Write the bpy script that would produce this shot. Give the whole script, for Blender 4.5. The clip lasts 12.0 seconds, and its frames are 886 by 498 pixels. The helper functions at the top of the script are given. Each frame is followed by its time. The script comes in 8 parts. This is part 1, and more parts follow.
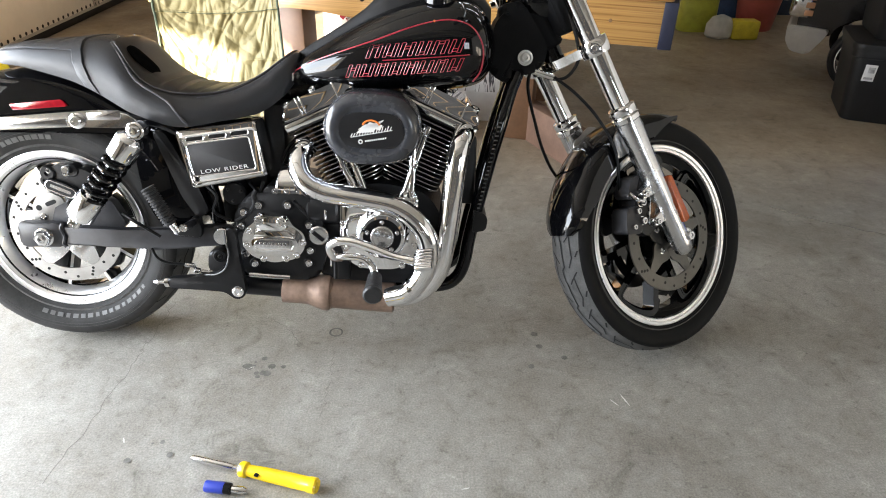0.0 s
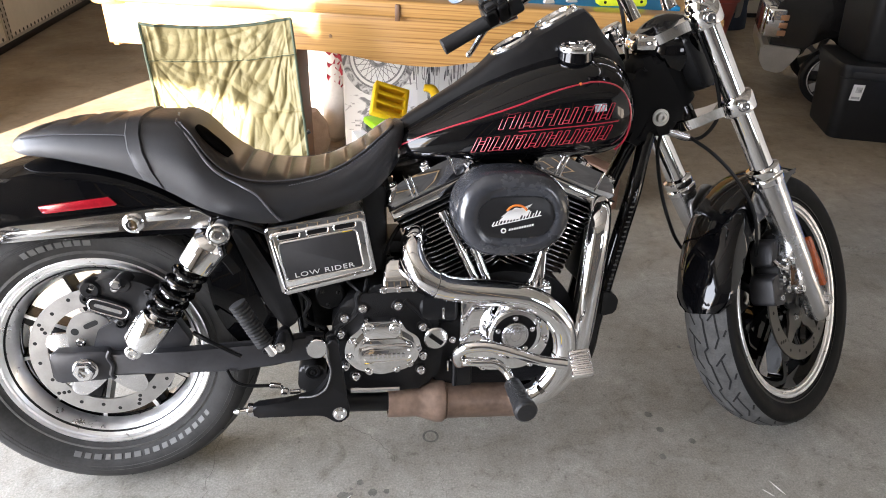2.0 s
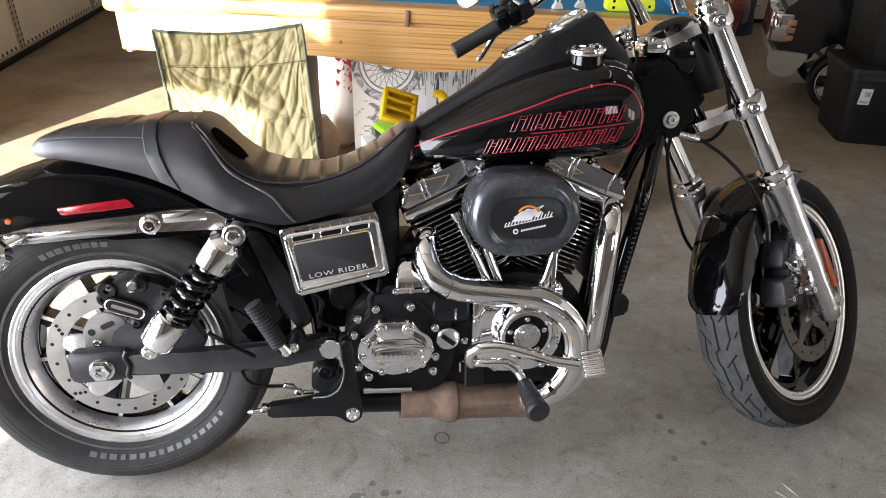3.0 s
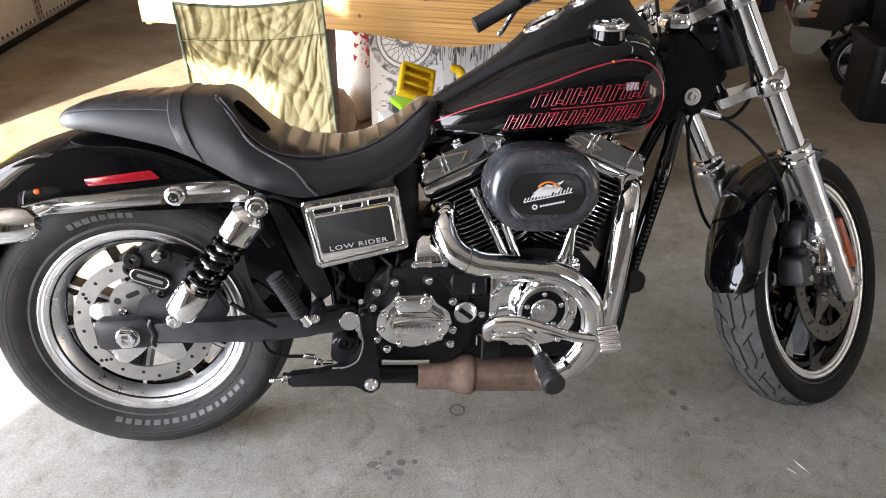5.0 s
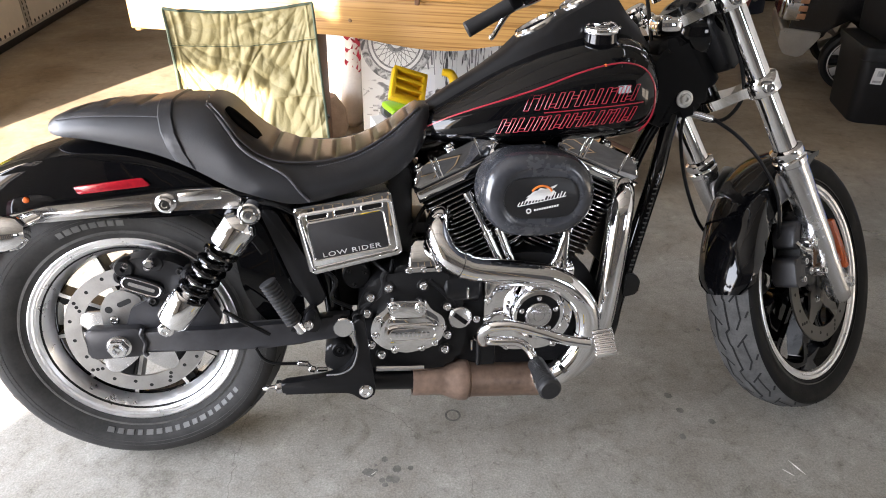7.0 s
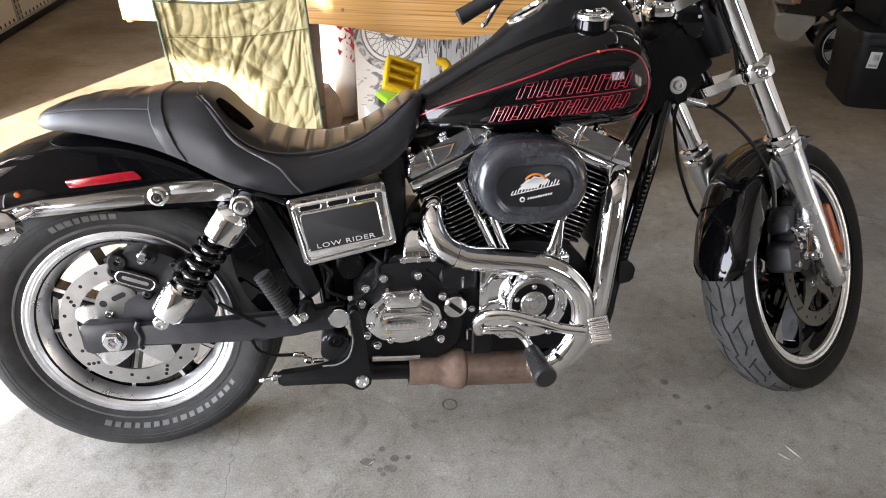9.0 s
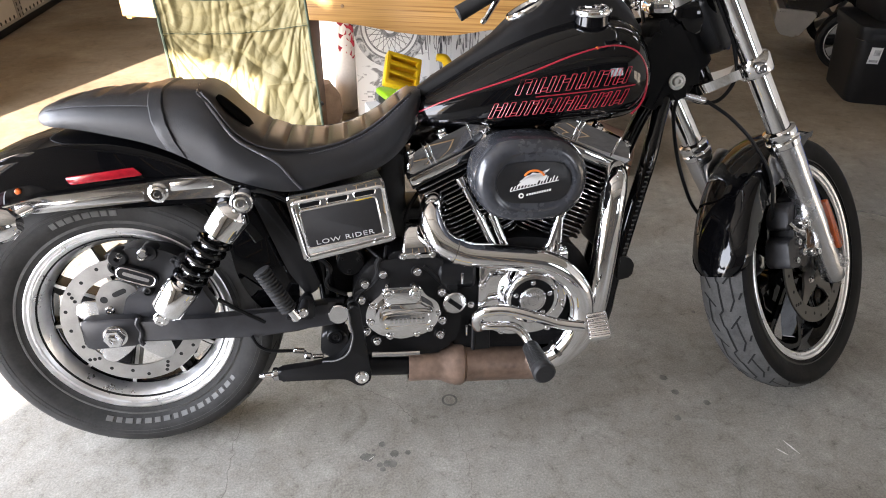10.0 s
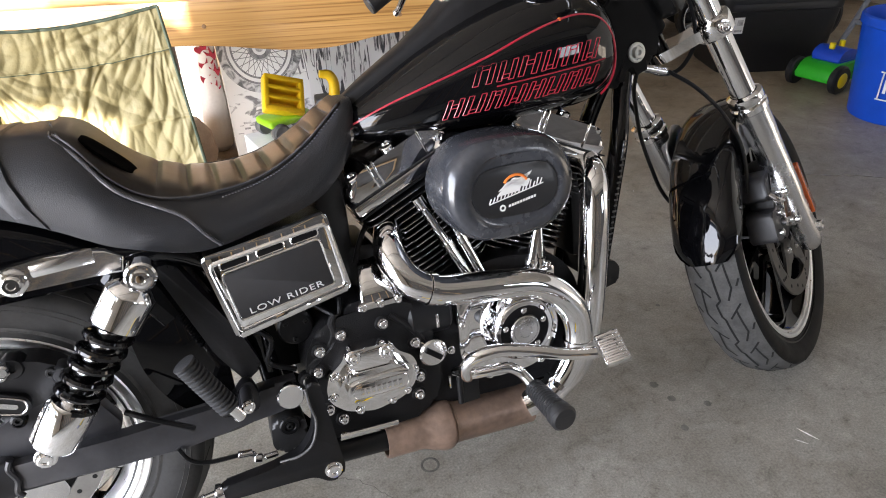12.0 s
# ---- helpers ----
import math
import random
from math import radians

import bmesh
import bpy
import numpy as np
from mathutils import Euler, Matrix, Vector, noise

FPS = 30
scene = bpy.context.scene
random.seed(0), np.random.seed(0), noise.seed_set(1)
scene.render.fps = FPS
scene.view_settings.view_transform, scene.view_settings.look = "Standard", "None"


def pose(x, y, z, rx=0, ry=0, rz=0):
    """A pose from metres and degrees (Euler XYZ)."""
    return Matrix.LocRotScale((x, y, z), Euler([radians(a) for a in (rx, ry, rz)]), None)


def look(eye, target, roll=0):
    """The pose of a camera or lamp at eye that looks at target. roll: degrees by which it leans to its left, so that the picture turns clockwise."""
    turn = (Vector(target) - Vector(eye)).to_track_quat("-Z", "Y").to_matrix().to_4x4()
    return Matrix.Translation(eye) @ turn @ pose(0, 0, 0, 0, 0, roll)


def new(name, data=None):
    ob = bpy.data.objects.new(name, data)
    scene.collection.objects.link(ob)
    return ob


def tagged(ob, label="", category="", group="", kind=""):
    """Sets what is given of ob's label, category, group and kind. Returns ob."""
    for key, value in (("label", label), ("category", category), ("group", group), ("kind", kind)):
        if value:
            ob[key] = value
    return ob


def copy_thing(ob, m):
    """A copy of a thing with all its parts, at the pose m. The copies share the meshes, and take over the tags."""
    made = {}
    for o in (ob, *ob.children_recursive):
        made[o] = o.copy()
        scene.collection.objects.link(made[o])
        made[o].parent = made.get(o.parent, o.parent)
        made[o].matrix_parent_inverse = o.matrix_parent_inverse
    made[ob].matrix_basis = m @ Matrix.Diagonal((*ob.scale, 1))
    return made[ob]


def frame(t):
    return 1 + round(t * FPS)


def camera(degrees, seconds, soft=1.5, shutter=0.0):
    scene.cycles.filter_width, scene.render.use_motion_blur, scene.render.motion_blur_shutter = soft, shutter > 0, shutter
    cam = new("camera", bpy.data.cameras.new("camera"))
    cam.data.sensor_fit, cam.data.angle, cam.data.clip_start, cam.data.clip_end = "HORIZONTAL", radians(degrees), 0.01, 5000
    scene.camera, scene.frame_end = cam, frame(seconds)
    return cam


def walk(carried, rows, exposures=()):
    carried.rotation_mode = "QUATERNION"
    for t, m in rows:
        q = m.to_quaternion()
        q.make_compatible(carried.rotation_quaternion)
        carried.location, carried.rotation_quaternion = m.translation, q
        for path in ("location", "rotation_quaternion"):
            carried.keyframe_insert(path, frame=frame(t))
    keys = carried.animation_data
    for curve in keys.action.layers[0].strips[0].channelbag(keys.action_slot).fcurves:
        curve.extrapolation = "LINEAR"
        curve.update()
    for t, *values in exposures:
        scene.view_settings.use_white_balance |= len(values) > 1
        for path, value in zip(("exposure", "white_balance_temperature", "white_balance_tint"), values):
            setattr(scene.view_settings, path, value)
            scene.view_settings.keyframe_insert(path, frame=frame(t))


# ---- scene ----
cam = camera(68.0, 12.0, 1.0)
PATH = [
    (0, (-0.01, -0.059, 1.215), (0.071, 1.642, 0.167), 1.5),
    (0.2, (-0.061, -0.062, 1.151), (-0.009, 1.722, 0.249), 3.1),
    (0.3, (-0.082, -0.032, 1.146), (-0.05, 1.765, 0.27), 3.6),
    (0.5, (-0.157, 0.109, 1.219), (-0.11, 1.905, 0.34), 4.3),
    (0.7, (-0.182, 0.166, 1.204), (-0.134, 1.984, 0.373), 1.6),
    (0.9, (-0.262, 0.247, 1.213), (-0.16, 2.014, 0.282), 3.7),
    (1, (-0.268, 0.277, 1.21), (-0.188, 2.006, 0.208), 3.4),
    (1.2, (-0.356, 0.285, 1.175), (-0.172, 2.006, 0.174), 4.6),
    (1.5, (-0.4, 0.307, 1.212), (-0.085, 1.99, 0.179), 0.9),
    (2, (-0.467, 0.298, 1.232), (-0.118, 1.987, 0.219), 2.1),
    (2.5, (-0.48, 0.297, 1.231), (-0.129, 1.998, 0.24), 2.0),
    (3, (-0.482, 0.285, 1.227), (-0.15, 1.988, 0.232), 1.7),
    (5, (-0.497, 0.273, 1.229), (-0.207, 1.947, 0.173), 1.8),
    (5.5, (-0.495, 0.273, 1.229), (-0.199, 1.95, 0.18), 1.3),
    (6, (-0.495, 0.273, 1.228), (-0.196, 1.946, 0.173), 1.6),
    (6.5, (-0.494, 0.273, 1.23), (-0.191, 1.945, 0.176), 1.6),
    (7, (-0.498, 0.28, 1.228), (-0.186, 1.956, 0.182), 1.6),
    (9, (-0.49, 0.28, 1.227), (-0.175, 1.938, 0.155), 1.0),
    (9.5, (-0.486, 0.279, 1.229), (-0.169, 1.927, 0.141), 1.0),
    (10, (-0.487, 0.276, 1.229), (-0.176, 1.929, 0.147), 0.9),
    (10.5, (-0.505, 0.295, 1.236), (-0.19, 1.958, 0.17), -0.3),
    (11, (-0.533, 0.294, 1.241), (-0.205, 1.964, 0.19), 1.3),
    (11.5, (-0.547, 0.354, 1.224), (-0.163, 1.999, 0.152), -0.6),
    (11.7, (-0.583, 0.402, 1.159), (-0.091, 2.054, 0.145), -0.5),
    (12, (-0.573, 0.551, 1.11), (0.094, 2.129, 0.077), -2.4),
]
walk(cam, [(t, look(eye, target, roll)) for t, eye, target, roll in PATH],
     [(0, 1.05, 6500, 12), (0.3, 1.05, 6500, 12), (0.5, 0.78, 6500, 17), (1, 0.62, 6500, 17), (1.5, 0.78, 6500, 17), (2, 0.92, 6500, 17), (2.5, 0.82, 6500, 17), (3, 0.72, 6500, 17), (5, 0.69, 6500, 17), (6.5, 0.72, 6500, 17), (7, 0.78, 6500, 17), (10.5, 0.76, 6500, 17), (11.5, 0.74, 6500, 17), (12, 0.72, 6500, 17)])

# ---- light ----
world = bpy.data.worlds.new("world")
world.use_nodes = True
scene.world = world
wn = world.node_tree.nodes
sky = wn.new("ShaderNodeTexSky")
sky.sky_type = "NISHITA"
sky.sun_disc = False
SUN_EL, SUN_X, SUN_Y = 18.0, 0.56, 0.83          # the sun's rays run towards +x, +y
sky.sun_elevation = radians(SUN_EL)
sky.sun_rotation = math.atan2(-SUN_X, -SUN_Y)
world.node_tree.links.new(sky.outputs[0], wn["Background"].inputs[0])
wn["Background"].inputs[1].default_value = 0.15

sun = new("sun", bpy.data.lights.new("sun", "SUN"))
sun.data.energy, sun.data.angle, sun.data.color = 26.0, radians(0.6), (1.0, 0.9, 0.76)
sun_dir = Vector((SUN_X, SUN_Y, -math.tan(radians(SUN_EL)))).normalized()
sun.matrix_world = look((-6, -6, 4), Vector((-6, -6, 4)) + sun_dir)


def area_light(name, eye, target, sx, sy, watts, colour):
    ob = new(name, bpy.data.lights.new(name, "AREA"))
    ob.data.shape, ob.data.size, ob.data.size_y = "RECTANGLE", sx, sy
    ob.data.energy, ob.data.color = watts, colour
    ob.matrix_world = look(eye, target)
    return ob


# the sky's light in the open doorway and the window
area_light("window_skylight", (2.95, -3.45, 1.5), (2.95, 0, 1.3), 1.3, 1.0, 24, (0.84, 0.92, 1.0))
area_light("doorway_skylight", (-2.95, 1.1, 1.05), (0, 1.1, 0.9), 3.2, 2.0, 215, (0.84, 0.92, 1.0))
scene.view_settings.exposure = 0.6

# ---- materials ----
def mat(name, base=(0.5, 0.5, 0.5), rough=0.5, metal=0.0, vary=0.0, scale=20.0, bump=0.0, bscale=120.0, coat=0.0, rvary=0.0, spec=0.5):
    """A principled material with two scales of colour variation, roughness wear and fine relief."""
    m = bpy.data.materials.new(name)
    m.use_nodes = True
    nt = m.node_tree
    p = nt.nodes["Principled BSDF"]
    p.inputs["Base Color"].default_value = (*base, 1)
    p.inputs["Roughness"].default_value = rough
    p.inputs["Metallic"].default_value = metal
    p.inputs["Coat Weight"].default_value = coat
    p.inputs["Coat Roughness"].default_value = 0.03
    p.inputs["Specular IOR Level"].default_value = spec
    tc = nt.nodes.new("ShaderNodeTexCoord")
    if vary or rvary:
        n1, n2 = nt.nodes.new("ShaderNodeTexNoise"), nt.nodes.new("ShaderNodeTexNoise")
        n1.inputs["Scale"].default_value, n1.inputs["Detail"].default_value = scale, 6
        n2.inputs["Scale"].default_value, n2.inputs["Detail"].default_value = scale * 7, 3
        mul = nt.nodes.new("ShaderNodeMath")
        mul.operation = "ADD"
        nt.links.new(tc.outputs["Object"], n1.inputs["Vector"])
        nt.links.new(tc.outputs["Object"], n2.inputs["Vector"])
        half = nt.nodes.new("ShaderNodeMath")
        half.operation = "MULTIPLY"
        half.inputs[1].default_value = 0.45
        nt.links.new(n2.outputs["Fac"], half.inputs[0])
        nt.links.new(n1.outputs["Fac"], mul.inputs[0])
        nt.links.new(half.outputs[0], mul.inputs[1])
        if vary:
            mr = nt.nodes.new("ShaderNodeMapRange")
            mr.inputs[1].default_value, mr.inputs[2].default_value = 0.45, 1.0
            mr.inputs[3].default_value, mr.inputs[4].default_value = 1 - vary, 1 + vary
            nt.links.new(mul.outputs[0], mr.inputs[0])
            mix = nt.nodes.new("ShaderNodeVectorMath")
            mix.operation = "SCALE"
            mix.inputs[0].default_value = base
            nt.links.new(mr.outputs[0], mix.inputs["Scale"])
            nt.links.new(mix.outputs[0], p.inputs["Base Color"])
        if rvary:
            mr2 = nt.nodes.new("ShaderNodeMapRange")
            mr2.inputs[1].default_value, mr2.inputs[2].default_value = 0.45, 1.0
            mr2.inputs[3].default_value, mr2.inputs[4].default_value = max(0.01, rough - rvary), rough + rvary
            nt.links.new(mul.outputs[0], mr2.inputs[0])
            nt.links.new(mr2.outputs[0], p.inputs["Roughness"])
    if bump:
        nb = nt.nodes.new("ShaderNodeTexNoise")
        nb.inputs["Scale"].default_value, nb.inputs["Detail"].default_value = bscale, 4
        nt.links.new(tc.outputs["Object"], nb.inputs["Vector"])
        bp = nt.nodes.new("ShaderNodeBump")
        bp.inputs["Strength"].default_value, bp.inputs["Distance"].default_value = bump, 0.002
        nt.links.new(nb.outputs["Fac"], bp.inputs["Height"])
        nt.links.new(bp.outputs[0], p.inputs["Normal"])
    return m


CHROME = mat("chrome", (0.84, 0.84, 0.85), 0.02, 1.0, rvary=0.015, scale=9)
STRUT = mat("polished strut chrome", (0.86, 0.86, 0.87), 0.13, 1.0, rvary=0.05, scale=12)
CHROME_DULL = mat("worn chrome", (0.72, 0.72, 0.73), 0.16, 1.0, vary=0.08, rvary=0.08, scale=14)
ALU = mat("machined aluminium", (0.66, 0.66, 0.67), 0.24, 1.0, vary=0.07, rvary=0.08, scale=18)
ALU_CAST = mat("cast aluminium", (0.5, 0.5, 0.51), 0.36, 1.0, vary=0.08, rvary=0.06, scale=30, bump=0.1)
STEEL = mat("brushed brake steel", (0.37, 0.365, 0.355), 0.42, 1.0, vary=0.12, scale=40, rvary=0.08)
# front discs: the same brake steel, with their shade put into the colour
STEEL_SHADED = mat("worn brake steel darkened as shade", (0.11, 0.107, 0.10), 0.42, 1.0, vary=0.15, scale=40, rvary=0.08)
PAINT = mat("black gloss paint", (0.0025, 0.0025, 0.003), 0.03, 0.0, coat=0.18, rvary=0.015, scale=6, spec=0.31)
BLACK = mat("black satin powder coat", (0.0048, 0.0048, 0.0056), 0.40, 0.0, vary=0.35, scale=11, bump=0.14, rvary=0.12, spec=0.32)
WRINKLE = mat("black wrinkle coat", (0.0065, 0.0065, 0.0072), 0.46, 0.0, vary=0.3, bump=0.5, bscale=500, spec=0.22)
DARK = mat("dark grimy metal", (0.005, 0.005, 0.005), 0.5, 0.3, vary=0.4, bump=0.2)
PLASTIC = mat("black plastic", (0.0035, 0.0035, 0.004), 0.36, 0.0, vary=0.2, bump=0.08, spec=0.21)
SMOKE = mat("smoky grey air cleaner cover", (0.036, 0.038, 0.044), 0.24, 0.0, vary=0.35, scale=14, rvary=0.12, coat=0.3)
# front tyre: rubber darkened in colour for the shade on its sidewall
RUBBER_SHADED = mat("tyre rubber darkened as shade", (0.007, 0.007, 0.0072), 0.6, 0.0, vary=0.3, scale=25, bump=0.12, rvary=0.1, spec=0.14)
TREAD = mat("dusty worn lit tread rubber", (0.078, 0.077, 0.075), 0.75, 0.0, vary=0.3, scale=30, bump=0.15, rvary=0.1, spec=0.15)
RUBBER = mat("tyre rubber", (0.032, 0.0315, 0.031), 0.66, 0.0, vary=0.35, scale=25, bump=0.15, rvary=0.1, spec=0.15)
LEATHER = mat("black seat vinyl", (0.014, 0.0145, 0.017), 0.36, 0.0, vary=0.2, scale=16, bump=0.3, bscale=900, rvary=0.06, spec=0.43)
# brown in the base colour paints the sunlit oak mirrored in the vinyl
INSERT = mat("pleated black vinyl tinted as reflection", (0.010, 0.0066, 0.0043), 0.34, 0.0, vary=0.10, scale=30, bump=0.06, bscale=900, rvary=0.02)


WARM_Y = 2.6


def concrete(name):
    """Trowelled slab: broad cloudy tone, blotchy stains, fine speckle and low relief."""
    mt = mat(name, (0.3, 0.29, 0.27), 0.5, bump=0.2, bscale=90)
    nt = mt.node_tree
    p = nt.nodes["Principled BSDF"]
    tc = nt.nodes.new("ShaderNodeTexCoord")

    def noise_node(scale, detail, rough=0.55, dist=0.0):
        n = nt.nodes.new("ShaderNodeTexNoise")
        n.inputs["Scale"].default_value, n.inputs["Detail"].default_value = scale, detail
        n.inputs["Roughness"].default_value, n.inputs["Distortion"].default_value = rough, dist
        nt.links.new(tc.outputs["Object"], n.inputs["Vector"])
        return n

    def ramp(src, stops):
        r = nt.nodes.new("ShaderNodeValToRGB")
        r.color_ramp.elements[0].position, r.color_ramp.elements[0].color = stops[0][0], (*stops[0][1], 1)
        r.color_ramp.elements[1].position, r.color_ramp.elements[1].color = stops[-1][0], (*stops[-1][1], 1)
        for q, c in stops[1:-1]:
            r.color_ramp.elements.new(q).color = (*c, 1)
        nt.links.new(src.outputs["Fac"], r.inputs[0])
        return r

    def mult(a, b):
        n = nt.nodes.new("ShaderNodeMix")
        n.data_type, n.blend_type = "RGBA", "MULTIPLY"
        n.inputs["Factor"].default_value = 1.0
        nt.links.new(a, n.inputs["A"])
        nt.links.new(b, n.inputs["B"])
        return n.outputs["Result"]
    cloud = ramp(noise_node(1.7, 8, 0.68, 0.5), [(0.32, (0.222, 0.205, 0.180)), (0.48, (0.300, 0.288, 0.264)), (0.68, (0.372, 0.366, 0.346))])
    blot = ramp(noise_node(9.0, 9, 0.74, 0.8), [(0.30, (0.56, 0.55, 0.52)), (0.43, (0.90, 0.895, 0.88)), (0.58, (1.02, 1.02, 1.02)), (0.71, (1.24, 1.25, 1.24))])
    spot = ramp(noise_node(34, 8, 0.72), [(0.30, (0.52, 0.51, 0.49)), (0.42, (0.94, 0.94, 0.93)), (0.60, (1.03, 1.03, 1.03)), (0.72, (1.34, 1.34, 1.33))])
    grain = ramp(noise_node(210, 4, 0.65), [(0.3, (0.69, 0.685, 0.67)), (0.7, (1.27, 1.26, 1.24))])
    c = mult(mult(mult(cloud.outputs[0], blot.outputs[0]), spot.outputs[0]), grain.outputs[0])
    # fine map cracking, only in patches
    vor = nt.nodes.new("ShaderNodeTexVoronoi")
    vor.feature = "DISTANCE_TO_EDGE"
    vor.inputs["Scale"].default_value = 13.0
    warp = nt.nodes.new("ShaderNodeVectorMath")
    warp.operation = "MULTIPLY_ADD"
    warp.inputs[1].default_value = (0.06, 0.06, 0.0)
    nt.links.new(noise_node(7.0, 5, 0.6).outputs["Color"], warp.inputs[0])
    nt.links.new(tc.outputs["Object"], warp.inputs[2])
    nt.links.new(warp.outputs[0], vor.inputs["Vector"])
    line = nt.nodes.new("ShaderNodeMapRange")
    line.inputs[1].default_value, line.inputs[2].default_value, line.inputs[3].default_value, line.inputs[4].default_value = 0.0, 0.018, 0.80, 1.0
    nt.links.new(vor.outputs["Distance"], line.inputs[0])
    patch = ramp(noise_node(2.3, 4, 0.6), [(0.50, (0, 0, 0)), (0.60, (1, 1, 1))])
    fade = nt.nodes.new("ShaderNodeMix")
    fade.data_type = "RGBA"
    fade.inputs["A"].default_value = (1, 1, 1, 1)
    nt.links.new(patch.outputs[0], fade.inputs["Factor"])
    nt.links.new(line.outputs[0], fade.inputs["B"])
    c = mult(c, fade.outputs["Result"])
    # warm bounced light painted as a brown tint over the far half of the slab
    sep, edge = nt.nodes.new("ShaderNodeSeparateXYZ"), nt.nodes.new("ShaderNodeMapRange")
    nt.links.new(tc.outputs["Object"], sep.inputs[0])
    wob = nt.nodes.new("ShaderNodeMath")
    wob.operation = "MULTIPLY_ADD"
    wob.inputs[1].default_value = 1.1
    nt.links.new(noise_node(1.6, 5, 0.6, 0.4).outputs["Fac"], wob.inputs[0])
    nt.links.new(sep.outputs["Y"], wob.inputs[2])
    edge.inputs[1].default_value, edge.inputs[2].default_value = WARM_Y, WARM_Y + 0.9
    nt.links.new(wob.outputs[0], edge.inputs[0])
    tint = nt.nodes.new("ShaderNodeMix")
    tint.data_type = "RGBA"
    tint.inputs["A"].default_value, tint.inputs["B"].default_value = (1, 1, 1, 1), (1.08, 0.90, 0.70, 1)
    nt.links.new(edge.outputs[0], tint.inputs["Factor"])
    c = mult(c, tint.outputs["Result"])
    nt.links.new(c, p.inputs["Base Color"])
    rr = nt.nodes.new("ShaderNodeMapRange")
    rr.inputs[1].default_value, rr.inputs[2].default_value, rr.inputs[3].default_value, rr.inputs[4].default_value = 0.3, 0.7, 0.38, 0.62
    nt.links.new(noise_node(3.2, 5).outputs["Fac"], rr.inputs[0])
    nt.links.new(rr.outputs[0], p.inputs["Roughness"])
    return mt


CONCRETE = concrete("garage concrete")
BOARD = mat("dark stained wall board", (0.10, 0.097, 0.094), 0.8, 0.0, vary=0.3, scale=3, bump=0.2)
CEIL = mat("dull ceiling board", (0.30, 0.272, 0.232), 0.8, 0.0, vary=0.15, scale=3, bump=0.2)
PINE = mat("bare pine stud", (0.48, 0.33, 0.18), 0.7, 0.0, vary=0.25, scale=6, bump=0.2)
WALL = mat("painted drywall", (0.72, 0.69, 0.63), 0.8, 0.0, vary=0.06, scale=2, bump=0.1)


def wood(name, light, dark, rough=0.32, along=1.6, across=34.0):
    """Oak veneer: long cathedral grain running along x, with fine pores."""
    mt = mat(name, light, rough, coat=0.25)
    nt = mt.node_tree
    p = nt.nodes["Principled BSDF"]
    tc, mp, mp2 = nt.nodes.new("ShaderNodeTexCoord"), nt.nodes.new("ShaderNodeMapping"), nt.nodes.new("ShaderNodeMapping")
    mp.inputs["Scale"].default_value = (along, across * 0.35, across * 0.35)
    mp2.inputs["Scale"].default_value = (along * 1.6, across * 3.2, across * 3.2)
    wv, nz, rp = nt.nodes.new("ShaderNodeTexWave"), nt.nodes.new("ShaderNodeTexNoise"), nt.nodes.new("ShaderNodeValToRGB")
    wv.wave_type, wv.bands_direction = "BANDS", "Z"
    wv.inputs["Scale"].default_value, wv.inputs["Distortion"].default_value = 0.8, 16.0
    wv.inputs["Detail"].default_value, wv.inputs["Detail Scale"].default_value = 3.0, 0.8
    nz.inputs["Scale"].default_value, nz.inputs["Detail"].default_value = 1.0, 5
    nt.links.new(tc.outputs["Object"], mp.inputs[0])
    nt.links.new(tc.outputs["Object"], mp2.inputs[0])
    nt.links.new(mp.outputs[0], wv.inputs["Vector"])
    nt.links.new(mp2.outputs[0], nz.inputs["Vector"])
    add = nt.nodes.new("ShaderNodeMath")
    add.operation = "MULTIPLY_ADD"
    add.inputs[1].default_value = 0.13
    nt.links.new(wv.outputs["Fac"], add.inputs[0])
    nt.links.new(nz.outputs["Fac"], add.inputs[2])
    el = rp.color_ramp.elements
    el[0].position, el[1].position = 0.36, 0.72
    el[0].color, el[1].color = (*dark, 1), (*light, 1)
    el.new(0.50).color = (*[a * 0.35 + b * 0.65 for a, b in zip(dark, light)], 1)
    nt.links.new(add.outputs[0], rp.inputs[0])
    nt.links.new(rp.outputs[0], p.inputs["Base Color"])
    return mt


WOOD = wood("oak veneer", (0.44, 0.245, 0.078), (0.21, 0.095, 0.024), along=1.1, across=60.0)
CLOTH_BLUE = mat("blue table cloth", (0.01, 0.22, 0.45), 0.9, 0.0, vary=0.06)
OLIVE = mat("olive chair fabric", (0.255, 0.215, 0.098), 0.62, 0.0, vary=0.14, scale=9, bump=0.35, bscale=160, rvary=0.1)

# ---- mesh helpers ----
def part(name, bm, material, parent=None, label="", smooth=35, m=None):
    """Links a bmesh as one mesh object under a thing or a part."""
    me = bpy.data.meshes.new(name)
    bmesh.ops.recalc_face_normals(bm, faces=bm.faces)
    bm.to_mesh(me)
    bm.free()
    if smooth:
        me.shade_smooth()
        me.set_sharp_from_angle(angle=radians(smooth))
    me.materials.append(material)
    ob = new(name, me)
    if parent is not None:
        ob.parent = parent
    if m is not None:
        ob.matrix_basis = m
    if label:
        ob["label"] = label
    return ob


def thing(name, m, label, category, group="", kind=""):
    ob = new(name)
    ob.empty_display_size = 0.1
    ob.matrix_basis = m
    return tagged(ob, label, category, group, kind)


def B():
    return bmesh.new()


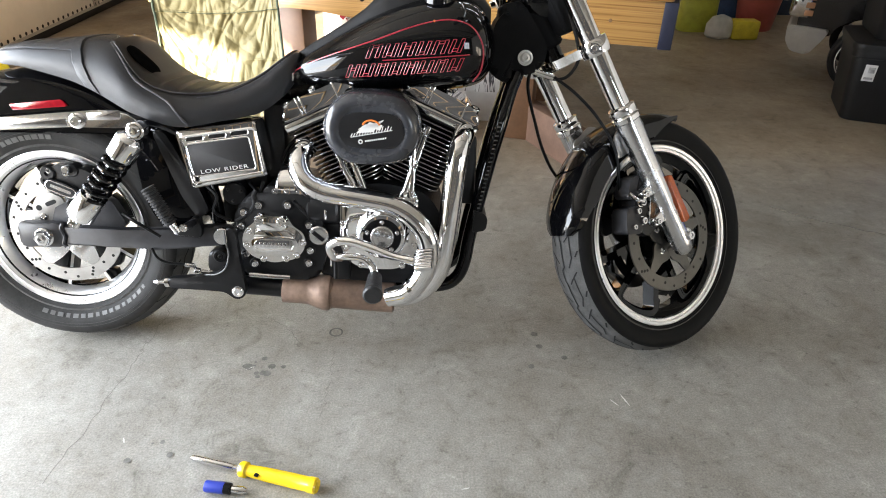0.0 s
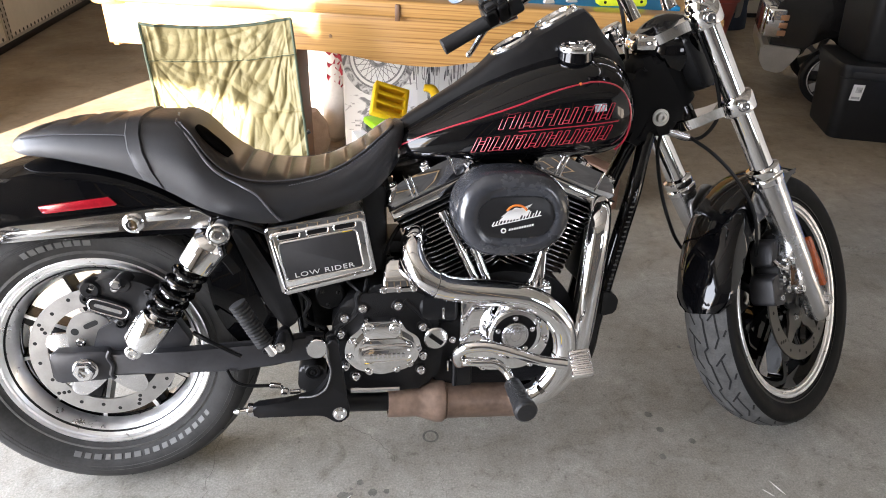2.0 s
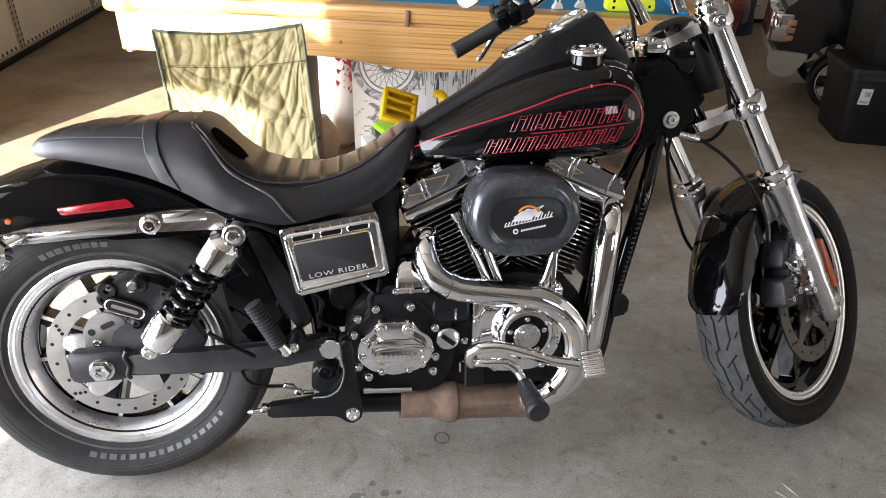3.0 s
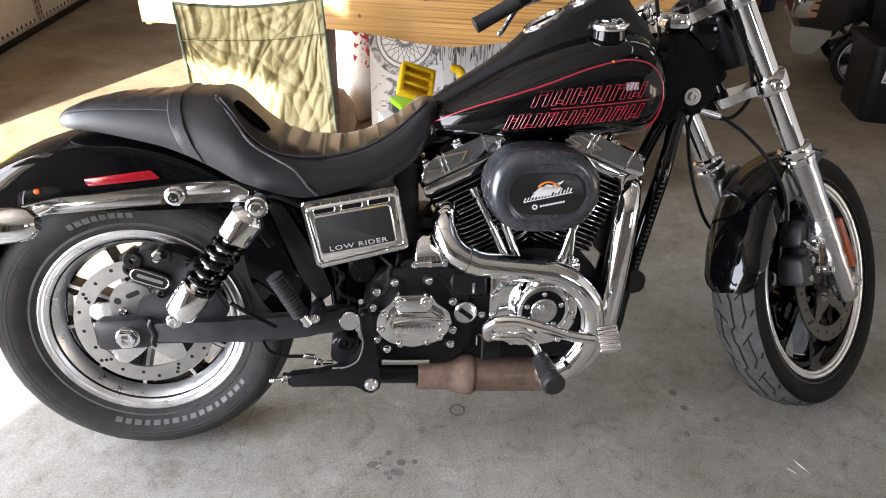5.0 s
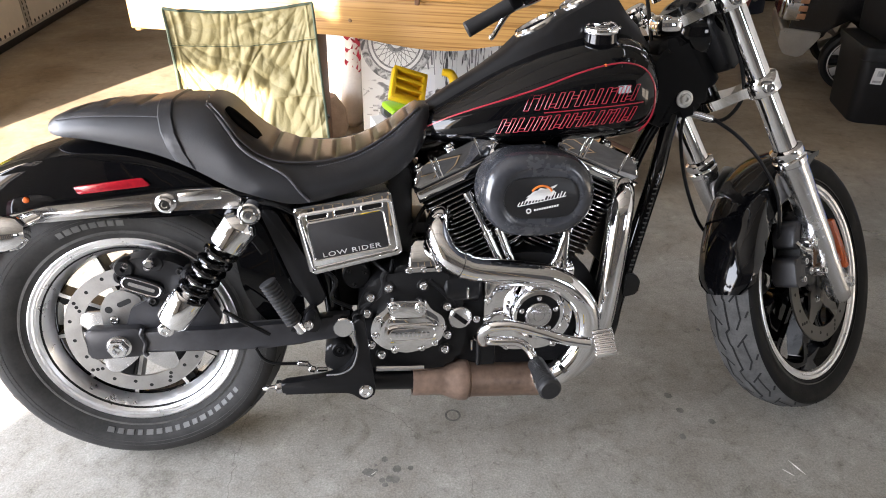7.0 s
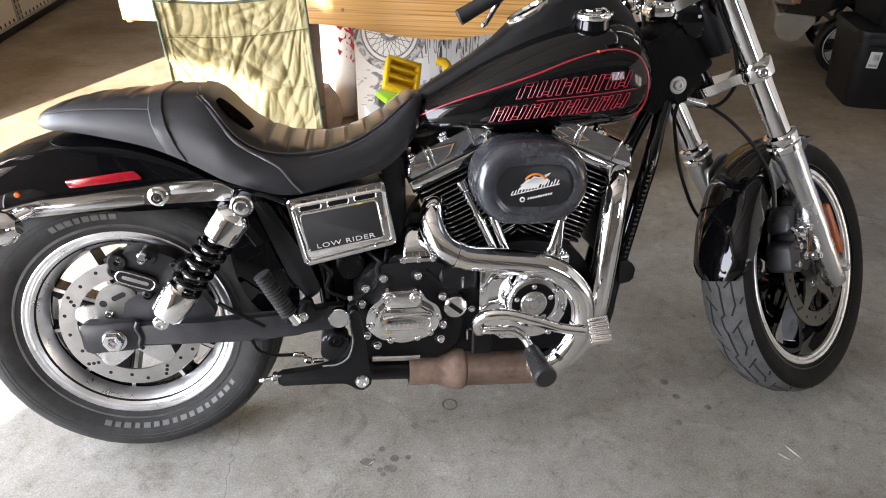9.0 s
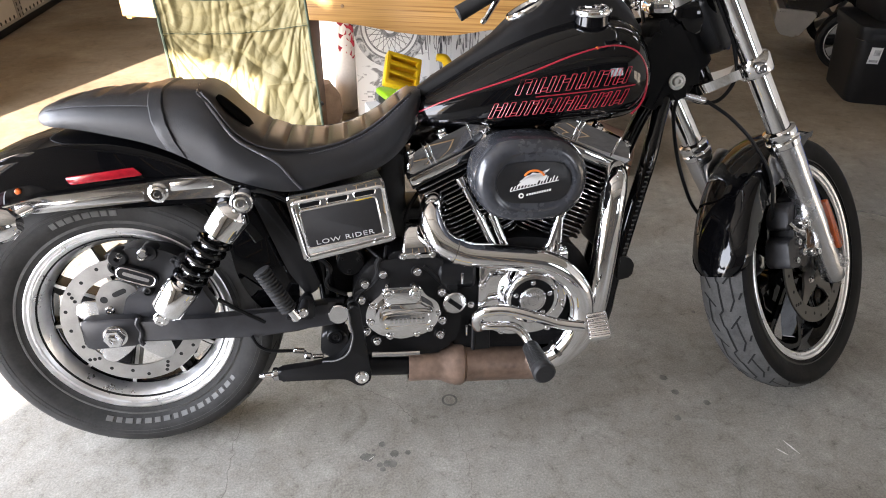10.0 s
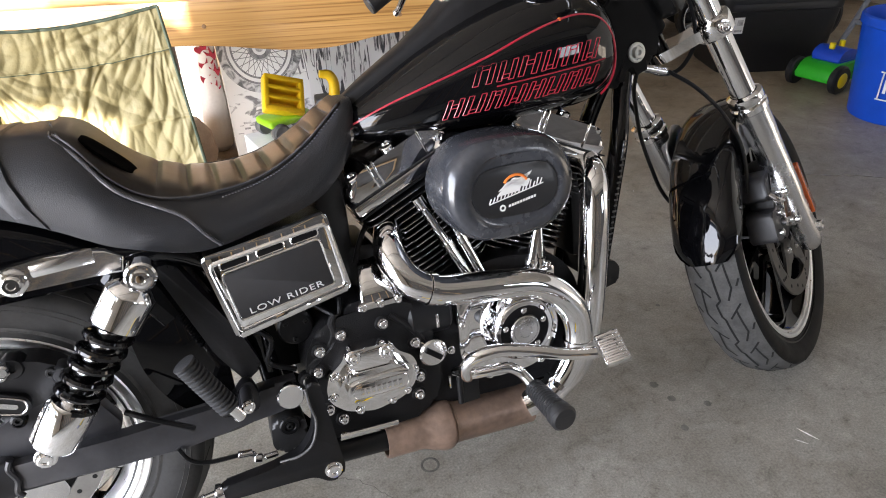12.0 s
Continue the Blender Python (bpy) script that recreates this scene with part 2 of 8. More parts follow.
def add_box(bm, c, s, bevel=0.0, m=None, seg=2):
    mm = Matrix.Translation(c) @ Matrix.Diagonal((s[0], s[1], s[2], 1))
    if m is not None:
        mm = m @ mm
    r = bmesh.ops.create_cube(bm, size=1.0, matrix=mm)
    if bevel:
        ed = list({e for v in r["verts"] for e in v.link_edges})
        bmesh.ops.bevel(bm, geom=ed, offset=bevel, segments=seg, affect="EDGES", profile=0.5)
    return bm


def axis_m(c, d):
    """A pose at c whose z axis points along d."""
    return Matrix.Translation(c) @ Vector(d).to_track_quat("Z", "Y").to_matrix().to_4x4()


def add_lathe(bm, prof, m=Matrix(), n=40, loop=False):
    """Revolves (radius, height) rows about z."""
    rings = []
    for r, h in prof:
        if r < 1e-6:
            rings.append([bm.verts.new(m @ Vector((0, 0, h)))])
        else:
            rings.append([bm.verts.new(m @ Vector((r * math.cos(2 * math.pi * i / n), r * math.sin(2 * math.pi * i / n), h))) for i in range(n)])
    pairs = list(zip(rings, rings[1:]))
    if loop:
        pairs.append((rings[-1], rings[0]))
    for a, b in pairs:
        for i in range(n):
            j = (i + 1) % n
            q = [a[i % len(a)], a[j % len(a)], b[j % len(b)], b[i % len(b)]]
            q = list(dict.fromkeys(q))
            if len(q) > 2:
                bm.faces.new(q)
    return bm


def add_cyl(bm, a, b, r, n=24, bevel=0.0, r2=None):
    a, b = Vector(a), Vector(b)
    h = (b - a).length
    r2 = r if r2 is None else r2
    v = min(bevel, h / 3, r / 2)
    prof = [(0, 0), (r - v, 0), (r, v), (r2, h - v), (r2 - v, h), (0, h)] if v else [(0, 0), (r, 0), (r2, h), (0, h)]
    return add_lathe(bm, prof, axis_m(a, b - a), n)


def spline(pts, k=6, closed=False):
    """Catmull-Rom through the points."""
    p = [Vector(q) for q in pts]
    n = len(p)
    out = []
    for i in range(n if closed else n - 1):
        a = p[(i - 1) % n] if closed or i > 0 else p[0] * 2 - p[1]
        b, c = p[i], p[(i + 1) % n]
        d = p[(i + 2) % n] if closed or i + 2 < n else c * 2 - b
        for s in range(k):
            t = s / k
            out.append(0.5 * ((2 * b) + (c - a) * t + (2 * a - 5 * b + 4 * c - d) * t * t + (3 * b - a - 3 * c + d) * t ** 3))
    if not closed:
        out.append(p[-1])
    return out


def add_tube(bm, pts, r, n=14, k=6, caps=True, closed=False):
    """A round tube along a smooth line; r may be a list of radii, one a point."""
    path = spline(pts, k, closed) if k else [Vector(q) for q in pts]
    m = len(path)
    rr = r if isinstance(r, (list, tuple)) else [r] * len(pts)
    up = Vector((0.13, 0.97, 0.2))
    rings = []
    for i, q in enumerate(path):
        if closed:
            d = path[(i + 1) % m] - path[i - 1]
        else:
            d = path[min(i + 1, m - 1)] - path[max(i - 1, 0)]
        d.normalize()
        s = (up - d * up.dot(d))
        if s.length < 1e-4:
            s = d.orthogonal()
        s.normalize()
        up = s
        c = d.cross(s)
        f = i / max(1, (k or 1))
        j = min(int(f), len(rr) - 1)
        ra = rr[j] + (rr[min(j + 1, len(rr) - 1)] - rr[j]) * (f - j)
        rings.append([bm.verts.new(q + ra * (math.cos(2 * math.pi * a / n) * s + math.sin(2 * math.pi * a / n) * c)) for a in range(n)])
    pairs = list(zip(rings, rings[1:])) + ([(rings[-1], rings[0])] if closed else [])
    for a, b in pairs:
        for i in range(n):
            bm.faces.new((a[i], a[(i + 1) % n], b[(i + 1) % n], b[i]))
    if caps and not closed:
        bm.faces.new(rings[0][::-1])
        bm.faces.new(rings[-1])
    return bm


def add_loft(bm, rings, caps=True, closed=True):
    """Skins rings of equal counts."""
    vs = [[bm.verts.new(q) for q in r] for r in rings]
    n = len(vs[0])
    for a, b in zip(vs, vs[1:]):
        for i in range(n if closed else n - 1):
            bm.faces.new((a[i], a[(i + 1) % n], b[(i + 1) % n], b[i]))
    if caps and closed:
        bm.faces.new(vs[0][::-1])
        bm.faces.new(vs[-1])
    return bm


def add_prism(bm, pts, y0, y1, bevel=0.0, m=None, seg=2):
    """A flat shape given in x, z, as a slab from y0 to y1."""
    m = m or Matrix()
    a = [bm.verts.new(m @ Vector((x, y0, z))) for x, z in pts]
    b = [bm.verts.new(m @ Vector((x, y1, z))) for x, z in pts]
    n = len(pts)
    fs = [bm.faces.new(a), bm.faces.new(b[::-1])]
    for i in range(n):
        fs.append(bm.faces.new((a[i], b[i], b[(i + 1) % n], a[(i + 1) % n])))
    if bevel:
        ed = list({e for f in fs[:2] for e in f.edges})
        bmesh.ops.bevel(bm, geom=ed, offset=bevel, segments=seg, affect="EDGES", profile=0.5)
    return bm


def rounded(pts, r, k=5):
    """Rounds the corners of a flat shape."""
    out = []
    n = len(pts)
    for i in range(n):
        a, b, c = Vector(pts[i - 1]), Vector(pts[i]), Vector(pts[(i + 1) % n])
        d1, d2 = (a - b), (c - b)
        q = min(r, d1.length * 0.45, d2.length * 0.45)
        p1, p2 = b + d1.normalized() * q, b + d2.normalized() * q
        for j in range(k + 1):
            t = j / k
            out.append(tuple((1 - t) ** 2 * p1 + 2 * t * (1 - t) * b + t * t * p2))
    return out


def ellipse(cx, cz, rx, rz, n=32, p=2.0):
    """A flat (super)ellipse."""
    out = []
    for i in range(n):
        a = 2 * math.pi * i / n
        c, s = math.cos(a), math.sin(a)
        out.append((cx + rx * math.copysign(abs(c) ** (2 / p), c), cz + rz * math.copysign(abs(s) ** (2 / p), s)))
    return out

# ---- the garage ----
X0, X1, Y0, Y1, HIGH = -2.75, 4.6, -3.4, 8.2, 2.75


def slab(name, lo, hi, material, label, kind="structure", bevel=0.0):
    bm = B()
    add_box(bm, [(a + b) / 2 for a, b in zip(lo, hi)], [b - a for a, b in zip(lo, hi)], bevel)
    return tagged(part(name, bm, material, smooth=0), label, name.split("_")[0], kind=kind)


floor = slab("floor", (X0 - 0.2, Y0, -0.12), (X1, Y1, 0), CONCRETE, "smooth grey stained concrete garage floor")
slab("ground", (-60, -60, -0.2), (60, 60, -0.121), mat("driveway concrete", (0.5, 0.49, 0.46), 0.8, vary=0.1, scale=2, bump=0.2), "pale concrete driveway outside the open door")
DX0, DX1, DZ0, DZ1 = 2.3, 3.6, 1.0, 2.0
bm = B()
for lo, hi, z0, z1 in ((X0 - 0.15, DX0, 0, HIGH), (DX0, DX1, DZ1, HIGH), (DX0, DX1, 0, DZ0), (DX1, X1 + 0.15, 0, HIGH)):
    add_box(bm, ((lo + hi) / 2, Y0 - 0.075, (z0 + z1) / 2), (hi - lo, 0.15, z1 - z0))
wall_s = tagged(part("wall_south", bm, BOARD, smooth=0), "unseen dark stained board garage wall with a window and added studs", "wall", kind="structure")
slab("wall_north", (X0 - 0.15, Y1, 0), (X1 + 0.15, Y1 + 0.15, HIGH), WALL, "plain painted garage wall")
slab("wall_east", (X1, Y0, 0), (X1 + 0.15, Y1, HIGH), WALL, "plain painted garage wall")
# west wall, open doorway, and an unseen blocker added in its near upper corner
bm = B()
add_box(bm, (X0 - 0.075, (Y0 - 0.76) / 2, HIGH / 2), (0.15, -0.76 - Y0, HIGH))
add_box(bm, (X0 - 0.075, 1.01, (2.25 + HIGH) / 2), (0.15, 3.54, HIGH - 2.25))
add_box(bm, (X0 - 0.075, (2.78 + Y1) / 2, HIGH / 2), (0.15, Y1 - 2.78, HIGH))
turn = Matrix.Rotation(radians(90), 4, "Z")
# added blocker that shades the chair's upper part; no such board is known
add_prism(bm, [(-0.80, 1.71), (-0.45, 1.70), (-0.15, 1.65), (0.03, 1.66), (0.10, 1.80), (0.08, 1.99), (-0.80, 1.99)], -X0, -X0 + 0.02, 0, turn)
tagged(part("wall_west", bm, WALL, smooth=0), "painted garage wall with an open doorway", "wall", kind="structure")
# unseen ceiling; its open joists are added to put stripes in the chrome
bm = B()
add_box(bm, ((X0 + X1) / 2, (Y0 + Y1) / 2, HIGH + 0.06), (X1 - X0 + 0.3, Y1 - Y0 + 0.3, 0.12))
for k in range(7):
    add_box(bm, ((X0 + X1) / 2, Y0 + 0.7 + 1.65 * k, HIGH - 0.09), (X1 - X0 - 0.01, 0.045, 0.18))
tagged(part("ceiling", bm, CEIL, smooth=0), "unseen dull board garage ceiling with added joists", "ceiling", kind="structure")
# unseen window behind the camera, inferred from daylight mirrored in the chrome
win = tagged(new("window_1"), "unseen plain white framed window in the board wall", "window", kind="structure")
WIN_W = mat("white window paint", (0.75, 0.74, 0.71), 0.4, vary=0.05)
bm = B()
for c, size in (((DX0 + 0.03, Y0 - 0.07, 1.5), (0.06, 0.08, 1.0)), ((DX1 - 0.03, Y0 - 0.07, 1.5), (0.06, 0.08, 1.0)), ((2.95, Y0 - 0.07, 1.5), (0.05, 0.07, 1.0)), ((2.95, Y0 - 0.07, 1.03), (1.3, 0.078, 0.06)), ((2.95, Y0 - 0.07, 1.97), (1.3, 0.078, 0.06))):
    add_box(bm, c, size, 0.004)
part("window_frame", bm, WIN_W, win)
# unseen open studs on the same wall, added for stripes in chrome and tank
stud = None
for k in range(8):
    x = X0 + 0.35 + 0.5 * k
    if stud is None:
        bm = B()
        add_box(bm, (0, 0.045, HIGH / 2 - 0.09), (0.04, 0.09, HIGH - 0.2), 0.003)
        stud = part("stud", bm, PINE, wall_s, m=Matrix.Translation((x, Y0, 0)))
    else:
        again = new("stud", stud.data)
        again.parent, again.matrix_basis = wall_s, Matrix.Translation((x, Y0, 0))

# closed sectional door further along the same wall
DOOR_STEEL = mat("cream sectional door skin", (0.76, 0.70, 0.60), 0.55, vary=0.07, scale=3, bump=0.3, bscale=160)
DOOR_EDGE = mat("door frame steel", (0.42, 0.38, 0.32), 0.5, vary=0.1, scale=8)
# dark discs and bars in this colour paint the shade inside the holes
HOLE_SHADE = mat("punched hole shade", (0.03, 0.025, 0.02), 0.9)
DM = Matrix.Translation((-2.66, 3.2, 0)) @ Matrix.Rotation(radians(90 - 2.6), 4, "Z")    # x along the door
door = tagged(new("door_1"), "cream closed sectional garage door with punched steel edges", "garage door", kind="structure")
door.matrix_basis = DM
SEC, LONG = 0.53, 4.75
bm = B()
add_box(bm, (LONG / 2, 0.02, 0.025), (LONG, 0.03, 0.05), 0.004)
part("bottom_seal", bm, PLASTIC, door, "dark rubber bottom seal")
dimple = B()
add_lathe(dimple, [(0, 0.0012), (0.010, 0.0012), (0.0125, 0)], Matrix.Rotation(radians(90), 4, "X"), 10)
for r in range(4):
    z0 = 0.05 + SEC * r
    bm = B()
    add_box(bm, (LONG / 2, 0.02, z0 + SEC / 2), (LONG, 0.036, SEC - 0.004), 0.002)
    sec = part("section", bm, DOOR_STEEL, door)
    for zz, h in ((z0 + 0.012, 0.020), (z0 + SEC - 0.04, 0.065)):
        bm = B()
        add_box(bm, (LONG / 2, -0.0005, zz), (LONG, 0.006, h), 0.002)
        part("edge_rail", bm, DOOR_EDGE, sec)
    for k in range(4):
        bm = B()
        x = 0.75 + 1.55 * k
        if x > LONG:
            continue
        add_box(bm, (x, -0.004, z0 + SEC / 2), (0.085, 0.012, SEC - 0.012), 0.003)
        stile = part("stile", bm, DOOR_EDGE, sec, "steel stile with punched slots")
        bm = B()
        for j in range(13):
            for s in (-0.026, 0.026):
                add_box(bm, (x + s, -0.0102, z0 + 0.03 + 0.038 * j), (0.014, 0.0012, 0.024), 0)
        part("slot_shade_row", bm, HOLE_SHADE, stile, smooth=0)
    bm = B()
    for j in range(int(LONG / 0.07)):
        x = 0.04 + 0.07 * j
        for zz in (z0 + 0.034, z0 + SEC - 0.082):
            add_lathe(bm, [(0, 0), (0.013, 0), (0.013, 0.0012), (0, 0.0012)], Matrix.Translation((x, 0.0022, zz)) @ Matrix.Rotation(radians(90), 4, "X"), 8)
    part("punched_hole_shade", bm, HOLE_SHADE, sec, smooth=0)

# cracks and marks in the floor
CRACK = mat("crack dirt", (0.13, 0.12, 0.105), 0.9)
rnd = random.Random(5)


def crack(pts, r):
    path = []
    for (xa, ya), (xb, yb) in zip(pts, pts[1:]):
        for k in range(9):
            t = k / 9
            path.append(Vector((xa + (xb - xa) * t + rnd.uniform(-0.006, 0.006), ya + (yb - ya) * t + rnd.uniform(-0.006, 0.006), 0.0)))
    bm = B()
    add_tube(bm, path, r, 4, 0)
    part("crack", bm, CRACK, floor, smooth=0)


crack([(-0.75, 1.60), (-0.76, 1.47), (-0.775, 1.31), (-0.80, 1.12), (-0.83, 0.9)], 0.0005)
crack([(-0.24, 1.36), (-0.235, 1.25), (-0.25, 1.1)], 0.0004)
crack([(1.42, 2.24), (1.52, 2.15), (1.75, 2.02), (2.1, 1.7)], 0.0022)
crack([(-0.45, 1.52), (-0.38, 1.46), (-0.33, 1.38)], 0.0006)
STAIN = mat("old oil ring", (0.12, 0.115, 0.105), 0.5, vary=0.5, scale=60)
bm = B()
add_lathe(bm, [(0.0150, 0.0), (0.0162, 0.0004), (0.0190, 0.0005), (0.0205, 0.0)], Matrix.Translation((-0.243, 1.451, 0)), 20)
part("oil_ring", bm, STAIN, floor)
# old dark blotches soaked into the slab
SOAK = mat("soaked stain", (0.155, 0.15, 0.138), 0.55, vary=0.45, scale=45)
rs_ = random.Random(21)
layer = 0.0003
for cx, cy, spread, n in ((-0.45, 1.305, 0.030, 9), (-0.41, 1.27, 0.025, 5), (0.30, 1.35, 0.05, 4), (0.75, 1.55, 0.08, 5), (-0.62, 1.02, 0.05, 4)):
    for _ in range(n):
        x, y, r = cx + rs_.gauss(0, spread), cy + rs_.gauss(0, spread * 0.8), rs_.uniform(0.003, 0.011)
        layer += 0.00005
        bm = B()
        edge_ = [Vector((x + r * (1 + 0.35 * noise.noise(Vector((q * 0.9, x * 50, y * 50)))) * math.cos(q * math.pi / 9), y + r * (1 + 0.35 * noise.noise(Vector((q * 0.9, x * 50, y * 50)))) * math.sin(q * math.pi / 9), layer)) for q in range(18)]
        bm.faces.new([bm.verts.new(q) for q in edge_])
        part("blotch", bm, SOAK, floor, smooth=0)
SCUFF = mat("pale scuff", (0.6, 0.59, 0.56), 0.8, vary=0.3, scale=90)
for x, y, a, n in ((0.53, 1.17, 1.9, 0.05), (0.50, 1.16, 2.2, 0.03), (-0.455, 1.30, 0.6, 0.03), (1.05, 2.05, 0.4, 0.012), (0.95, 2.3, 1.0, 0.01), (0.1, 0.9, 0.2, 0.02), (-0.7, 1.05, 2.0, 0.02)):
    bm = B()
    add_tube(bm, [Vector((x - n / 2 * math.cos(a), y - n / 2 * math.sin(a), -0.0016)), Vector((x, y, -0.0012)), Vector((x + n / 2 * math.cos(a), y + n / 2 * math.sin(a), -0.0016))], [0.0018, 0.0026, 0.0016], 6, 4)
    part("scuff", bm, SCUFF, floor)

# ---- motorcycle ----
# bike frame: x forward from the rear axle, y to its left, z up from the rear contact point
bike = thing("motorcycle", pose(-0.948, 1.472, 0, -11.2, 0, -1.8), "black cruiser motorcycle with chrome engine parts leaning on its stand", "motorcycle")
RAKE = radians(29.36)
AX, FW = Vector((-math.sin(RAKE), 0, math.cos(RAKE))), Vector((math.cos(RAKE), 0, math.sin(RAKE)))
HUB, OFFSET = Vector((1.5936, 0, 0.3213)), 0.0474
STEER = Matrix.Translation(HUB - OFFSET * FW) @ Matrix.Rotation(radians(33), 4, AX) @ Matrix.Translation(OFFSET * FW)
WC = STEER.translation.copy()
STEER = Matrix.Translation(WC + Vector((0, -0.0125, -0.006))) @ Matrix.Rotation(radians(-2.1), 4, "X") @ Matrix.Translation(-WC) @ STEER
# the handlebar's own pose on the clamps
BAR = Matrix.Translation((1.5471, 0, 0.29865)) @ Matrix.Rotation(radians(31), 4, (-0.5, 0, 0.8660254)) @ Matrix.Translation((0.0569, 0, 0.03285))
RIGHT, LEFT = Vector((0, -1, 0)), Vector((0, 1, 0))
WHEEL_R = Matrix.Translation((0.011, 0, 0.3205)) @ Matrix.Rotation(radians(90), 4, "X")   # lathe z -> -y, the right side
FACE_ALU = mat("satin machined face", (0.82, 0.82, 0.82), 0.48, 1.0, vary=0.06, rvary=0.06, scale=60)
MACHINED = mat("turned bright rim metal", (0.84, 0.84, 0.85), 0.34, 1.0, vary=0.08, rvary=0.10, scale=30)
WHEEL_F = STEER @ Matrix.Rotation(radians(90), 4, "X")

RED = mat("red pinstripe enamel", (0.33, 0.010, 0.028), 0.3, coat=0.5)
REFLECT_RED = mat("red reflector plastic", (0.27, 0.006, 0.014), 0.18, vary=0.25, scale=120, coat=0.6)
AMBER = mat("amber reflector plastic", (0.50, 0.095, 0.016), 0.2, vary=0.2, scale=120, coat=0.5)
WHITE_INK = mat("white print", (0.75, 0.75, 0.74), 0.5)
ORANGE_INK = mat("orange print", (0.75, 0.2, 0.03), 0.5)
GREY_INK = mat("grey raised rubber letters", (0.09, 0.09, 0.088), 0.6, vary=0.2)
RUST = mat("heat stained exhaust steel", (0.225, 0.155, 0.118), 0.46, 0.55, vary=0.45, scale=13, bump=0.25, rvary=0.12)
GLASS_DARK = mat("dark gauge glass", (0.02, 0.02, 0.025), 0.05, coat=1.0)
GROOVE_SHADE = mat("groove and hole shade", (0.006, 0.006, 0.006), 0.9)
SEAM = mat("grey stitching", (0.13, 0.13, 0.15), 0.7)
# the grey base paints the highlight along the glossy piping
PIPING = mat("seat piping with a painted grey highlight", (0.06, 0.06, 0.066), 0.25, coat=0.4)
SLOT_SHADE = mat("painted slot shade", (0.002, 0.002, 0.002), 0.95, spec=0.03)
PANEL = mat("matt charcoal panel", (0.022, 0.0215, 0.023), 0.55, vary=0.12, scale=60, bump=0.06, bscale=400, spec=0.35)
ARM_BLACK = mat("worn satin black steel", (0.024, 0.024, 0.027), 0.42, vary=0.35, scale=14, bump=0.12, rvary=0.14, spec=0.42)
MATT = mat("matt black casting", (0.003, 0.003, 0.0034), 0.62, vary=0.3, scale=30, bump=0.1, spec=0.12)
GRIP = mat("grey rubber grip", (0.012, 0.012, 0.013), 0.6, vary=0.15, bump=0.3, bscale=300)


def bolt(parent, c, d=RIGHT, r=0.008, h=0.006, material=None, name="bolt", hexa=False):
    """A cap screw with a socket, or a hex head."""
    bm = B()
    m = axis_m(c, d)
    n = 6 if hexa else 14
    add_lathe(bm, [(r * 1.25, -0.002), (r * 1.25, 0.0008), (r, 0.001), (r, h - 0.0012), (r * 0.86, h), (r * 0.5, h), (r * 0.42, h - 0.003), (0, h - 0.003)], m, n)
    return part(name, bm, material or CHROME, parent)


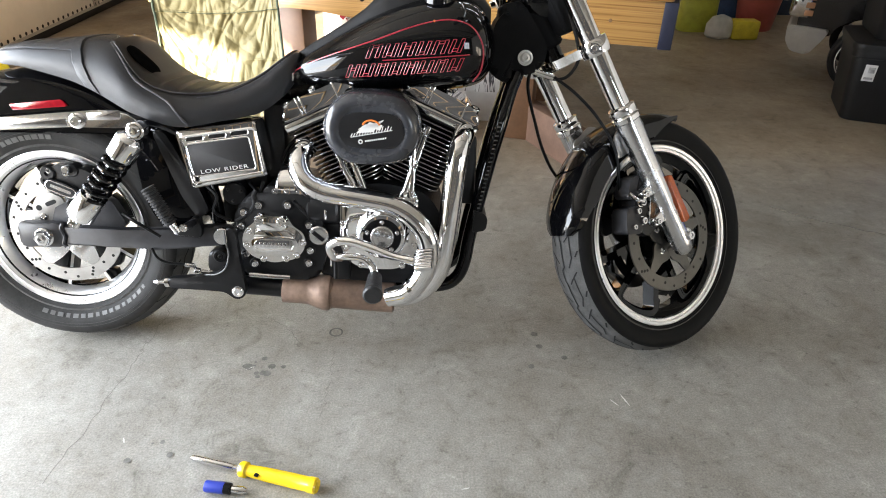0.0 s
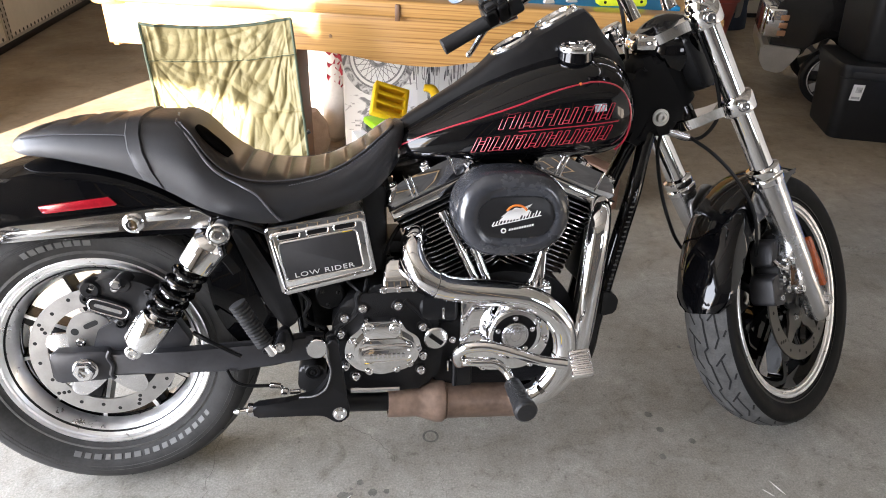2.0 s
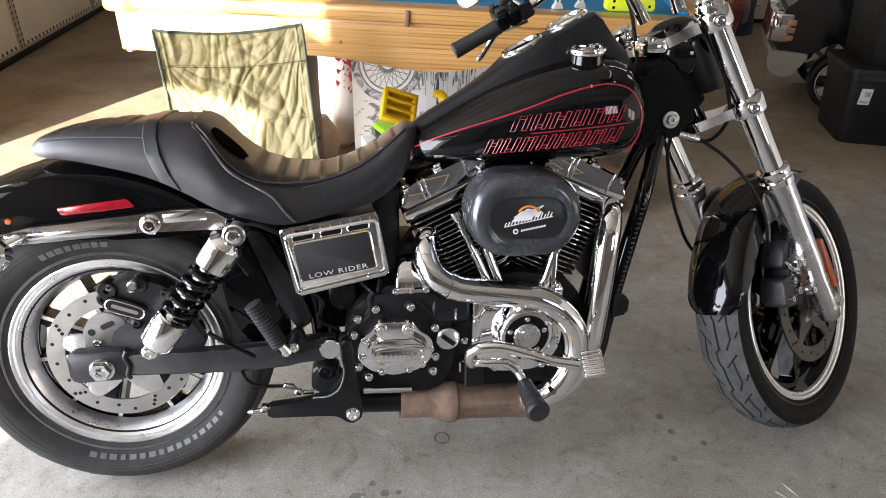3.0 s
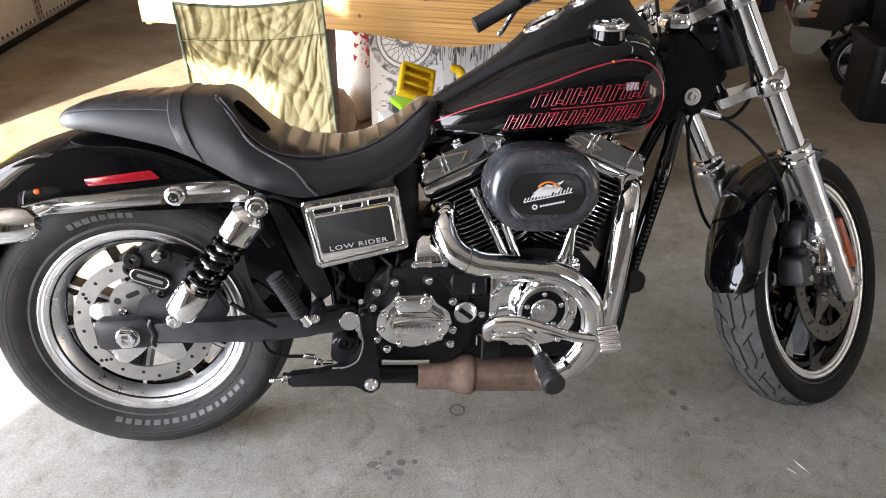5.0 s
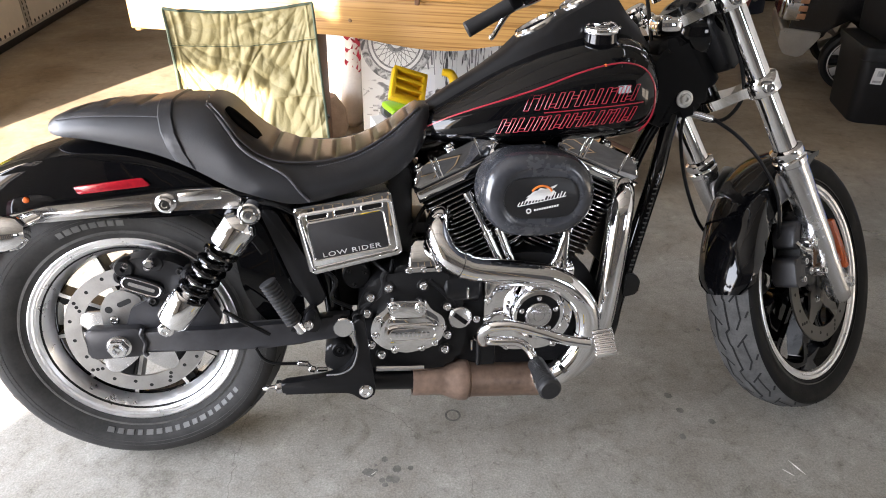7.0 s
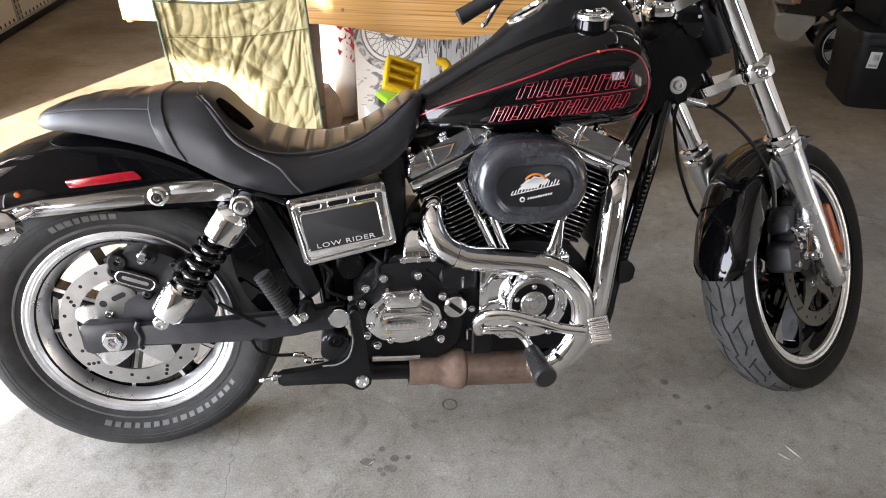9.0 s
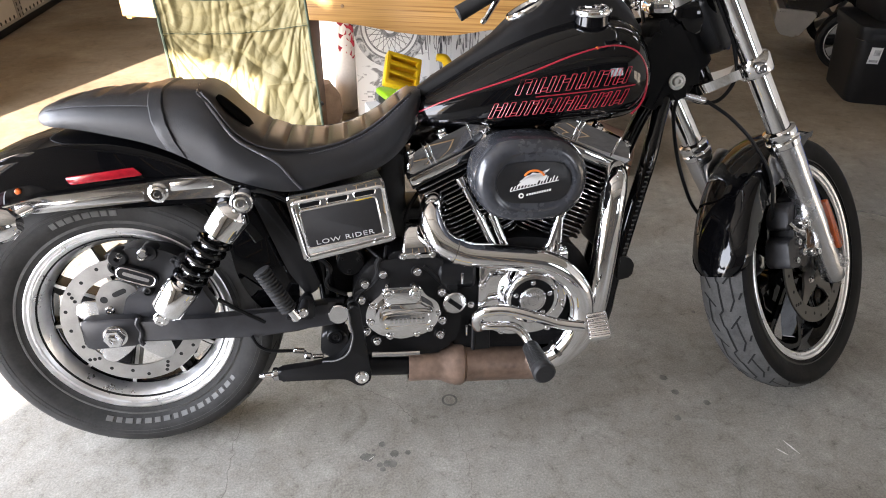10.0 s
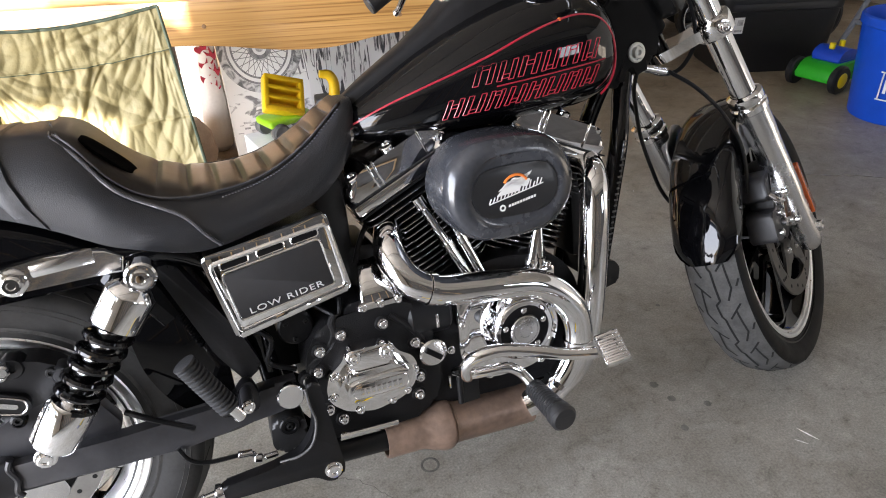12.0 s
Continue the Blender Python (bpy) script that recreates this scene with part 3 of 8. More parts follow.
# wheels ---------------------------------------------------------------
def wheel(name, m, lip, half, tyre_r, tyre_half, spoke_mat, face_mat, label, disc_ys, disc_r, twist):
    """A cast wheel: rim with machined lips, paired spokes, tyre and brake discs."""
    bm = B()
    h = half
    add_lathe(bm, [(lip, -h), (lip, -h + 0.004), (lip - 0.012, -h + 0.009), (lip - 0.012, h - 0.009), (lip, h - 0.004), (lip, h),
                   (lip - 0.008, h - 0.004), (lip - 0.013, h - 0.011), (lip - 0.024, h - 0.03), (lip - 0.036, h - 0.036), (lip - 0.043, 0.015),
                   (lip - 0.043, -0.015), (lip - 0.036, -h + 0.036), (lip - 0.024, -h + 0.03), (lip - 0.013, -h + 0.011), (lip - 0.008, -h + 0.004)], m, 72, loop=True)
    rim = part(name, bm, PAINT, bike, label)
    for s in (-1, 1):
        bm = B()
        k = 1.0 if h > 0.05 else 0.2
        prof = [(lip + 0.0006, h - 0.005), (lip + 0.0008, h + 0.001), (lip - 0.003, h + 0.003), (lip - 0.009, h + 0.0015), (lip - 0.011, h - 0.004), (lip - 0.014, h - 0.0045), (lip - 0.016, h - 0.0015),
                (lip - 0.016 - 0.012 * k, h - 0.010 * k), (lip - 0.016 - 0.024 * k, h - 0.034 * k), (lip - 0.016 - 0.025 * k, h - 0.036 * k), (lip - 0.016 - 0.016 * k, h - 0.030 * k), (lip - 0.014, h - 0.010)]
        add_lathe(bm, [(r, s * y) for r, y in prof], m, 72, loop=True)
        part("rim_lip", bm, MACHINED, rim, "bright machined rim edge")
    # tyre
    bm = B()
    T, W = tyre_r, tyre_half
    q = T - lip
    prof = [(lip - 0.008, -h), (lip + 0.006, -h - 0.003), (lip + 0.1 * q, -h - 0.006), (lip + 0.16 * q, -h - 0.0045), (lip + 0.35 * q, -W + 0.003), (lip + 0.55 * q, -W), (lip + 0.70 * q, -W * 0.955), (lip + 0.8 * q, -W * 0.86), (lip + 0.91 * q, -W * 0.62), (T - 0.0022, -W * 0.32), (T, 0)]
    prof = prof + [(r, -y) for r, y in prof[-2::-1]]
    add_lathe(bm, prof, m, 96)
    tyre = part("tyre", bm, RUBBER if h > 0.05 else RUBBER_SHADED, rim, "black road tyre with zigzag tread")
    def crown_side(r):
        """The sidewall's outer reach at a radius, on the right side."""
        for (ra, ya), (rb, yb) in zip(prof[2:8], prof[3:9]):
            if ra <= r <= rb:
                return -(ya + (yb - ya) * (r - ra) / (rb - ra))
        return W
    # tread grooves: zigzag lines and slanted sipes, their shade laid on as dark strips
    bm = B()

    # the band's pale grey paints both dust and the light on the tread
    band = [(r + 0.0004, y) for r, y in prof if abs(y) < W * 0.9]
    add_lathe(bm, band, m, 96)
    part("tread", bm, TREAD, tyre, "dusty worn tread, painted paler for the light on it")
    bm = B()

    def crown(y, lift=0.0014):
        y = abs(y)
        for (ra, ya), (rb, yb) in zip(prof, prof[1:]):
            if ya <= -y <= yb and yb > ya:
                return ra + (rb - ra) * (-y - ya) / (yb - ya) + lift
        return T + lift

    def strip(ring, wid):
        """A groove along a bent line on the crown, in short steps that hug the tyre."""
        line = []
        for (a, y), (b, z) in zip(ring, ring[1:]):
            line += [(a + (b - a) * q / 5, y + (z - y) * q / 5) for q in range(5)]
        line.append(ring[-1])
        vs = []
        for q, (a, y) in enumerate(line):
            (a0, y0), (a1, y1) = line[max(0, q - 1)], line[min(len(line) - 1, q + 1)]
            du, dv = (a1 - a0) * T, y1 - y0
            size = math.hypot(du, dv) or 1.0
            nu, nv = -dv / size * wid / 2, du / size * wid / 2
            vs.append([bm.verts.new(m @ Vector((crown(y + k * nv) * math.cos(a + k * nu / T), crown(y + k * nv) * math.sin(a + k * nu / T), y + k * nv))) for k in (-1, 1)])
        for u, v in zip(vs, vs[1:]):
            bm.faces.new((u[0], u[1], v[1], v[0]))
    n = 18 if h < 0.05 else 16
    da = 2 * math.pi / n
    for i in range(n):
        a0 = da * i
        strip([(a0, W * 0.02), (a0 + 0.58 * da, W * 0.07), (a0 + 0.67 * da, -W * 0.10), (a0 + 0.93 * da, -W * 0.06), (a0 + da, W * 0.02)], 0.0046)
        for s in (-1, 1):
            k = a0 + (0.0 if s > 0 else 0.5) * da
            strip([(k, s * W * 0.20), (k - 0.30 * da, s * W * 0.66)], 0.0040)
            strip([(k - 0.17 * da, s * W * 0.46), (k + 0.36 * da, s * W * 0.54), (k + 0.60 * da, s * W * 0.34)], 0.0040)
            strip([(k + 0.12 * da, s * W * 0.88), (k + 0.34 * da, s * W * 0.70)], 0.0038)
    part("tread_groove_shade", bm, GROOVE_SHADE, tyre, smooth=0)
    # hub and spokes
    bm = B()
    add_lathe(bm, [(0, -h * 0.95), (0.034, -h * 0.95), (0.04, -h * 0.85), (0.045, -0.02), (0.052, 0), (0.045, 0.02), (0.04, h * 0.85), (0.034, h * 0.95), (0, h * 0.95)], m, 32)
    part("hub", bm, spoke_mat, rim)
    # split spokes: five wide windows framed by machined edges, black webs between them
    r0, r1 = 0.070, lip - (0.033 if h > 0.05 else 0.040)
    for i in range(5):
        c0 = twist + 2 * math.pi * i / 5

        def polar(r, deg):
            a = c0 + radians(deg)
            return (r * math.cos(a), r * math.sin(a))
        inner = rounded([polar(r0, -11), polar(r1, -18), polar(r1 + 0.0025, -9), polar(r1 + 0.0035, 0), polar(r1 + 0.0025, 9), polar(r1, 18), polar(r0, 11)], 0.016, 4)

        def grown(d):
            out = []
            for q in range(len(inner)):
                a, b = Vector(inner[q - 1]), Vector(inner[(q + 1) % len(inner)])
                t = (b - a).normalized()
                out.append((inner[q][0] + t.y * d, inner[q][1] - t.x * d))
            return out

        def ring_slab(ins, outs, z0, z1):
            bm = B()
            loops = [[bm.verts.new(m @ Vector((x, y, z))) for x, y in pts] for pts, z in ((ins, z0), (outs, z0), (outs, z1), (ins, z1))]
            for u, v in zip(loops, loops[1:] + loops[:1]):
                for q in range(len(u)):
                    p = (q + 1) % len(u)
                    bm.faces.new((u[q], u[p], v[p], v[q]))
            return bm
        sp = part("spoke_window", ring_slab(inner, grown(0.012 if h > 0.05 else 0.019), -0.020, 0.020), spoke_mat, rim)
        part("machined_edge", ring_slab(grown(0.0006), grown(0.0085 if h > 0.05 else 0.005), 0.0200, 0.0212), face_mat, sp, "bright machined window edge", smooth=0)
        bm = B()
        web = [polar(0.045, 36 - 22), polar(0.09, 36 - 13), polar(r1 * 0.80, 36 - 12), polar(r1 * 0.86, 36), polar(r1 * 0.80, 36 + 12), polar(0.09, 36 + 13), polar(0.045, 36 + 22)]
        add_prism(bm, web, -0.015, 0.015, 0.003, m @ Matrix(((1, 0, 0, 0), (0, 0, 1, 0), (0, 1, 0, 0), (0, 0, 0, 1))))
        part("spoke_web", bm, spoke_mat, rim)
        bm = B()
        foot = [polar(r1 * 0.80, 36 - 13), polar(r1 + 0.004, 36 - 17), polar(r1 + 0.004, 36 - 11), polar(r1 * 0.88, 36 - 8)]
        add_prism(bm, foot, -0.014, 0.014, 0.002, m @ Matrix(((1, 0, 0, 0), (0, 0, 1, 0), (0, 1, 0, 0), (0, 0, 0, 1))))
        part("spoke_foot", bm, spoke_mat, rim)
    if h > 0.05:
        bm = B()
        add_lathe(bm, [(lip - 0.0215, h - 0.0075), (lip - 0.0225, h - 0.0045), (lip - 0.0255, h - 0.0070), (lip - 0.0255, h - 0.011)], m, 72, loop=True)
        part("rim_groove", bm, BLACK, rim, "dark groove turned in the rim")
        for rr in (lip + 0.012, lip + 0.050, lip + 0.058):
            bm = B()
            add_lathe(bm, [(rr - 0.0008, crown_side(rr) - 0.001), (rr, crown_side(rr) + 0.0007), (rr + 0.0008, crown_side(rr) - 0.001)], m, 96)
            part("sidewall_rib", bm, TREAD, tyre)
    # brake discs; small dark discs paint the shade of their drilled holes
    for dy in disc_ys:
        bm = B()
        mm = m @ Matrix.Translation((0, 0, dy))
        n = 60
        inner, outer = disc_r - 0.036, disc_r
        add_lathe(bm, [(inner, -0.0025), (outer - 0.001, -0.0025), (outer, -0.0015), (outer, 0.0015), (outer - 0.001, 0.0025), (inner, 0.0025)], mm, n, loop=True)
        disc = part("brake_disc", bm, STEEL if h > 0.05 else STEEL_SHADED, rim, "drilled steel brake disc")
        sg = 1 if dy > 0 else -1
        hole = None
        for k in range(20):
            a = 2 * math.pi * k / 20
            for rr in ((disc_r - 0.010, disc_r - 0.018, disc_r - 0.026) if k % 4 == 0 else (disc_r - 0.012 - 0.005 * (k % 3),)):
                c = Vector((rr * math.cos(a + (disc_r - rr) * 6), rr * math.sin(a + (disc_r - rr) * 6), sg * 0.00255))
                if hole is None:
                    bm = B()
                    add_lathe(bm, [(0.0040, 0), (0.0040, sg * 0.0004), (0, sg * 0.0004)], Matrix(), 10)
                    hole = part("drill_hole_shade", bm, GROOVE_SHADE, disc, smooth=0, m=mm @ Matrix.Translation(c))
                else:
                    again = new("drill_hole_shade", hole.data)
                    again.parent, again.matrix_basis = disc, mm @ Matrix.Translation(c)
        bm = B()
        for k in range(5):
            a = 2 * math.pi * k / 5 + 0.3
            mk = mm @ Matrix.Rotation(a, 4, "Z")
            wide = 1.55 if h > 0.05 else 1.0
            add_prism(bm, rounded([(0.02, -0.034), (0.058, -0.032), (0.078, -0.018 * wide), (inner - 0.004 * wide, -0.012 * wide), (inner + 0.004, -0.007 * wide), (inner + 0.004, 0.007 * wide), (inner - 0.004 * wide, 0.012 * wide), (0.078, 0.018 * wide), (0.058, 0.032), (0.02, 0.034)], 0.006), -0.003, 0.003, 0.001, mk @ Matrix.Rotation(radians(90), 4, "X"))
        part("disc_carrier", bm, ALU if h > 0.05 else STEEL_SHADED, disc, "polished disc carrier arms")
        for k in range(5):
            a = 2 * math.pi * k / 5 + 0.3
            bolt(disc, mm @ Vector((0.05 * math.cos(a), 0.05 * math.sin(a), sg * 0.003)), (mm.to_3x3() @ Vector((0, 0, sg))), 0.007, 0.005)
    return rim, tyre


rear_wheel, rear_tyre = wheel("rear_wheel", WHEEL_R, 0.2150, 0.060, 0.3160, 0.081, BLACK, FACE_ALU, "black cast rear wheel with machined edges", (0.052,), 0.146, radians(133))
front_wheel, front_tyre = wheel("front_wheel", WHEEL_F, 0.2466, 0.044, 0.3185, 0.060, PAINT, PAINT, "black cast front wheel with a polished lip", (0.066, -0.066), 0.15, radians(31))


def sidewall_bars(parent, m, radius, y, a0, a1, n, height, widths, tilt):
    """Raised writing on a sidewall, as plain bars."""
    for i in range(n):
        bm = B()
        a = radians(a0 + (a1 - a0) * (i + 0.5) / n)
        w = widths[i % len(widths)]
        mm = m @ Matrix.Rotation(a, 4, "Z") @ Matrix.Translation((radius, 0, y)) @ Matrix.Rotation(radians(-tilt), 4, "Y")
        add_box(bm, (0, 0, 0), (height, w, 0.0016), 0.0003, mm, 1)
        part("raised_bar", bm, GREY_INK, parent, smooth=0)


sidewall_bars(rear_tyre, WHEEL_R, 0.2435, 0.0737, -113, -36, 16, 0.0120, (0.0145, 0.0125, 0.0150, 0.0105), 34)
sidewall_bars(rear_tyre, WHEEL_R, 0.2520, 0.0786, 85, 116, 8, 0.0130, (0.0140, 0.0120, 0.0150), 16)

# swing arm, axle, shocks ----------------------------------------------
for s in (-1, 1):
    bm = B()
    add_prism(bm, rounded([(-0.062, 0.300), (-0.062, 0.367), (0.05, 0.363), (0.05, 0.302)], 0.014), s * 0.108, s * 0.133, 0.004)
    add_prism(bm, [(0.03, 0.306), (0.03, 0.354), (0.20, 0.349), (0.32, 0.346), (0.43, 0.366), (0.465, 0.364), (0.465, 0.314), (0.43, 0.317), (0.36, 0.300), (0.28, 0.297)], s * 0.104, s * 0.130, 0.006)
    add_tube(bm, [(0.049, s * 0.130, 0.363), (0.044, s * 0.1315, 0.350), (0.050, s * 0.1315, 0.330), (0.045, s * 0.1315, 0.312), (0.050, s * 0.130, 0.301)], 0.0045, 8, 5)
    part("swing_arm", bm, ARM_BLACK, bike, "black steel swing arm")
bm = B()
add_cyl(bm, (0, -0.134, 0.3275), (0, 0.134, 0.3275), 0.0125)
axle = part("rear_axle", bm, STEEL, bike)
bm = B()
add_lathe(bm, [(0.0, 0), (0.024, 0), (0.024, 0.003), (0.019, 0.004), (0.019, 0.003)], axis_m((0, -0.133, 0.3275), RIGHT), 30)
add_lathe(bm, [(0.021, 0.003), (0.021, 0.014), (0.018, 0.018), (0.0115, 0.018), (0.0115, 0.022), (0.008, 0.0225), (0.007, 0.016), (0, 0.016)], axis_m((0, -0.133, 0.3275), RIGHT), 6)
part("axle_nut", bm, CHROME_DULL, axle, "large worn hexagonal axle nut")
for s in (-1, 1):
    top, bot = Vector((0.292, s * 0.178, 0.612)), Vector((0.112, s * 0.178, 0.385))
    d = (bot - top).normalized()
    n = (bot - top).length
    bm = B()
    add_lathe(bm, [(0.0, 0.018), (0.022, 0.018), (0.033, 0.028), (0.034, 0.032), (0.034, 0.078), (0.031, 0.08), (0.026, 0.08), (0.026, 0.07), (0, 0.07)], axis_m(top, d), 32)
    add_cyl(bm, top + Vector((0, -0.017, 0)), top + Vector((0, 0.017, 0)), 0.021, bevel=0.003)
    shock = part("shock_absorber", bm, CHROME, bike, "chrome capped rear shock absorber")
    bm = B()
    add_lathe(bm, [(0, n - 0.085), (0.030, n - 0.085), (0.033, n - 0.08), (0.033, n - 0.022), (0.029, n - 0.016), (0, n - 0.014)], axis_m(top, d), 32)
    add_cyl(bm, bot + Vector((0, -0.014, 0)), bot + Vector((0, 0.014, 0)), 0.015, bevel=0.002)
    part("lower_can", bm, CHROME, shock)
    bm = B()
    add_lathe(bm, [(0.0, 0.07), (0.018, 0.07), (0.018, n - 0.08), (0, n - 0.08)], axis_m(top, d), 20)
    part("damper_body", bm, CHROME_DULL, shock, "grey steel damper body")
    bm = B()
    m = axis_m(top, d)
    turns, z0, z1 = 6, 0.076, n - 0.082
    pts = [m @ Vector((0.0280 * math.cos(a), 0.0280 * math.sin(a), z0 + (z1 - z0) * a / (turns * 2 * math.pi))) for a in [i * 2 * math.pi / 14 for i in range(turns * 14 + 1)]]
    add_tube(bm, pts, 0.0058, 8, 0)
    part("coil_spring", bm, PAINT, shock, "gloss black coil spring")
    bolt(shock, top + Vector((0, s * 0.017, 0)), (0, s, 0), 0.013, 0.009)
    bolt(shock, bot + Vector((0, s * 0.014, 0)), (0, s, 0), 0.010, 0.008)

# rear fender ----------------------------------------------------------
bm = B()
rings = []
for i in range(41):
    a = radians(30 + 158 * i / 40)
    R = 0.397 - 0.03 * max(0, (i - 26) / 14) + 0.012 * math.sin(math.pi * i / 40)
    low = min(R - 0.055, max(0.262, 0.262 / max(0.15, math.sin(a)) if math.sin(a) > 0 else 9))
    if a > radians(130):
        low = R - 0.10 + 0.045 * (a - radians(130)) / radians(58)
    w = 0.104
    out = [(-w, low), (-w, (low + R) / 2 - 0.01), (-w, R - 0.038), (-w * 0.94, R - 0.02), (-w * 0.75, R - 0.007), (-w * 0.4, R - 0.001), (0, R)]
    out = out + [(-y, r) for y, r in out[-2::-1]]
    inn = [(y * 0.965, r - 0.004) for y, r in out[::-1]]
    rings.append([Vector((r * math.cos(a), y, 0.328 + r * math.sin(a))) for y, r in out + inn])
add_loft(bm, rings)
fender = part("rear_fender", bm, PAINT, bike, "gloss black rear fender")
bm = B()
add_prism(bm, rounded([(-0.036, 0.656), (-0.029, 0.641), (0.103, 0.653), (0.089, 0.669)], 0.004), -0.111, -0.105, 0.0012)
part("side_reflector", bm, REFLECT_RED, fender, "red side reflector")
bm = B()
add_lathe(bm, [(0, 0), (0.006, 0), (0.005, 0.004), (0, 0.005)], axis_m((-0.125, -0.105, 0.633), RIGHT), 12)
part("marker_light", bm, AMBER, fender)
for s in (-1, 1):
    bm = B()
    up = [(-0.150, 0.612), (-0.08, 0.626), (-0.02, 0.630), (0.05, 0.637), (0.116, 0.643), (0.17, 0.648), (0.215, 0.649), (0.25, 0.642), (0.272, 0.628)]
    dn = [(0.266, 0.604), (0.216, 0.611), (0.111, 0.607), (0.0, 0.600), (-0.08, 0.595), (-0.14, 0.593)]
    add_prism(bm, up + dn, s * 0.112, s * 0.130, 0.004, seg=3)
    strut = part("fender_strut", bm, STRUT, bike, "long chrome fender strut")
    for x0, x1, z in ((-0.09, 0.105, 0.614), (0.155, 0.235, 0.6285)):
        bm = B()
        add_prism(bm, rounded([(x0, z - 0.009 + x0 * 0.03), (x0, z + 0.004 + x0 * 0.06), (x1, z + 0.007 + x1 * 0.06), (x1, z - 0.008 + x1 * 0.03)], 0.004), s * 0.1295, s * 0.1312, 0.0006)
        part("recess_panel", bm, CHROME_DULL, strut, "grey brushed strut inlay")
    bm = B()
    add_lathe(bm, [(0.019, 0), (0.019, 0.004), (0.014, 0.007), (0, 0.007)], axis_m((0.132, s * 0.130, 0.623), (0, s, 0)), 24)
    part("boss", bm, CHROME, strut)
    bolt(strut, (0.132, s * 0.136, 0.623), (0, s, 0), 0.012, 0.010)
    # tail turn signal
    bm = B()
    add_cyl(bm, (-0.10, s * 0.12, 0.605), (-0.14, s * 0.165, 0.592), 0.010)
    signal = part("turn_signal", bm, CHROME, bike, "chrome bullet turn signal")
    bm = B()
    add_lathe(bm, [(0.0, -0.045), (0.015, -0.043), (0.028, -0.03), (0.034, -0.008), (0.034, 0.028), (0.031, 0.032), (0, 0.033)], axis_m((-0.145, s * 0.175, 0.590), (-1, 0, -0.05)), 28)
    part("lamp_shell", bm, CHROME, signal)
    bm = B()
    add_lathe(bm, [(0.031, 0.031), (0.028, 0.042), (0.015, 0.048), (0, 0.049)], axis_m((-0.145, s * 0.175, 0.590), (-1, 0, -0.05)), 28)
    part("lens", bm, REFLECT_RED, signal)

# seat -------------------------------------------------------------------
SEAT = [(-0.088, 0.760, 0.030, 0.757), (-0.078, 0.773, 0.062, 0.750), (-0.05, 0.788, 0.088, 0.746), (0.0, 0.799, 0.104, 0.742), (0.06, 0.805, 0.115, 0.730),
        (0.12, 0.809, 0.124, 0.715), (0.165, 0.811, 0.130, 0.697), (0.205, 0.810, 0.137, 0.677), (0.235, 0.803, 0.143, 0.660), (0.258, 0.785, 0.148, 0.648),
        (0.285, 0.754, 0.152, 0.638), (0.32, 0.724, 0.156, 0.627), (0.365, 0.703, 0.158, 0.616), (0.41, 0.694, 0.154, 0.617), (0.46, 0.694, 0.145, 0.626),
        (0.51, 0.707, 0.130, 0.634), (0.56, 0.733, 0.112, 0.646), (0.60, 0.762, 0.094, 0.672), (0.63, 0.782, 0.072, 0.705), (0.648, 0.784, 0.05, 0.735)]
PLEATS = [-0.02, 0.04, 0.1, 0.335, 0.375, 0.415, 0.455, 0.495, 0.535, 0.572, 0.607]


def seat_at(x):
    for a, b in zip(SEAT, SEAT[1:]):
        if x <= b[0]:
            t = max(0.0, (x - a[0]) / (b[0] - a[0]))
            return [p + (q - p) * t for p, q in zip(a, b)]
    return list(SEAT[-1])


def seat_section(x, dip=True):
    _, zc, w, zl = seat_at(x)
    near = min(abs(x - p) for p in PLEATS)
    g = 0.007 * math.exp(-(near / 0.006) ** 2) if dip and not 0.12 < x < 0.32 else 0.0
    hgt = zc - zl
    out = [(-w * 0.93, zl), (-w * 1.0, zl + 0.22 * hgt), (-w * 0.985, zl + 0.48 * hgt), (-w * 0.90, zl + 0.74 * hgt), (-w * 0.76, zl + 0.90 * hgt), (-w * 0.62, zl + 0.965 * hgt - g * 0.5), (-w * 0.35, zc - 0.001 - g), (0, zc - g)]
    return out + [(-y, z) for y, z in out[-2::-1]]


smooth_seat = spline([Vector(s[:3]) for s in SEAT], 5)
smooth_low = spline([Vector((s[0], s[3], 0)) for s in SEAT], 5)
SEAT = [(p.x, p.y, p.z, q.y) for p, q in zip(smooth_seat, smooth_low)]
bm = B()
xs = [-0.088 + 0.736 * i / 184 for i in range(185)]
add_loft(bm, [[Vector((x, y, z)) for y, z in seat_section(x)] + [Vector((x, 0, seat_at(x)[3] + 0.004))] for x in xs])
seat = part("seat", bm, LEATHER, bike, "black pleated vinyl two-up seat", smooth=50)
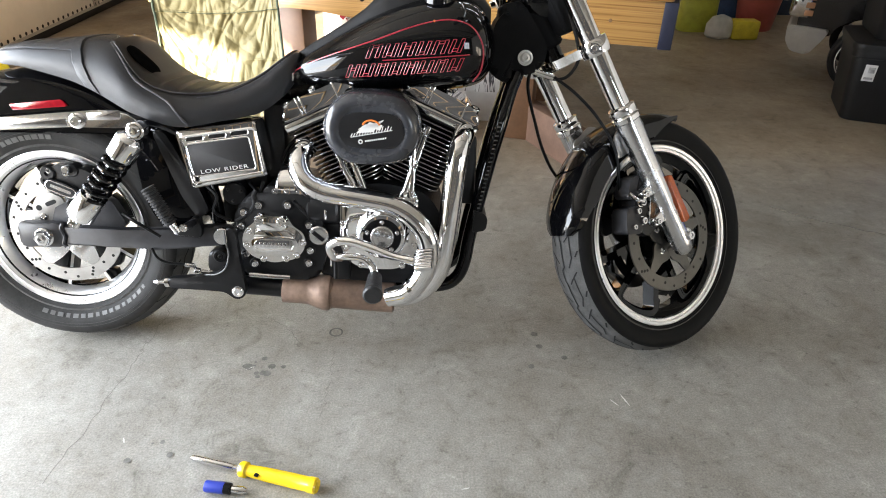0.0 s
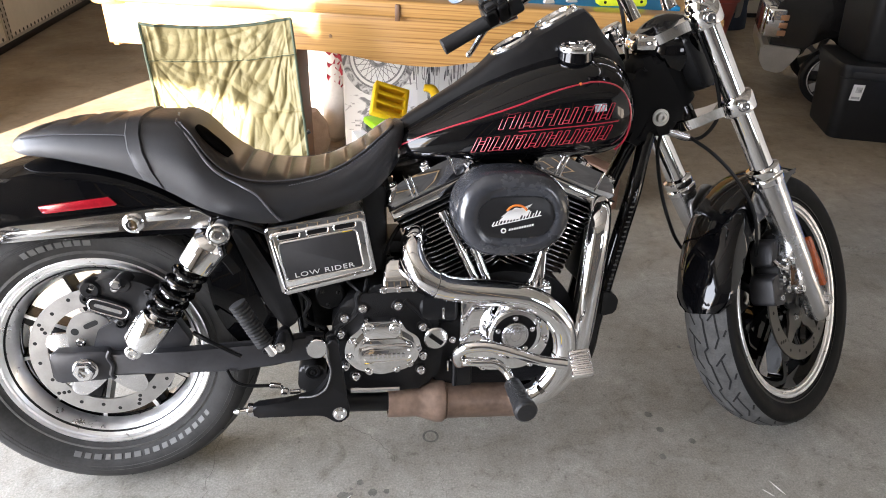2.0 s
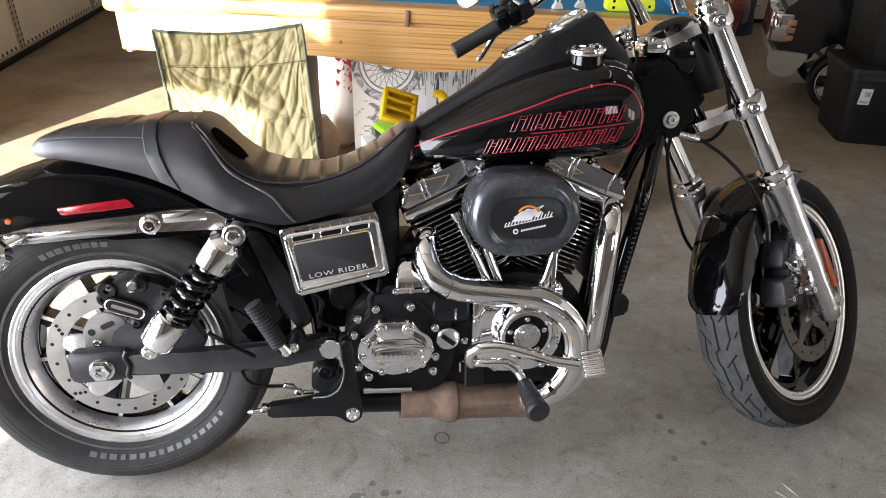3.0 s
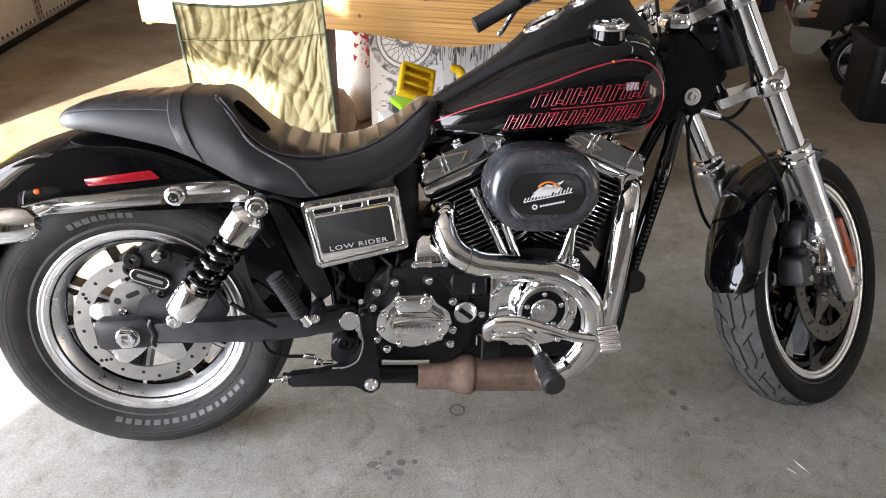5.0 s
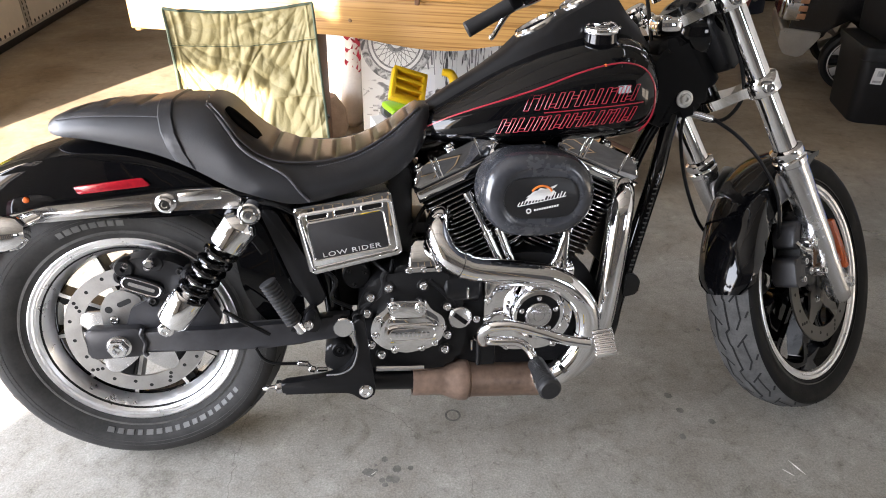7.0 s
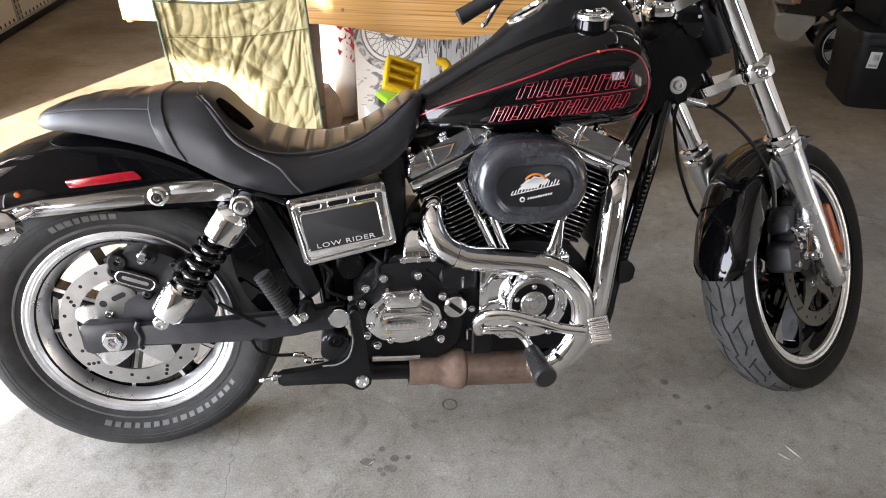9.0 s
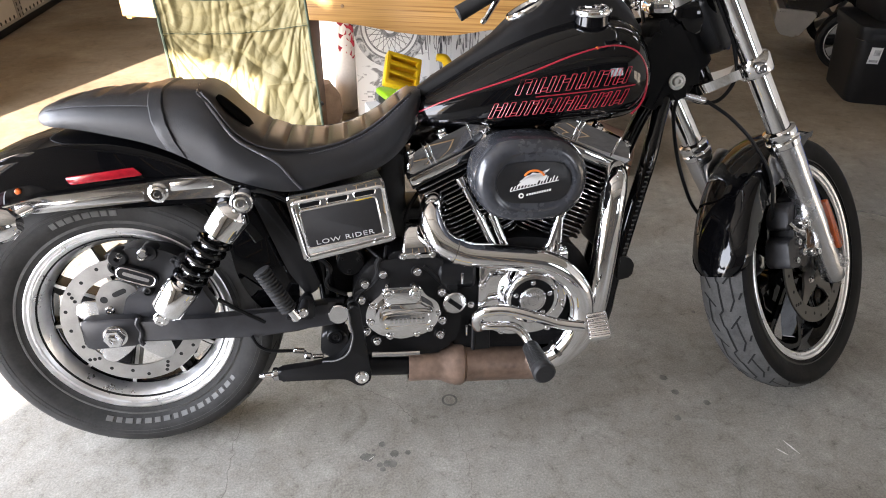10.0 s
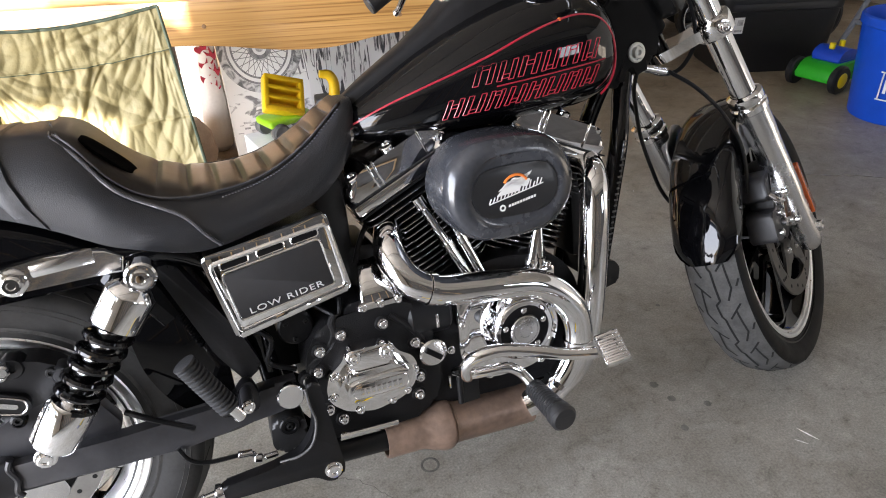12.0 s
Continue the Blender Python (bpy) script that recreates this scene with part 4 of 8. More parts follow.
# strap over the joint of the two cushions
bm = B()
rings = []
for x in (0.146, 0.149, 0.160, 0.171, 0.174):
    lift = 0.0035 if 0.147 < x < 0.173 else 0.0
    ring = []
    for q, (y, z) in enumerate(seat_section(x, False)):
        drop = max(0.0, 0.800 - z)
        xq = x - 0.012 + 3.5 * max(0.0, drop - 0.02) ** 2 + 0.06 * drop
        yq, zq = seat_section(xq, False)[q]
        ring.append(Vector((xq, yq * (1 + lift * 9), zq + lift)))
    rings.append(ring)
add_loft(bm, rings, caps=False, closed=False)
part("strap", bm, LEATHER, seat, "black seat strap")
for s in (-1, 1):
    bm = B()
    add_tube(bm, [(0.219, s * 0.070, 0.803), (0.223, s * 0.094, 0.797), (0.248, s * 0.117, 0.773), (0.275, s * 0.135, 0.735), (0.297, s * 0.142, 0.713), (0.334, s * 0.1455, 0.690), (0.363, s * 0.152, 0.671), (0.386, s * 0.158, 0.641), (0.402, s * 0.156, 0.622)], 0.0030, 8, 6)
    part("piping", bm, PIPING, seat)
    bm = B()
    for k in range(46):
        x = -0.055 + 0.19 * k / 45
        _, zc, w, zl = seat_at(x)
        add_box(bm, (x, s * w * 0.915, zl + 0.735 * (zc - zl)), (0.0028, 0.0016, 0.0016))
    part("stitching", bm, SEAM, seat, "blue grey stitching", smooth=0)
# pleated insert, a little proud of the cushion, with its seams
bm = B()
def half_insert(x):
    """The insert's half width as a share of the cushion's."""
    spots = ((0.218, 0.30), (0.223, 0.64), (0.248, 0.77), (0.275, 0.85), (0.30, 0.87), (0.335, 0.85), (0.374, 0.80), (0.45, 0.72), (0.63, 0.66))
    for (a, p), (b, q) in zip(spots, spots[1:]):
        if x <= b:
            return p + (q - p) * max(0.0, x - a) / (b - a)
    return 0.66


def cushion_top(x, f):
    _, zc, w, zl = seat_at(x)
    half = [(0, 1.0), (0.35, 0.995), (0.62, 0.965), (0.76, 0.90), (0.90, 0.74), (0.985, 0.48)]
    for (a, p), (b, q) in zip(half, half[1:]):
        if f <= b:
            return zl + (zc - zl) * (p + (q - p) * (f - a) / (b - a))
    return zl + 0.48 * (zc - zl)


ix = [0.218 + 0.410 * i / 130 for i in range(131)]
rings = []
for x in ix:
    _, zc, w, zl = seat_at(x)
    k = half_insert(x)
    near = min(abs(x - p) for p in PLEATS)
    g = 0.0060 * math.exp(-(near / 0.0045) ** 2) if x > 0.32 else 0.0
    top = [(f * k * w, cushion_top(x, abs(f) * k) + 0.0045 - g * (1 - abs(f) ** 4)) for f in (-1, -0.9, -0.8, -0.65, -0.5, -0.2, 0, 0.2, 0.5, 0.65, 0.8, 0.9, 1)]
    rings.append([Vector((x, y, z)) for y, z in top] + [Vector((x, y, z - 0.012)) for y, z in top[::-1]])
add_loft(bm, rings)
edges = [[r[0].copy() for r in rings], [r[12].copy() for r in rings]]
insert = part("pleated_insert", bm, INSERT, seat, "black pleated seat insert tinted brown for a reflection", smooth=50)
for line_ in edges:
    bm = B()
    add_tube(bm, line_[::4], 0.0017, 8, 2)
    part("insert_piping", bm, PIPING, insert)
for s in (-1, 1):
    bm = B()
    for k in range(44):
        x = 0.42 + 0.2 * k / 43
        f = half_insert(x) + 0.055
        add_box(bm, (x, s * seat_at(x)[2] * f, cushion_top(x, f) + 0.0006), (0.0026, 0.0016, 0.0016))
    part("stitching", bm, SEAM, seat, smooth=0)
for x in PLEATS:
    if x > 0.3:
        _, zc, w, zl = seat_at(x)
        bm = B()
        add_tube(bm, [Vector((x, f * 0.93 * half_insert(x) * w, cushion_top(x, abs(f) * 0.93 * half_insert(x)) - 0.0018 * (1 - abs(f) ** 4))) for f in (-1, -0.8, -0.6, -0.2, 0.2, 0.6, 0.8, 1)], 0.0011, 6, 3)
        part("seam", bm, SEAM, insert)
# the hollow's shade is a black patch laid on the backrest
bm = B()
sm_ = Matrix.Translation((0.281, -0.072, 0.7600)) @ Matrix.Rotation(radians(8), 4, "Z") @ Matrix.Rotation(radians(47), 4, "Y") @ Matrix.Rotation(radians(10), 4, "X")
add_prism(bm, rounded([(-0.044, -0.016), (-0.020, -0.029), (0.042, -0.027), (0.046, 0.020), (0.020, 0.029), (-0.040, 0.022)], 0.016), -0.004, 0.004, 0.002, sm_ @ Matrix(((1, 0, 0, 0), (0, 0, 1, 0), (0, 1, 0, 0), (0, 0, 0, 1))))
strap_slot = part("strap_slot", bm, SLOT_SHADE, seat, "black patch for the shade in the backrest's slot")

# tank -------------------------------------------------------------------
TANK = [(0.622, 0.722, 0.744, 0.020), (0.632, 0.713, 0.757, 0.045), (0.66, 0.706, 0.776, 0.075), (0.71, 0.702, 0.806, 0.103), (0.78, 0.700, 0.846, 0.130),
        (0.86, 0.700, 0.886, 0.148), (0.94, 0.700, 0.914, 0.157), (1.01, 0.702, 0.925, 0.158), (1.06, 0.708, 0.917, 0.150), (1.095, 0.722, 0.893, 0.130), (1.115, 0.750, 0.855, 0.098), (1.124, 0.780, 0.825, 0.06)]
tk = spline([Vector(t[:3]) for t in TANK], 5)
tw = spline([Vector((t[0], t[3], 0)) for t in TANK], 5)
TANK = [(p.x, p.y, p.z, q.y) for p, q in zip(tk, tw)]


def tank_at(x):
    for a, b in zip(TANK, TANK[1:]):
        if x <= b[0]:
            t = (x - a[0]) / max(1e-6, b[0] - a[0])
            return [p + (q - p) * t for p, q in zip(a, b)]
    return list(TANK[-1])


TP = 2.5


def tank_y(x, z, lift=0.0012):
    _, z0, z1, w = tank_at(x)
    c, h = (z0 + z1) / 2 - 0.006, (z1 - z0) / 2 + 0.006
    u = min(0.995, abs((z - c) / h))
    return -(w * (1 - u ** TP) ** (1 / TP) + lift)


bm = B()
rings = []
for x, z0, z1, w in TANK:
    c, h = (z0 + z1) / 2, (z1 - z0) / 2
    rings.append([Vector((x, y, z)) for y, z in ellipse(0, c, w, h, 48, TP)])
add_loft(bm, rings)
tank = part("fuel_tank", bm, PAINT, bike, "gloss black fuel tank with red pinstripes", smooth=60)
bm = B()
line = spline([(x, 0, z) for x, z in ((0.634, 0.738), (0.68, 0.762), (0.736, 0.784), (0.80, 0.806), (0.858, 0.826), (0.92, 0.849), (0.976, 0.864), (1.02, 0.868), (1.06, 0.856), (1.085, 0.825), (1.092, 0.79), (1.086, 0.755), (1.07, 0.732))], 6)
add_tube(bm, [Vector((p.x, tank_y(p.x, p.z, 0.0002), p.z)) for p in line], 0.0021, 8, 0)
part("pinstripe", bm, RED, tank, "red pinstripe")
bm = B()
add_tube(bm, [Vector((p.x, -tank_y(p.x, p.z, 0.0002), p.z)) for p in line], 0.0021, 8, 0)
part("pinstripe", bm, RED, tank)


def emblem(cx, cz, w, h, slant):
    """One slanted block outline on the tank's side, standing for a letter of the maker's mark."""
    cs = [(-w / 2 - slant * h / 2, -h / 2), (w / 2 - slant * h / 2, -h / 2), (w / 2 + slant * h / 2, h / 2), (-w / 2 + slant * h / 2, h / 2)]
    tilt = 0.085
    pts = []
    for (u0, v0), (u1, v1) in zip(cs, cs[1:] + cs[:1]):
        for k in range(4):
            u, v = u0 + (u1 - u0) * k / 4, v0 + (v1 - v0) * k / 4
            pts.append((cx + u, cz + v + tilt * u))
    bm = B()
    add_tube(bm, [Vector((x, tank_y(x, z, 0.0), z)) for x, z in pts], 0.0008, 6, 0, closed=True)
    part("emblem_block", bm, RED, tank)


for row, (x0, z0, step, n, h) in enumerate(((0.842, 0.797, 0.0375, 6, 0.029), (0.790, 0.751, 0.0340, 8, 0.028))):
    for k in range(n):
        cx, cz, w = x0 + step * k, z0 + 0.086 * step * k, step * (0.86, 0.80, 0.90, 0.74)[(k + row) % 4]
        for side in (-1, 1):
            emblem(cx + side * w * 0.33, cz + side * w * 0.028, w * 0.27, h, 0.42)
        bar_z = (0.36, -0.30, 0.14, -0.38)[(k + 2 * row) % 4] * h
        emblem(cx + 0.42 * bar_z, cz + bar_z, w * 0.42, h * 0.20, 0.42)
bm = B()
add_tube(bm, [Vector((x, tank_y(x, 0.7715 + (x - 0.79) * 0.085, 0), 0.7715 + (x - 0.79) * 0.085)) for x in [0.86 + 0.02 * i for i in range(11)]], 0.0012, 6, 0)
part("emblem_rule", bm, RED, tank)
bm = B()
add_lathe(bm, [(0, 0.003), (0.002, 0.003), (0.004, 0.0015), (0.004, 0)], axis_m((0.978, tank_y(0.978, 0.864, -0.001), 0.864), (0, -1, 0.25)), 8)
part("emblem_flower", bm, ORANGE_INK, tank)
bm = B()
add_lathe(bm, [(0, -0.02), (0.014, -0.018), (0.017, 0), (0.013, 0.012), (0, 0.016)], axis_m((0.632, -0.052, 0.728), (-0.4, -0.8, 0)), 20)
part("tank_tip_cover", bm, CHROME, tank, "chrome cap at the tank's rear tip")
bm = B()
m = axis_m((0.988, -0.084, 0.930), (-0.06, -0.20, 1))
add_lathe(bm, [(0.033, -0.0055), (0.0365, -0.005), (0.0375, -0.003), (0.0375, 0.004), (0.0362, 0.0062), (0.0335, 0.0066), (0.0325, 0.0052), (0.0240, 0.0052), (0.0232, 0.0064), (0.0222, 0.0064), (0.0212, 0.0052), (0.010, 0.0058), (0, 0.0060)], m, 44)
cap = part("fuel_cap", bm, CHROME, tank, "round chrome fuel cap with an embossed top")
bm = B()
add_lathe(bm, [(0.0365, -0.030), (0.0345, -0.012), (0.034, -0.005)], m, 40)
part("filler_neck", bm, PAINT, tank)
bm = B()
for k in range(26):
    a = 2 * math.pi * k / 26
    add_box(bm, (0.0282 * math.cos(a), 0.0282 * math.sin(a), 0.0058), (0.0040, 0.0040, 0.0016), 0.0005, m, 1)
part("rim_beads", bm, CHROME_DULL, cap)
bm = B()
for u, v, w, d in ((-0.010, 0.004, 0.016, 0.006), (0.010, 0.004, 0.016, 0.006), (0, -0.007, 0.026, 0.005), (0, 0.012, 0.010, 0.004), (0, 0, 0.008, 0.010)):
    add_box(bm, (u, v, 0.0062), (w, d, 0.0024), 0.0008, m @ Matrix.Rotation(0.5 * u / 0.01, 4, "Z"), 2)
part("cap_relief", bm, CHROME_DULL, cap)
# console with two gauges
bm = B()
rings = []
for x, zt, w in ((0.628, 0.772, 0.018), (0.68, 0.806, 0.026), (0.76, 0.853, 0.034), (0.81, 0.887, 0.042), (0.84, 0.914, 0.048), (0.89, 0.941, 0.054), (0.94, 0.967, 0.058), (0.985, 0.991, 0.058), (1.012, 1.002, 0.055), (1.032, 0.988, 0.051), (1.056, 0.958, 0.047), (1.083, 0.933, 0.044), (1.112, 0.895, 0.04)):
    zb = tank_at(x)[2] - 0.018
    rings.append([Vector((x, y, z)) for y, z in ((-w * 1.25, zb), (-w * 1.1, zb + 0.6 * (zt - zb)), (-w, zt - 0.006), (-w * 0.8, zt), (0, zt + 0.001), (w * 0.8, zt), (w, zt - 0.006), (w * 1.1, zb + 0.6 * (zt - zb)), (w * 1.25, zb))])
add_loft(bm, rings)
console = part("dash_console", bm, BLACK, bike, "black dash console on the tank", smooth=45)
for x, z in ((0.879, 0.938), (0.972, 0.988)):
    m = axis_m((x, 0, z - 0.008), (-0.52, 0, 1))
    bm = B()
    add_lathe(bm, [(0.047, -0.004), (0.047, 0.008), (0.044, 0.012), (0.039, 0.012), (0.037, 0.008)], m, 40)
    g = part("gauge", bm, CHROME, console, "round chrome rimmed gauge")
    bm = B()
    add_lathe(bm, [(0.038, 0.008), (0.02, 0.0088), (0, 0.009)], m, 32)
    part("gauge_glass", bm, GLASS_DARK, g)

# side box ---------------------------------------------------------------
box_o = rounded([(0.367, 0.606), (0.558, 0.634), (0.579, 0.503), (0.393, 0.466)], 0.008)
bm = B()
add_prism(bm, box_o, -0.150, -0.075, 0.006, seg=3)
side_box = part("battery_box", bm, CHROME, bike, "chrome battery box cover with a black panel")
bm = B()
rim_o = rounded([(0.378, 0.592), (0.556, 0.618), (0.571, 0.511), (0.400, 0.478)], 0.010)
add_tube(bm, [Vector((x, -0.1505, z)) for x, z in rim_o], 0.0035, 8, 0, closed=True)
part("raised_border", bm, CHROME, side_box)
bm = B()
add_prism(bm, rounded([(0.3935, 0.5735), (0.5395, 0.5952), (0.5515, 0.5210), (0.4055, 0.4990)], 0.006), -0.1525, -0.1485, 0.0008)
part("panel", bm, PANEL, side_box, "matt black panel with silver letters")
for x0, x1, z in ((0.3930, 0.4330, 0.5865), (0.4475, 0.4870, 0.5945), (0.5000, 0.5400, 0.6025)):
    slope = (x1 - x0) * 0.148
    bm = B()
    add_prism(bm, rounded([(x0, z - 0.0050), (x0, z + 0.0045), (x1, z + 0.0045 + slope), (x1, z - 0.0050 + slope)], 0.0047), -0.1512, -0.1480, 0.0004)
    slot = part("vent_slot", bm, PLASTIC, side_box, "dark oblong vent slot")
    bm = B()
    add_tube(bm, [Vector((x, -0.1512, zz)) for x, zz in rounded([(x0 - 0.001, z - 0.0060), (x0 - 0.001, z + 0.0055), (x1 + 0.001, z + 0.0055 + slope), (x1 + 0.001, z - 0.0060 + slope)], 0.0055)], 0.0014, 6, 0, closed=True)
    part("slot_rim", bm, CHROME, slot)
bm = B()
add_tube(bm, [Vector((x, -0.1510, z)) for x, z in rounded([(0.3915, 0.5755), (0.5410, 0.5978), (0.5540, 0.5195), (0.4035, 0.4965)], 0.008)], 0.0017, 6, 0, closed=True)
part("panel_rim", bm, CHROME, side_box)
LETTER = mat("silver lettering", (0.74, 0.74, 0.75), 0.35, 0.35)


def letters(text, size, m, material, parent, squash=1.0, depth=0.0006):
    cu = bpy.data.curves.new("lettering", "FONT")
    cu.body, cu.size, cu.extrude, cu.align_x, cu.align_y = text, size, depth, "CENTER", "CENTER"
    cu.space_character = 1.12
    cu.resolution_u = 3
    tmp = bpy.data.objects.new("lettering", cu)
    scene.collection.objects.link(tmp)
    me = bpy.data.meshes.new_from_object(tmp)
    bpy.data.objects.remove(tmp)
    bpy.data.curves.remove(cu)
    me.transform(Matrix.Diagonal((squash, 1, 1, 1)))
    me.transform(m)
    me.materials.append(material)
    ob = new("lettering", me)
    if parent is not None:
        ob.parent = parent
    return ob


FACE_RIGHT = Matrix.Rotation(radians(90), 4, "X")
letters("LOW RIDER", 0.0135, Matrix.Translation((0.4770, -0.1533, 0.5170)) @ Matrix.Rotation(radians(-8.4), 4, "Y") @ FACE_RIGHT, LETTER, side_box, 1.5)

# engine -----------------------------------------------------------------
CRANK = Vector((0.85, 0, 0.33))
bm = B()
add_prism(bm, rounded([(0.70, 0.215), (0.655, 0.30), (0.665, 0.44), (0.76, 0.47), (0.85, 0.485), (0.965, 0.46), (1.005, 0.40), (1.01, 0.29), (0.97, 0.215)], 0.04), -0.125, 0.125, 0.012)
case = part("crankcase", bm, WRINKLE, bike, "black wrinkle finish engine case")
for tilt, back in ((-24.0, True), (24.0, False)):
    M = Matrix.Translation(CRANK) @ Matrix.Rotation(radians(tilt), 4, "Y")

    def fin_shape(hx, hy, r):
        return rounded([(-hx, -hy), (hx, -hy), (hx, hy), (-hx, hy)], r, 4)
    bm = B()
    add_lathe(bm, [(0, 0.10), (0.062, 0.10), (0.062, 0.335), (0, 0.335)], M, 32)
    cyl = part("cylinder", bm, DARK, bike, "black finned engine cylinder with bright fin edges")
    # fins: one black plate and one bright edge, shared by all fins of a size
    made = {}
    for k in range(17):
        z = 0.145 + 0.0112 * k
        head = k >= 12
        key = (head, k in (0, 1))
        hx, hy = (0.098, 0.103) if head else ((0.070, 0.082) if k < 2 else (0.082, 0.094))
        if key not in made:
            b1, b2 = B(), B()
            turn = Matrix.Rotation(radians(-90), 4, "X")
            add_prism(b1, fin_shape(hx, hy, 0.04 if not head else 0.025), -0.0016, 0.0016, 0.0, turn)
            add_prism(b2, fin_shape(hx + 0.0007, hy + 0.0007, 0.04 if not head else 0.025), -0.0009, 0.0009, 0.0, turn)
            made[key] = (b1, b2)
            f = part("fin", b1, BLACK, cyl, m=M @ Matrix.Translation((0, 0, z)))
            e = part("fin_edge", b2, ALU, f)
            made[key] = (f.data, e.data)
        else:
            f = new("fin", made[key][0])
            f.parent, f.matrix_basis = cyl, M @ Matrix.Translation((0, 0, z))
            e = new("fin_edge", made[key][1])
            e.parent = f
    # rocker box, chrome, in two tiers with bolts
    bm = B()
    add_box(bm, (0, 0.0, 0.346), (0.205, 0.196, 0.022), 0.006, M)
    rocker = part("rocker_box", bm, CHROME, bike, "chrome rocker box")
    bm = B()
    sec = rounded([(-0.100, 0.357), (-0.096, 0.382), (-0.06, 0.402), (0.06, 0.402), (0.096, 0.382), (0.100, 0.357)], 0.012)
    add_prism(bm, sec, -0.095, 0.095, 0.006, M, 3)
    part("rocker_cover", bm, CHROME, rocker)
    for z in (0.3335, 0.3575):
        bm = B()
        add_box(bm, (0, 0, z), (0.2065, 0.1975, 0.003), 0.0008, M)
        part("gasket", bm, BLACK, rocker)
    for x in (-0.046, -0.036, 0.052):
        bm = B()
        add_box(bm, (x, 0, 0.383), (0.004, 0.196, 0.046), 0.0015, M)
        part("cover_rib", bm, CHROME, rocker)
    dirn = (M.to_3x3() @ Vector((0, -0.3, 1))).normalized()
    for x in (-0.075, 0.0, 0.075):
        bolt(rocker, M @ Vector((x, -0.080, 0.396 if x == 0 else 0.385)), dirn, 0.0125, 0.017)
    # push rod tubes
    for j, x in enumerate((0.0, 0.034)):
        x = x - 0.006 if back else -x - 0.012
        a, b = M @ Vector((x, -0.108, 0.315)), Vector((0.795 + 0.022 * j, -0.128, 0.445)) if back else Vector((0.905 + 0.02 * j, -0.128, 0.445))
        d = b - a
        bm = B()
        add_lathe(bm, [(0, 0), (0.011, 0), (0.011, 0.02), (0.008, 0.024), (0.008, d.length * 0.5), (0.0115, d.length * 0.5), (0.0115, d.length * 0.56), (0.0095, d.length * 0.57), (0.0095, d.length * 0.9), (0.013, d.length * 0.91), (0.013, d.length), (0, d.length)], axis_m(a, d), 20)
        part("push_rod_tube", bm, CHROME, cyl, "chrome push rod tube")
    bm = B()
    tx = 0.806 if back else 0.915
    add_box(bm, (tx, -0.125, 0.437), (0.062, 0.045, 0.03), 0.006)
    tap = part("tappet_block", bm, CHROME, case, "chrome tappet cover")
    for x in (-0.022, 0.022):
        bolt(tap, (tx + x, -0.139, 0.452), (0, -0.3, 1), 0.006, 0.006)
# intake between the cylinders
bm = B()
add_cyl(bm, (0.85, -0.14, 0.60), (0.85, 0.05, 0.60), 0.035)
add_box(bm, (0.85, -0.05, 0.66), (0.10, 0.12, 0.08), 0.015)
part("intake", bm, PLASTIC, bike, "black intake and throttle body")
bm = B()
add_lathe(bm, [(0.02, 0), (0.025, 0.004), (0.016, 0.02), (0.022, 0.03), (0, 0.033)], axis_m((0.79, -0.11, 0.675), (0, -0.4, 1)), 16)
part("breather_bolt", bm, CHROME, bike)

# air cleaner --------------------------------------------------------------
AC = Matrix.Translation((0.8395, 0, 0.630)) @ Matrix.Rotation(radians(1.0), 4, "Y")


def stadium(hx, hz, n=40):
    """A flat oval with straight long sides."""
    k = hx - hz
    out = []
    for i in range(n):
        a = 2 * math.pi * i / n
        out.append((math.copysign(k, math.cos(a)) * min(1, abs(math.cos(a)) * 3) + hz * math.cos(a), hz * math.sin(a)))
    return out


bm = B()
rings = []
for y, s in ((-0.125, 0.985), (-0.150, 1.0), (-0.190, 1.0), (-0.207, 0.985), (-0.219, 0.94), (-0.226, 0.86), (-0.229, 0.76), (-0.229, 0.70), (-0.2265, 0.665), (-0.2262, 0.60)):
    rings.append([AC @ Vector((x, y, z)) for x, z in stadium(0.113 * s, 0.084 * s)])
add_loft(bm, rings)
air = part("air_cleaner", bm, SMOKE, bike, "smoky grey oval air cleaner cover with a printed badge")
bm = B()
add_prism(bm, stadium(0.073, 0.041), -0.2285, -0.2255, 0.001, AC)
plate = part("badge_plate", bm, mat("badge plate black", (0.01, 0.01, 0.011), 0.35, vary=0.2), air)
bm = B()
for i, (x0, z0, x1, z1) in enumerate(((-0.026, 0.004, 0.022, 0.020), (-0.034, -0.006, 0.012, 0.010), (-0.014, 0.010, 0.026, 0.014))):
    add_prism(bm, rounded([(x0, z0), (x0 + 0.010, z0 + 0.010), (x1, z1), (x1 - 0.006, z1 - 0.012)], 0.003), -0.2292, -0.2282, 0, AC)
part("badge_shape", bm, WHITE_INK, plate, "white wing-like badge shape", smooth=0)
bm = B()
add_tube(bm, [AC @ Vector((0.000 + 0.021 * math.cos(a), -0.2288, 0.006 + 0.018 * math.sin(a))) for a in [radians(25 + 13 * i) for i in range(11)]], 0.0022, 8, 0)
part("badge_arc", bm, ORANGE_INK, plate, "orange badge arc")
bm = B()
rb = random.Random(4)
for k in range(15):
    x, low, top = -0.047 + 0.0063 * k, rb.uniform(-0.001, 0.002), rb.uniform(0.007, 0.013)
    add_prism(bm, [(x, -0.015 - low + 0.0013 * k), (x + 0.0035, -0.015 + top + 0.0013 * k), (x + 0.0056, -0.015 + top + 0.0013 * k), (x + 0.0021, -0.015 - low + 0.0013 * k)], -0.2291, -0.2283, 0, AC)
add_prism(bm, [(-0.046, -0.0165), (-0.046, -0.0150), (0.048, 0.0040), (0.048, 0.0025)], -0.2291, -0.2283, 0, AC)
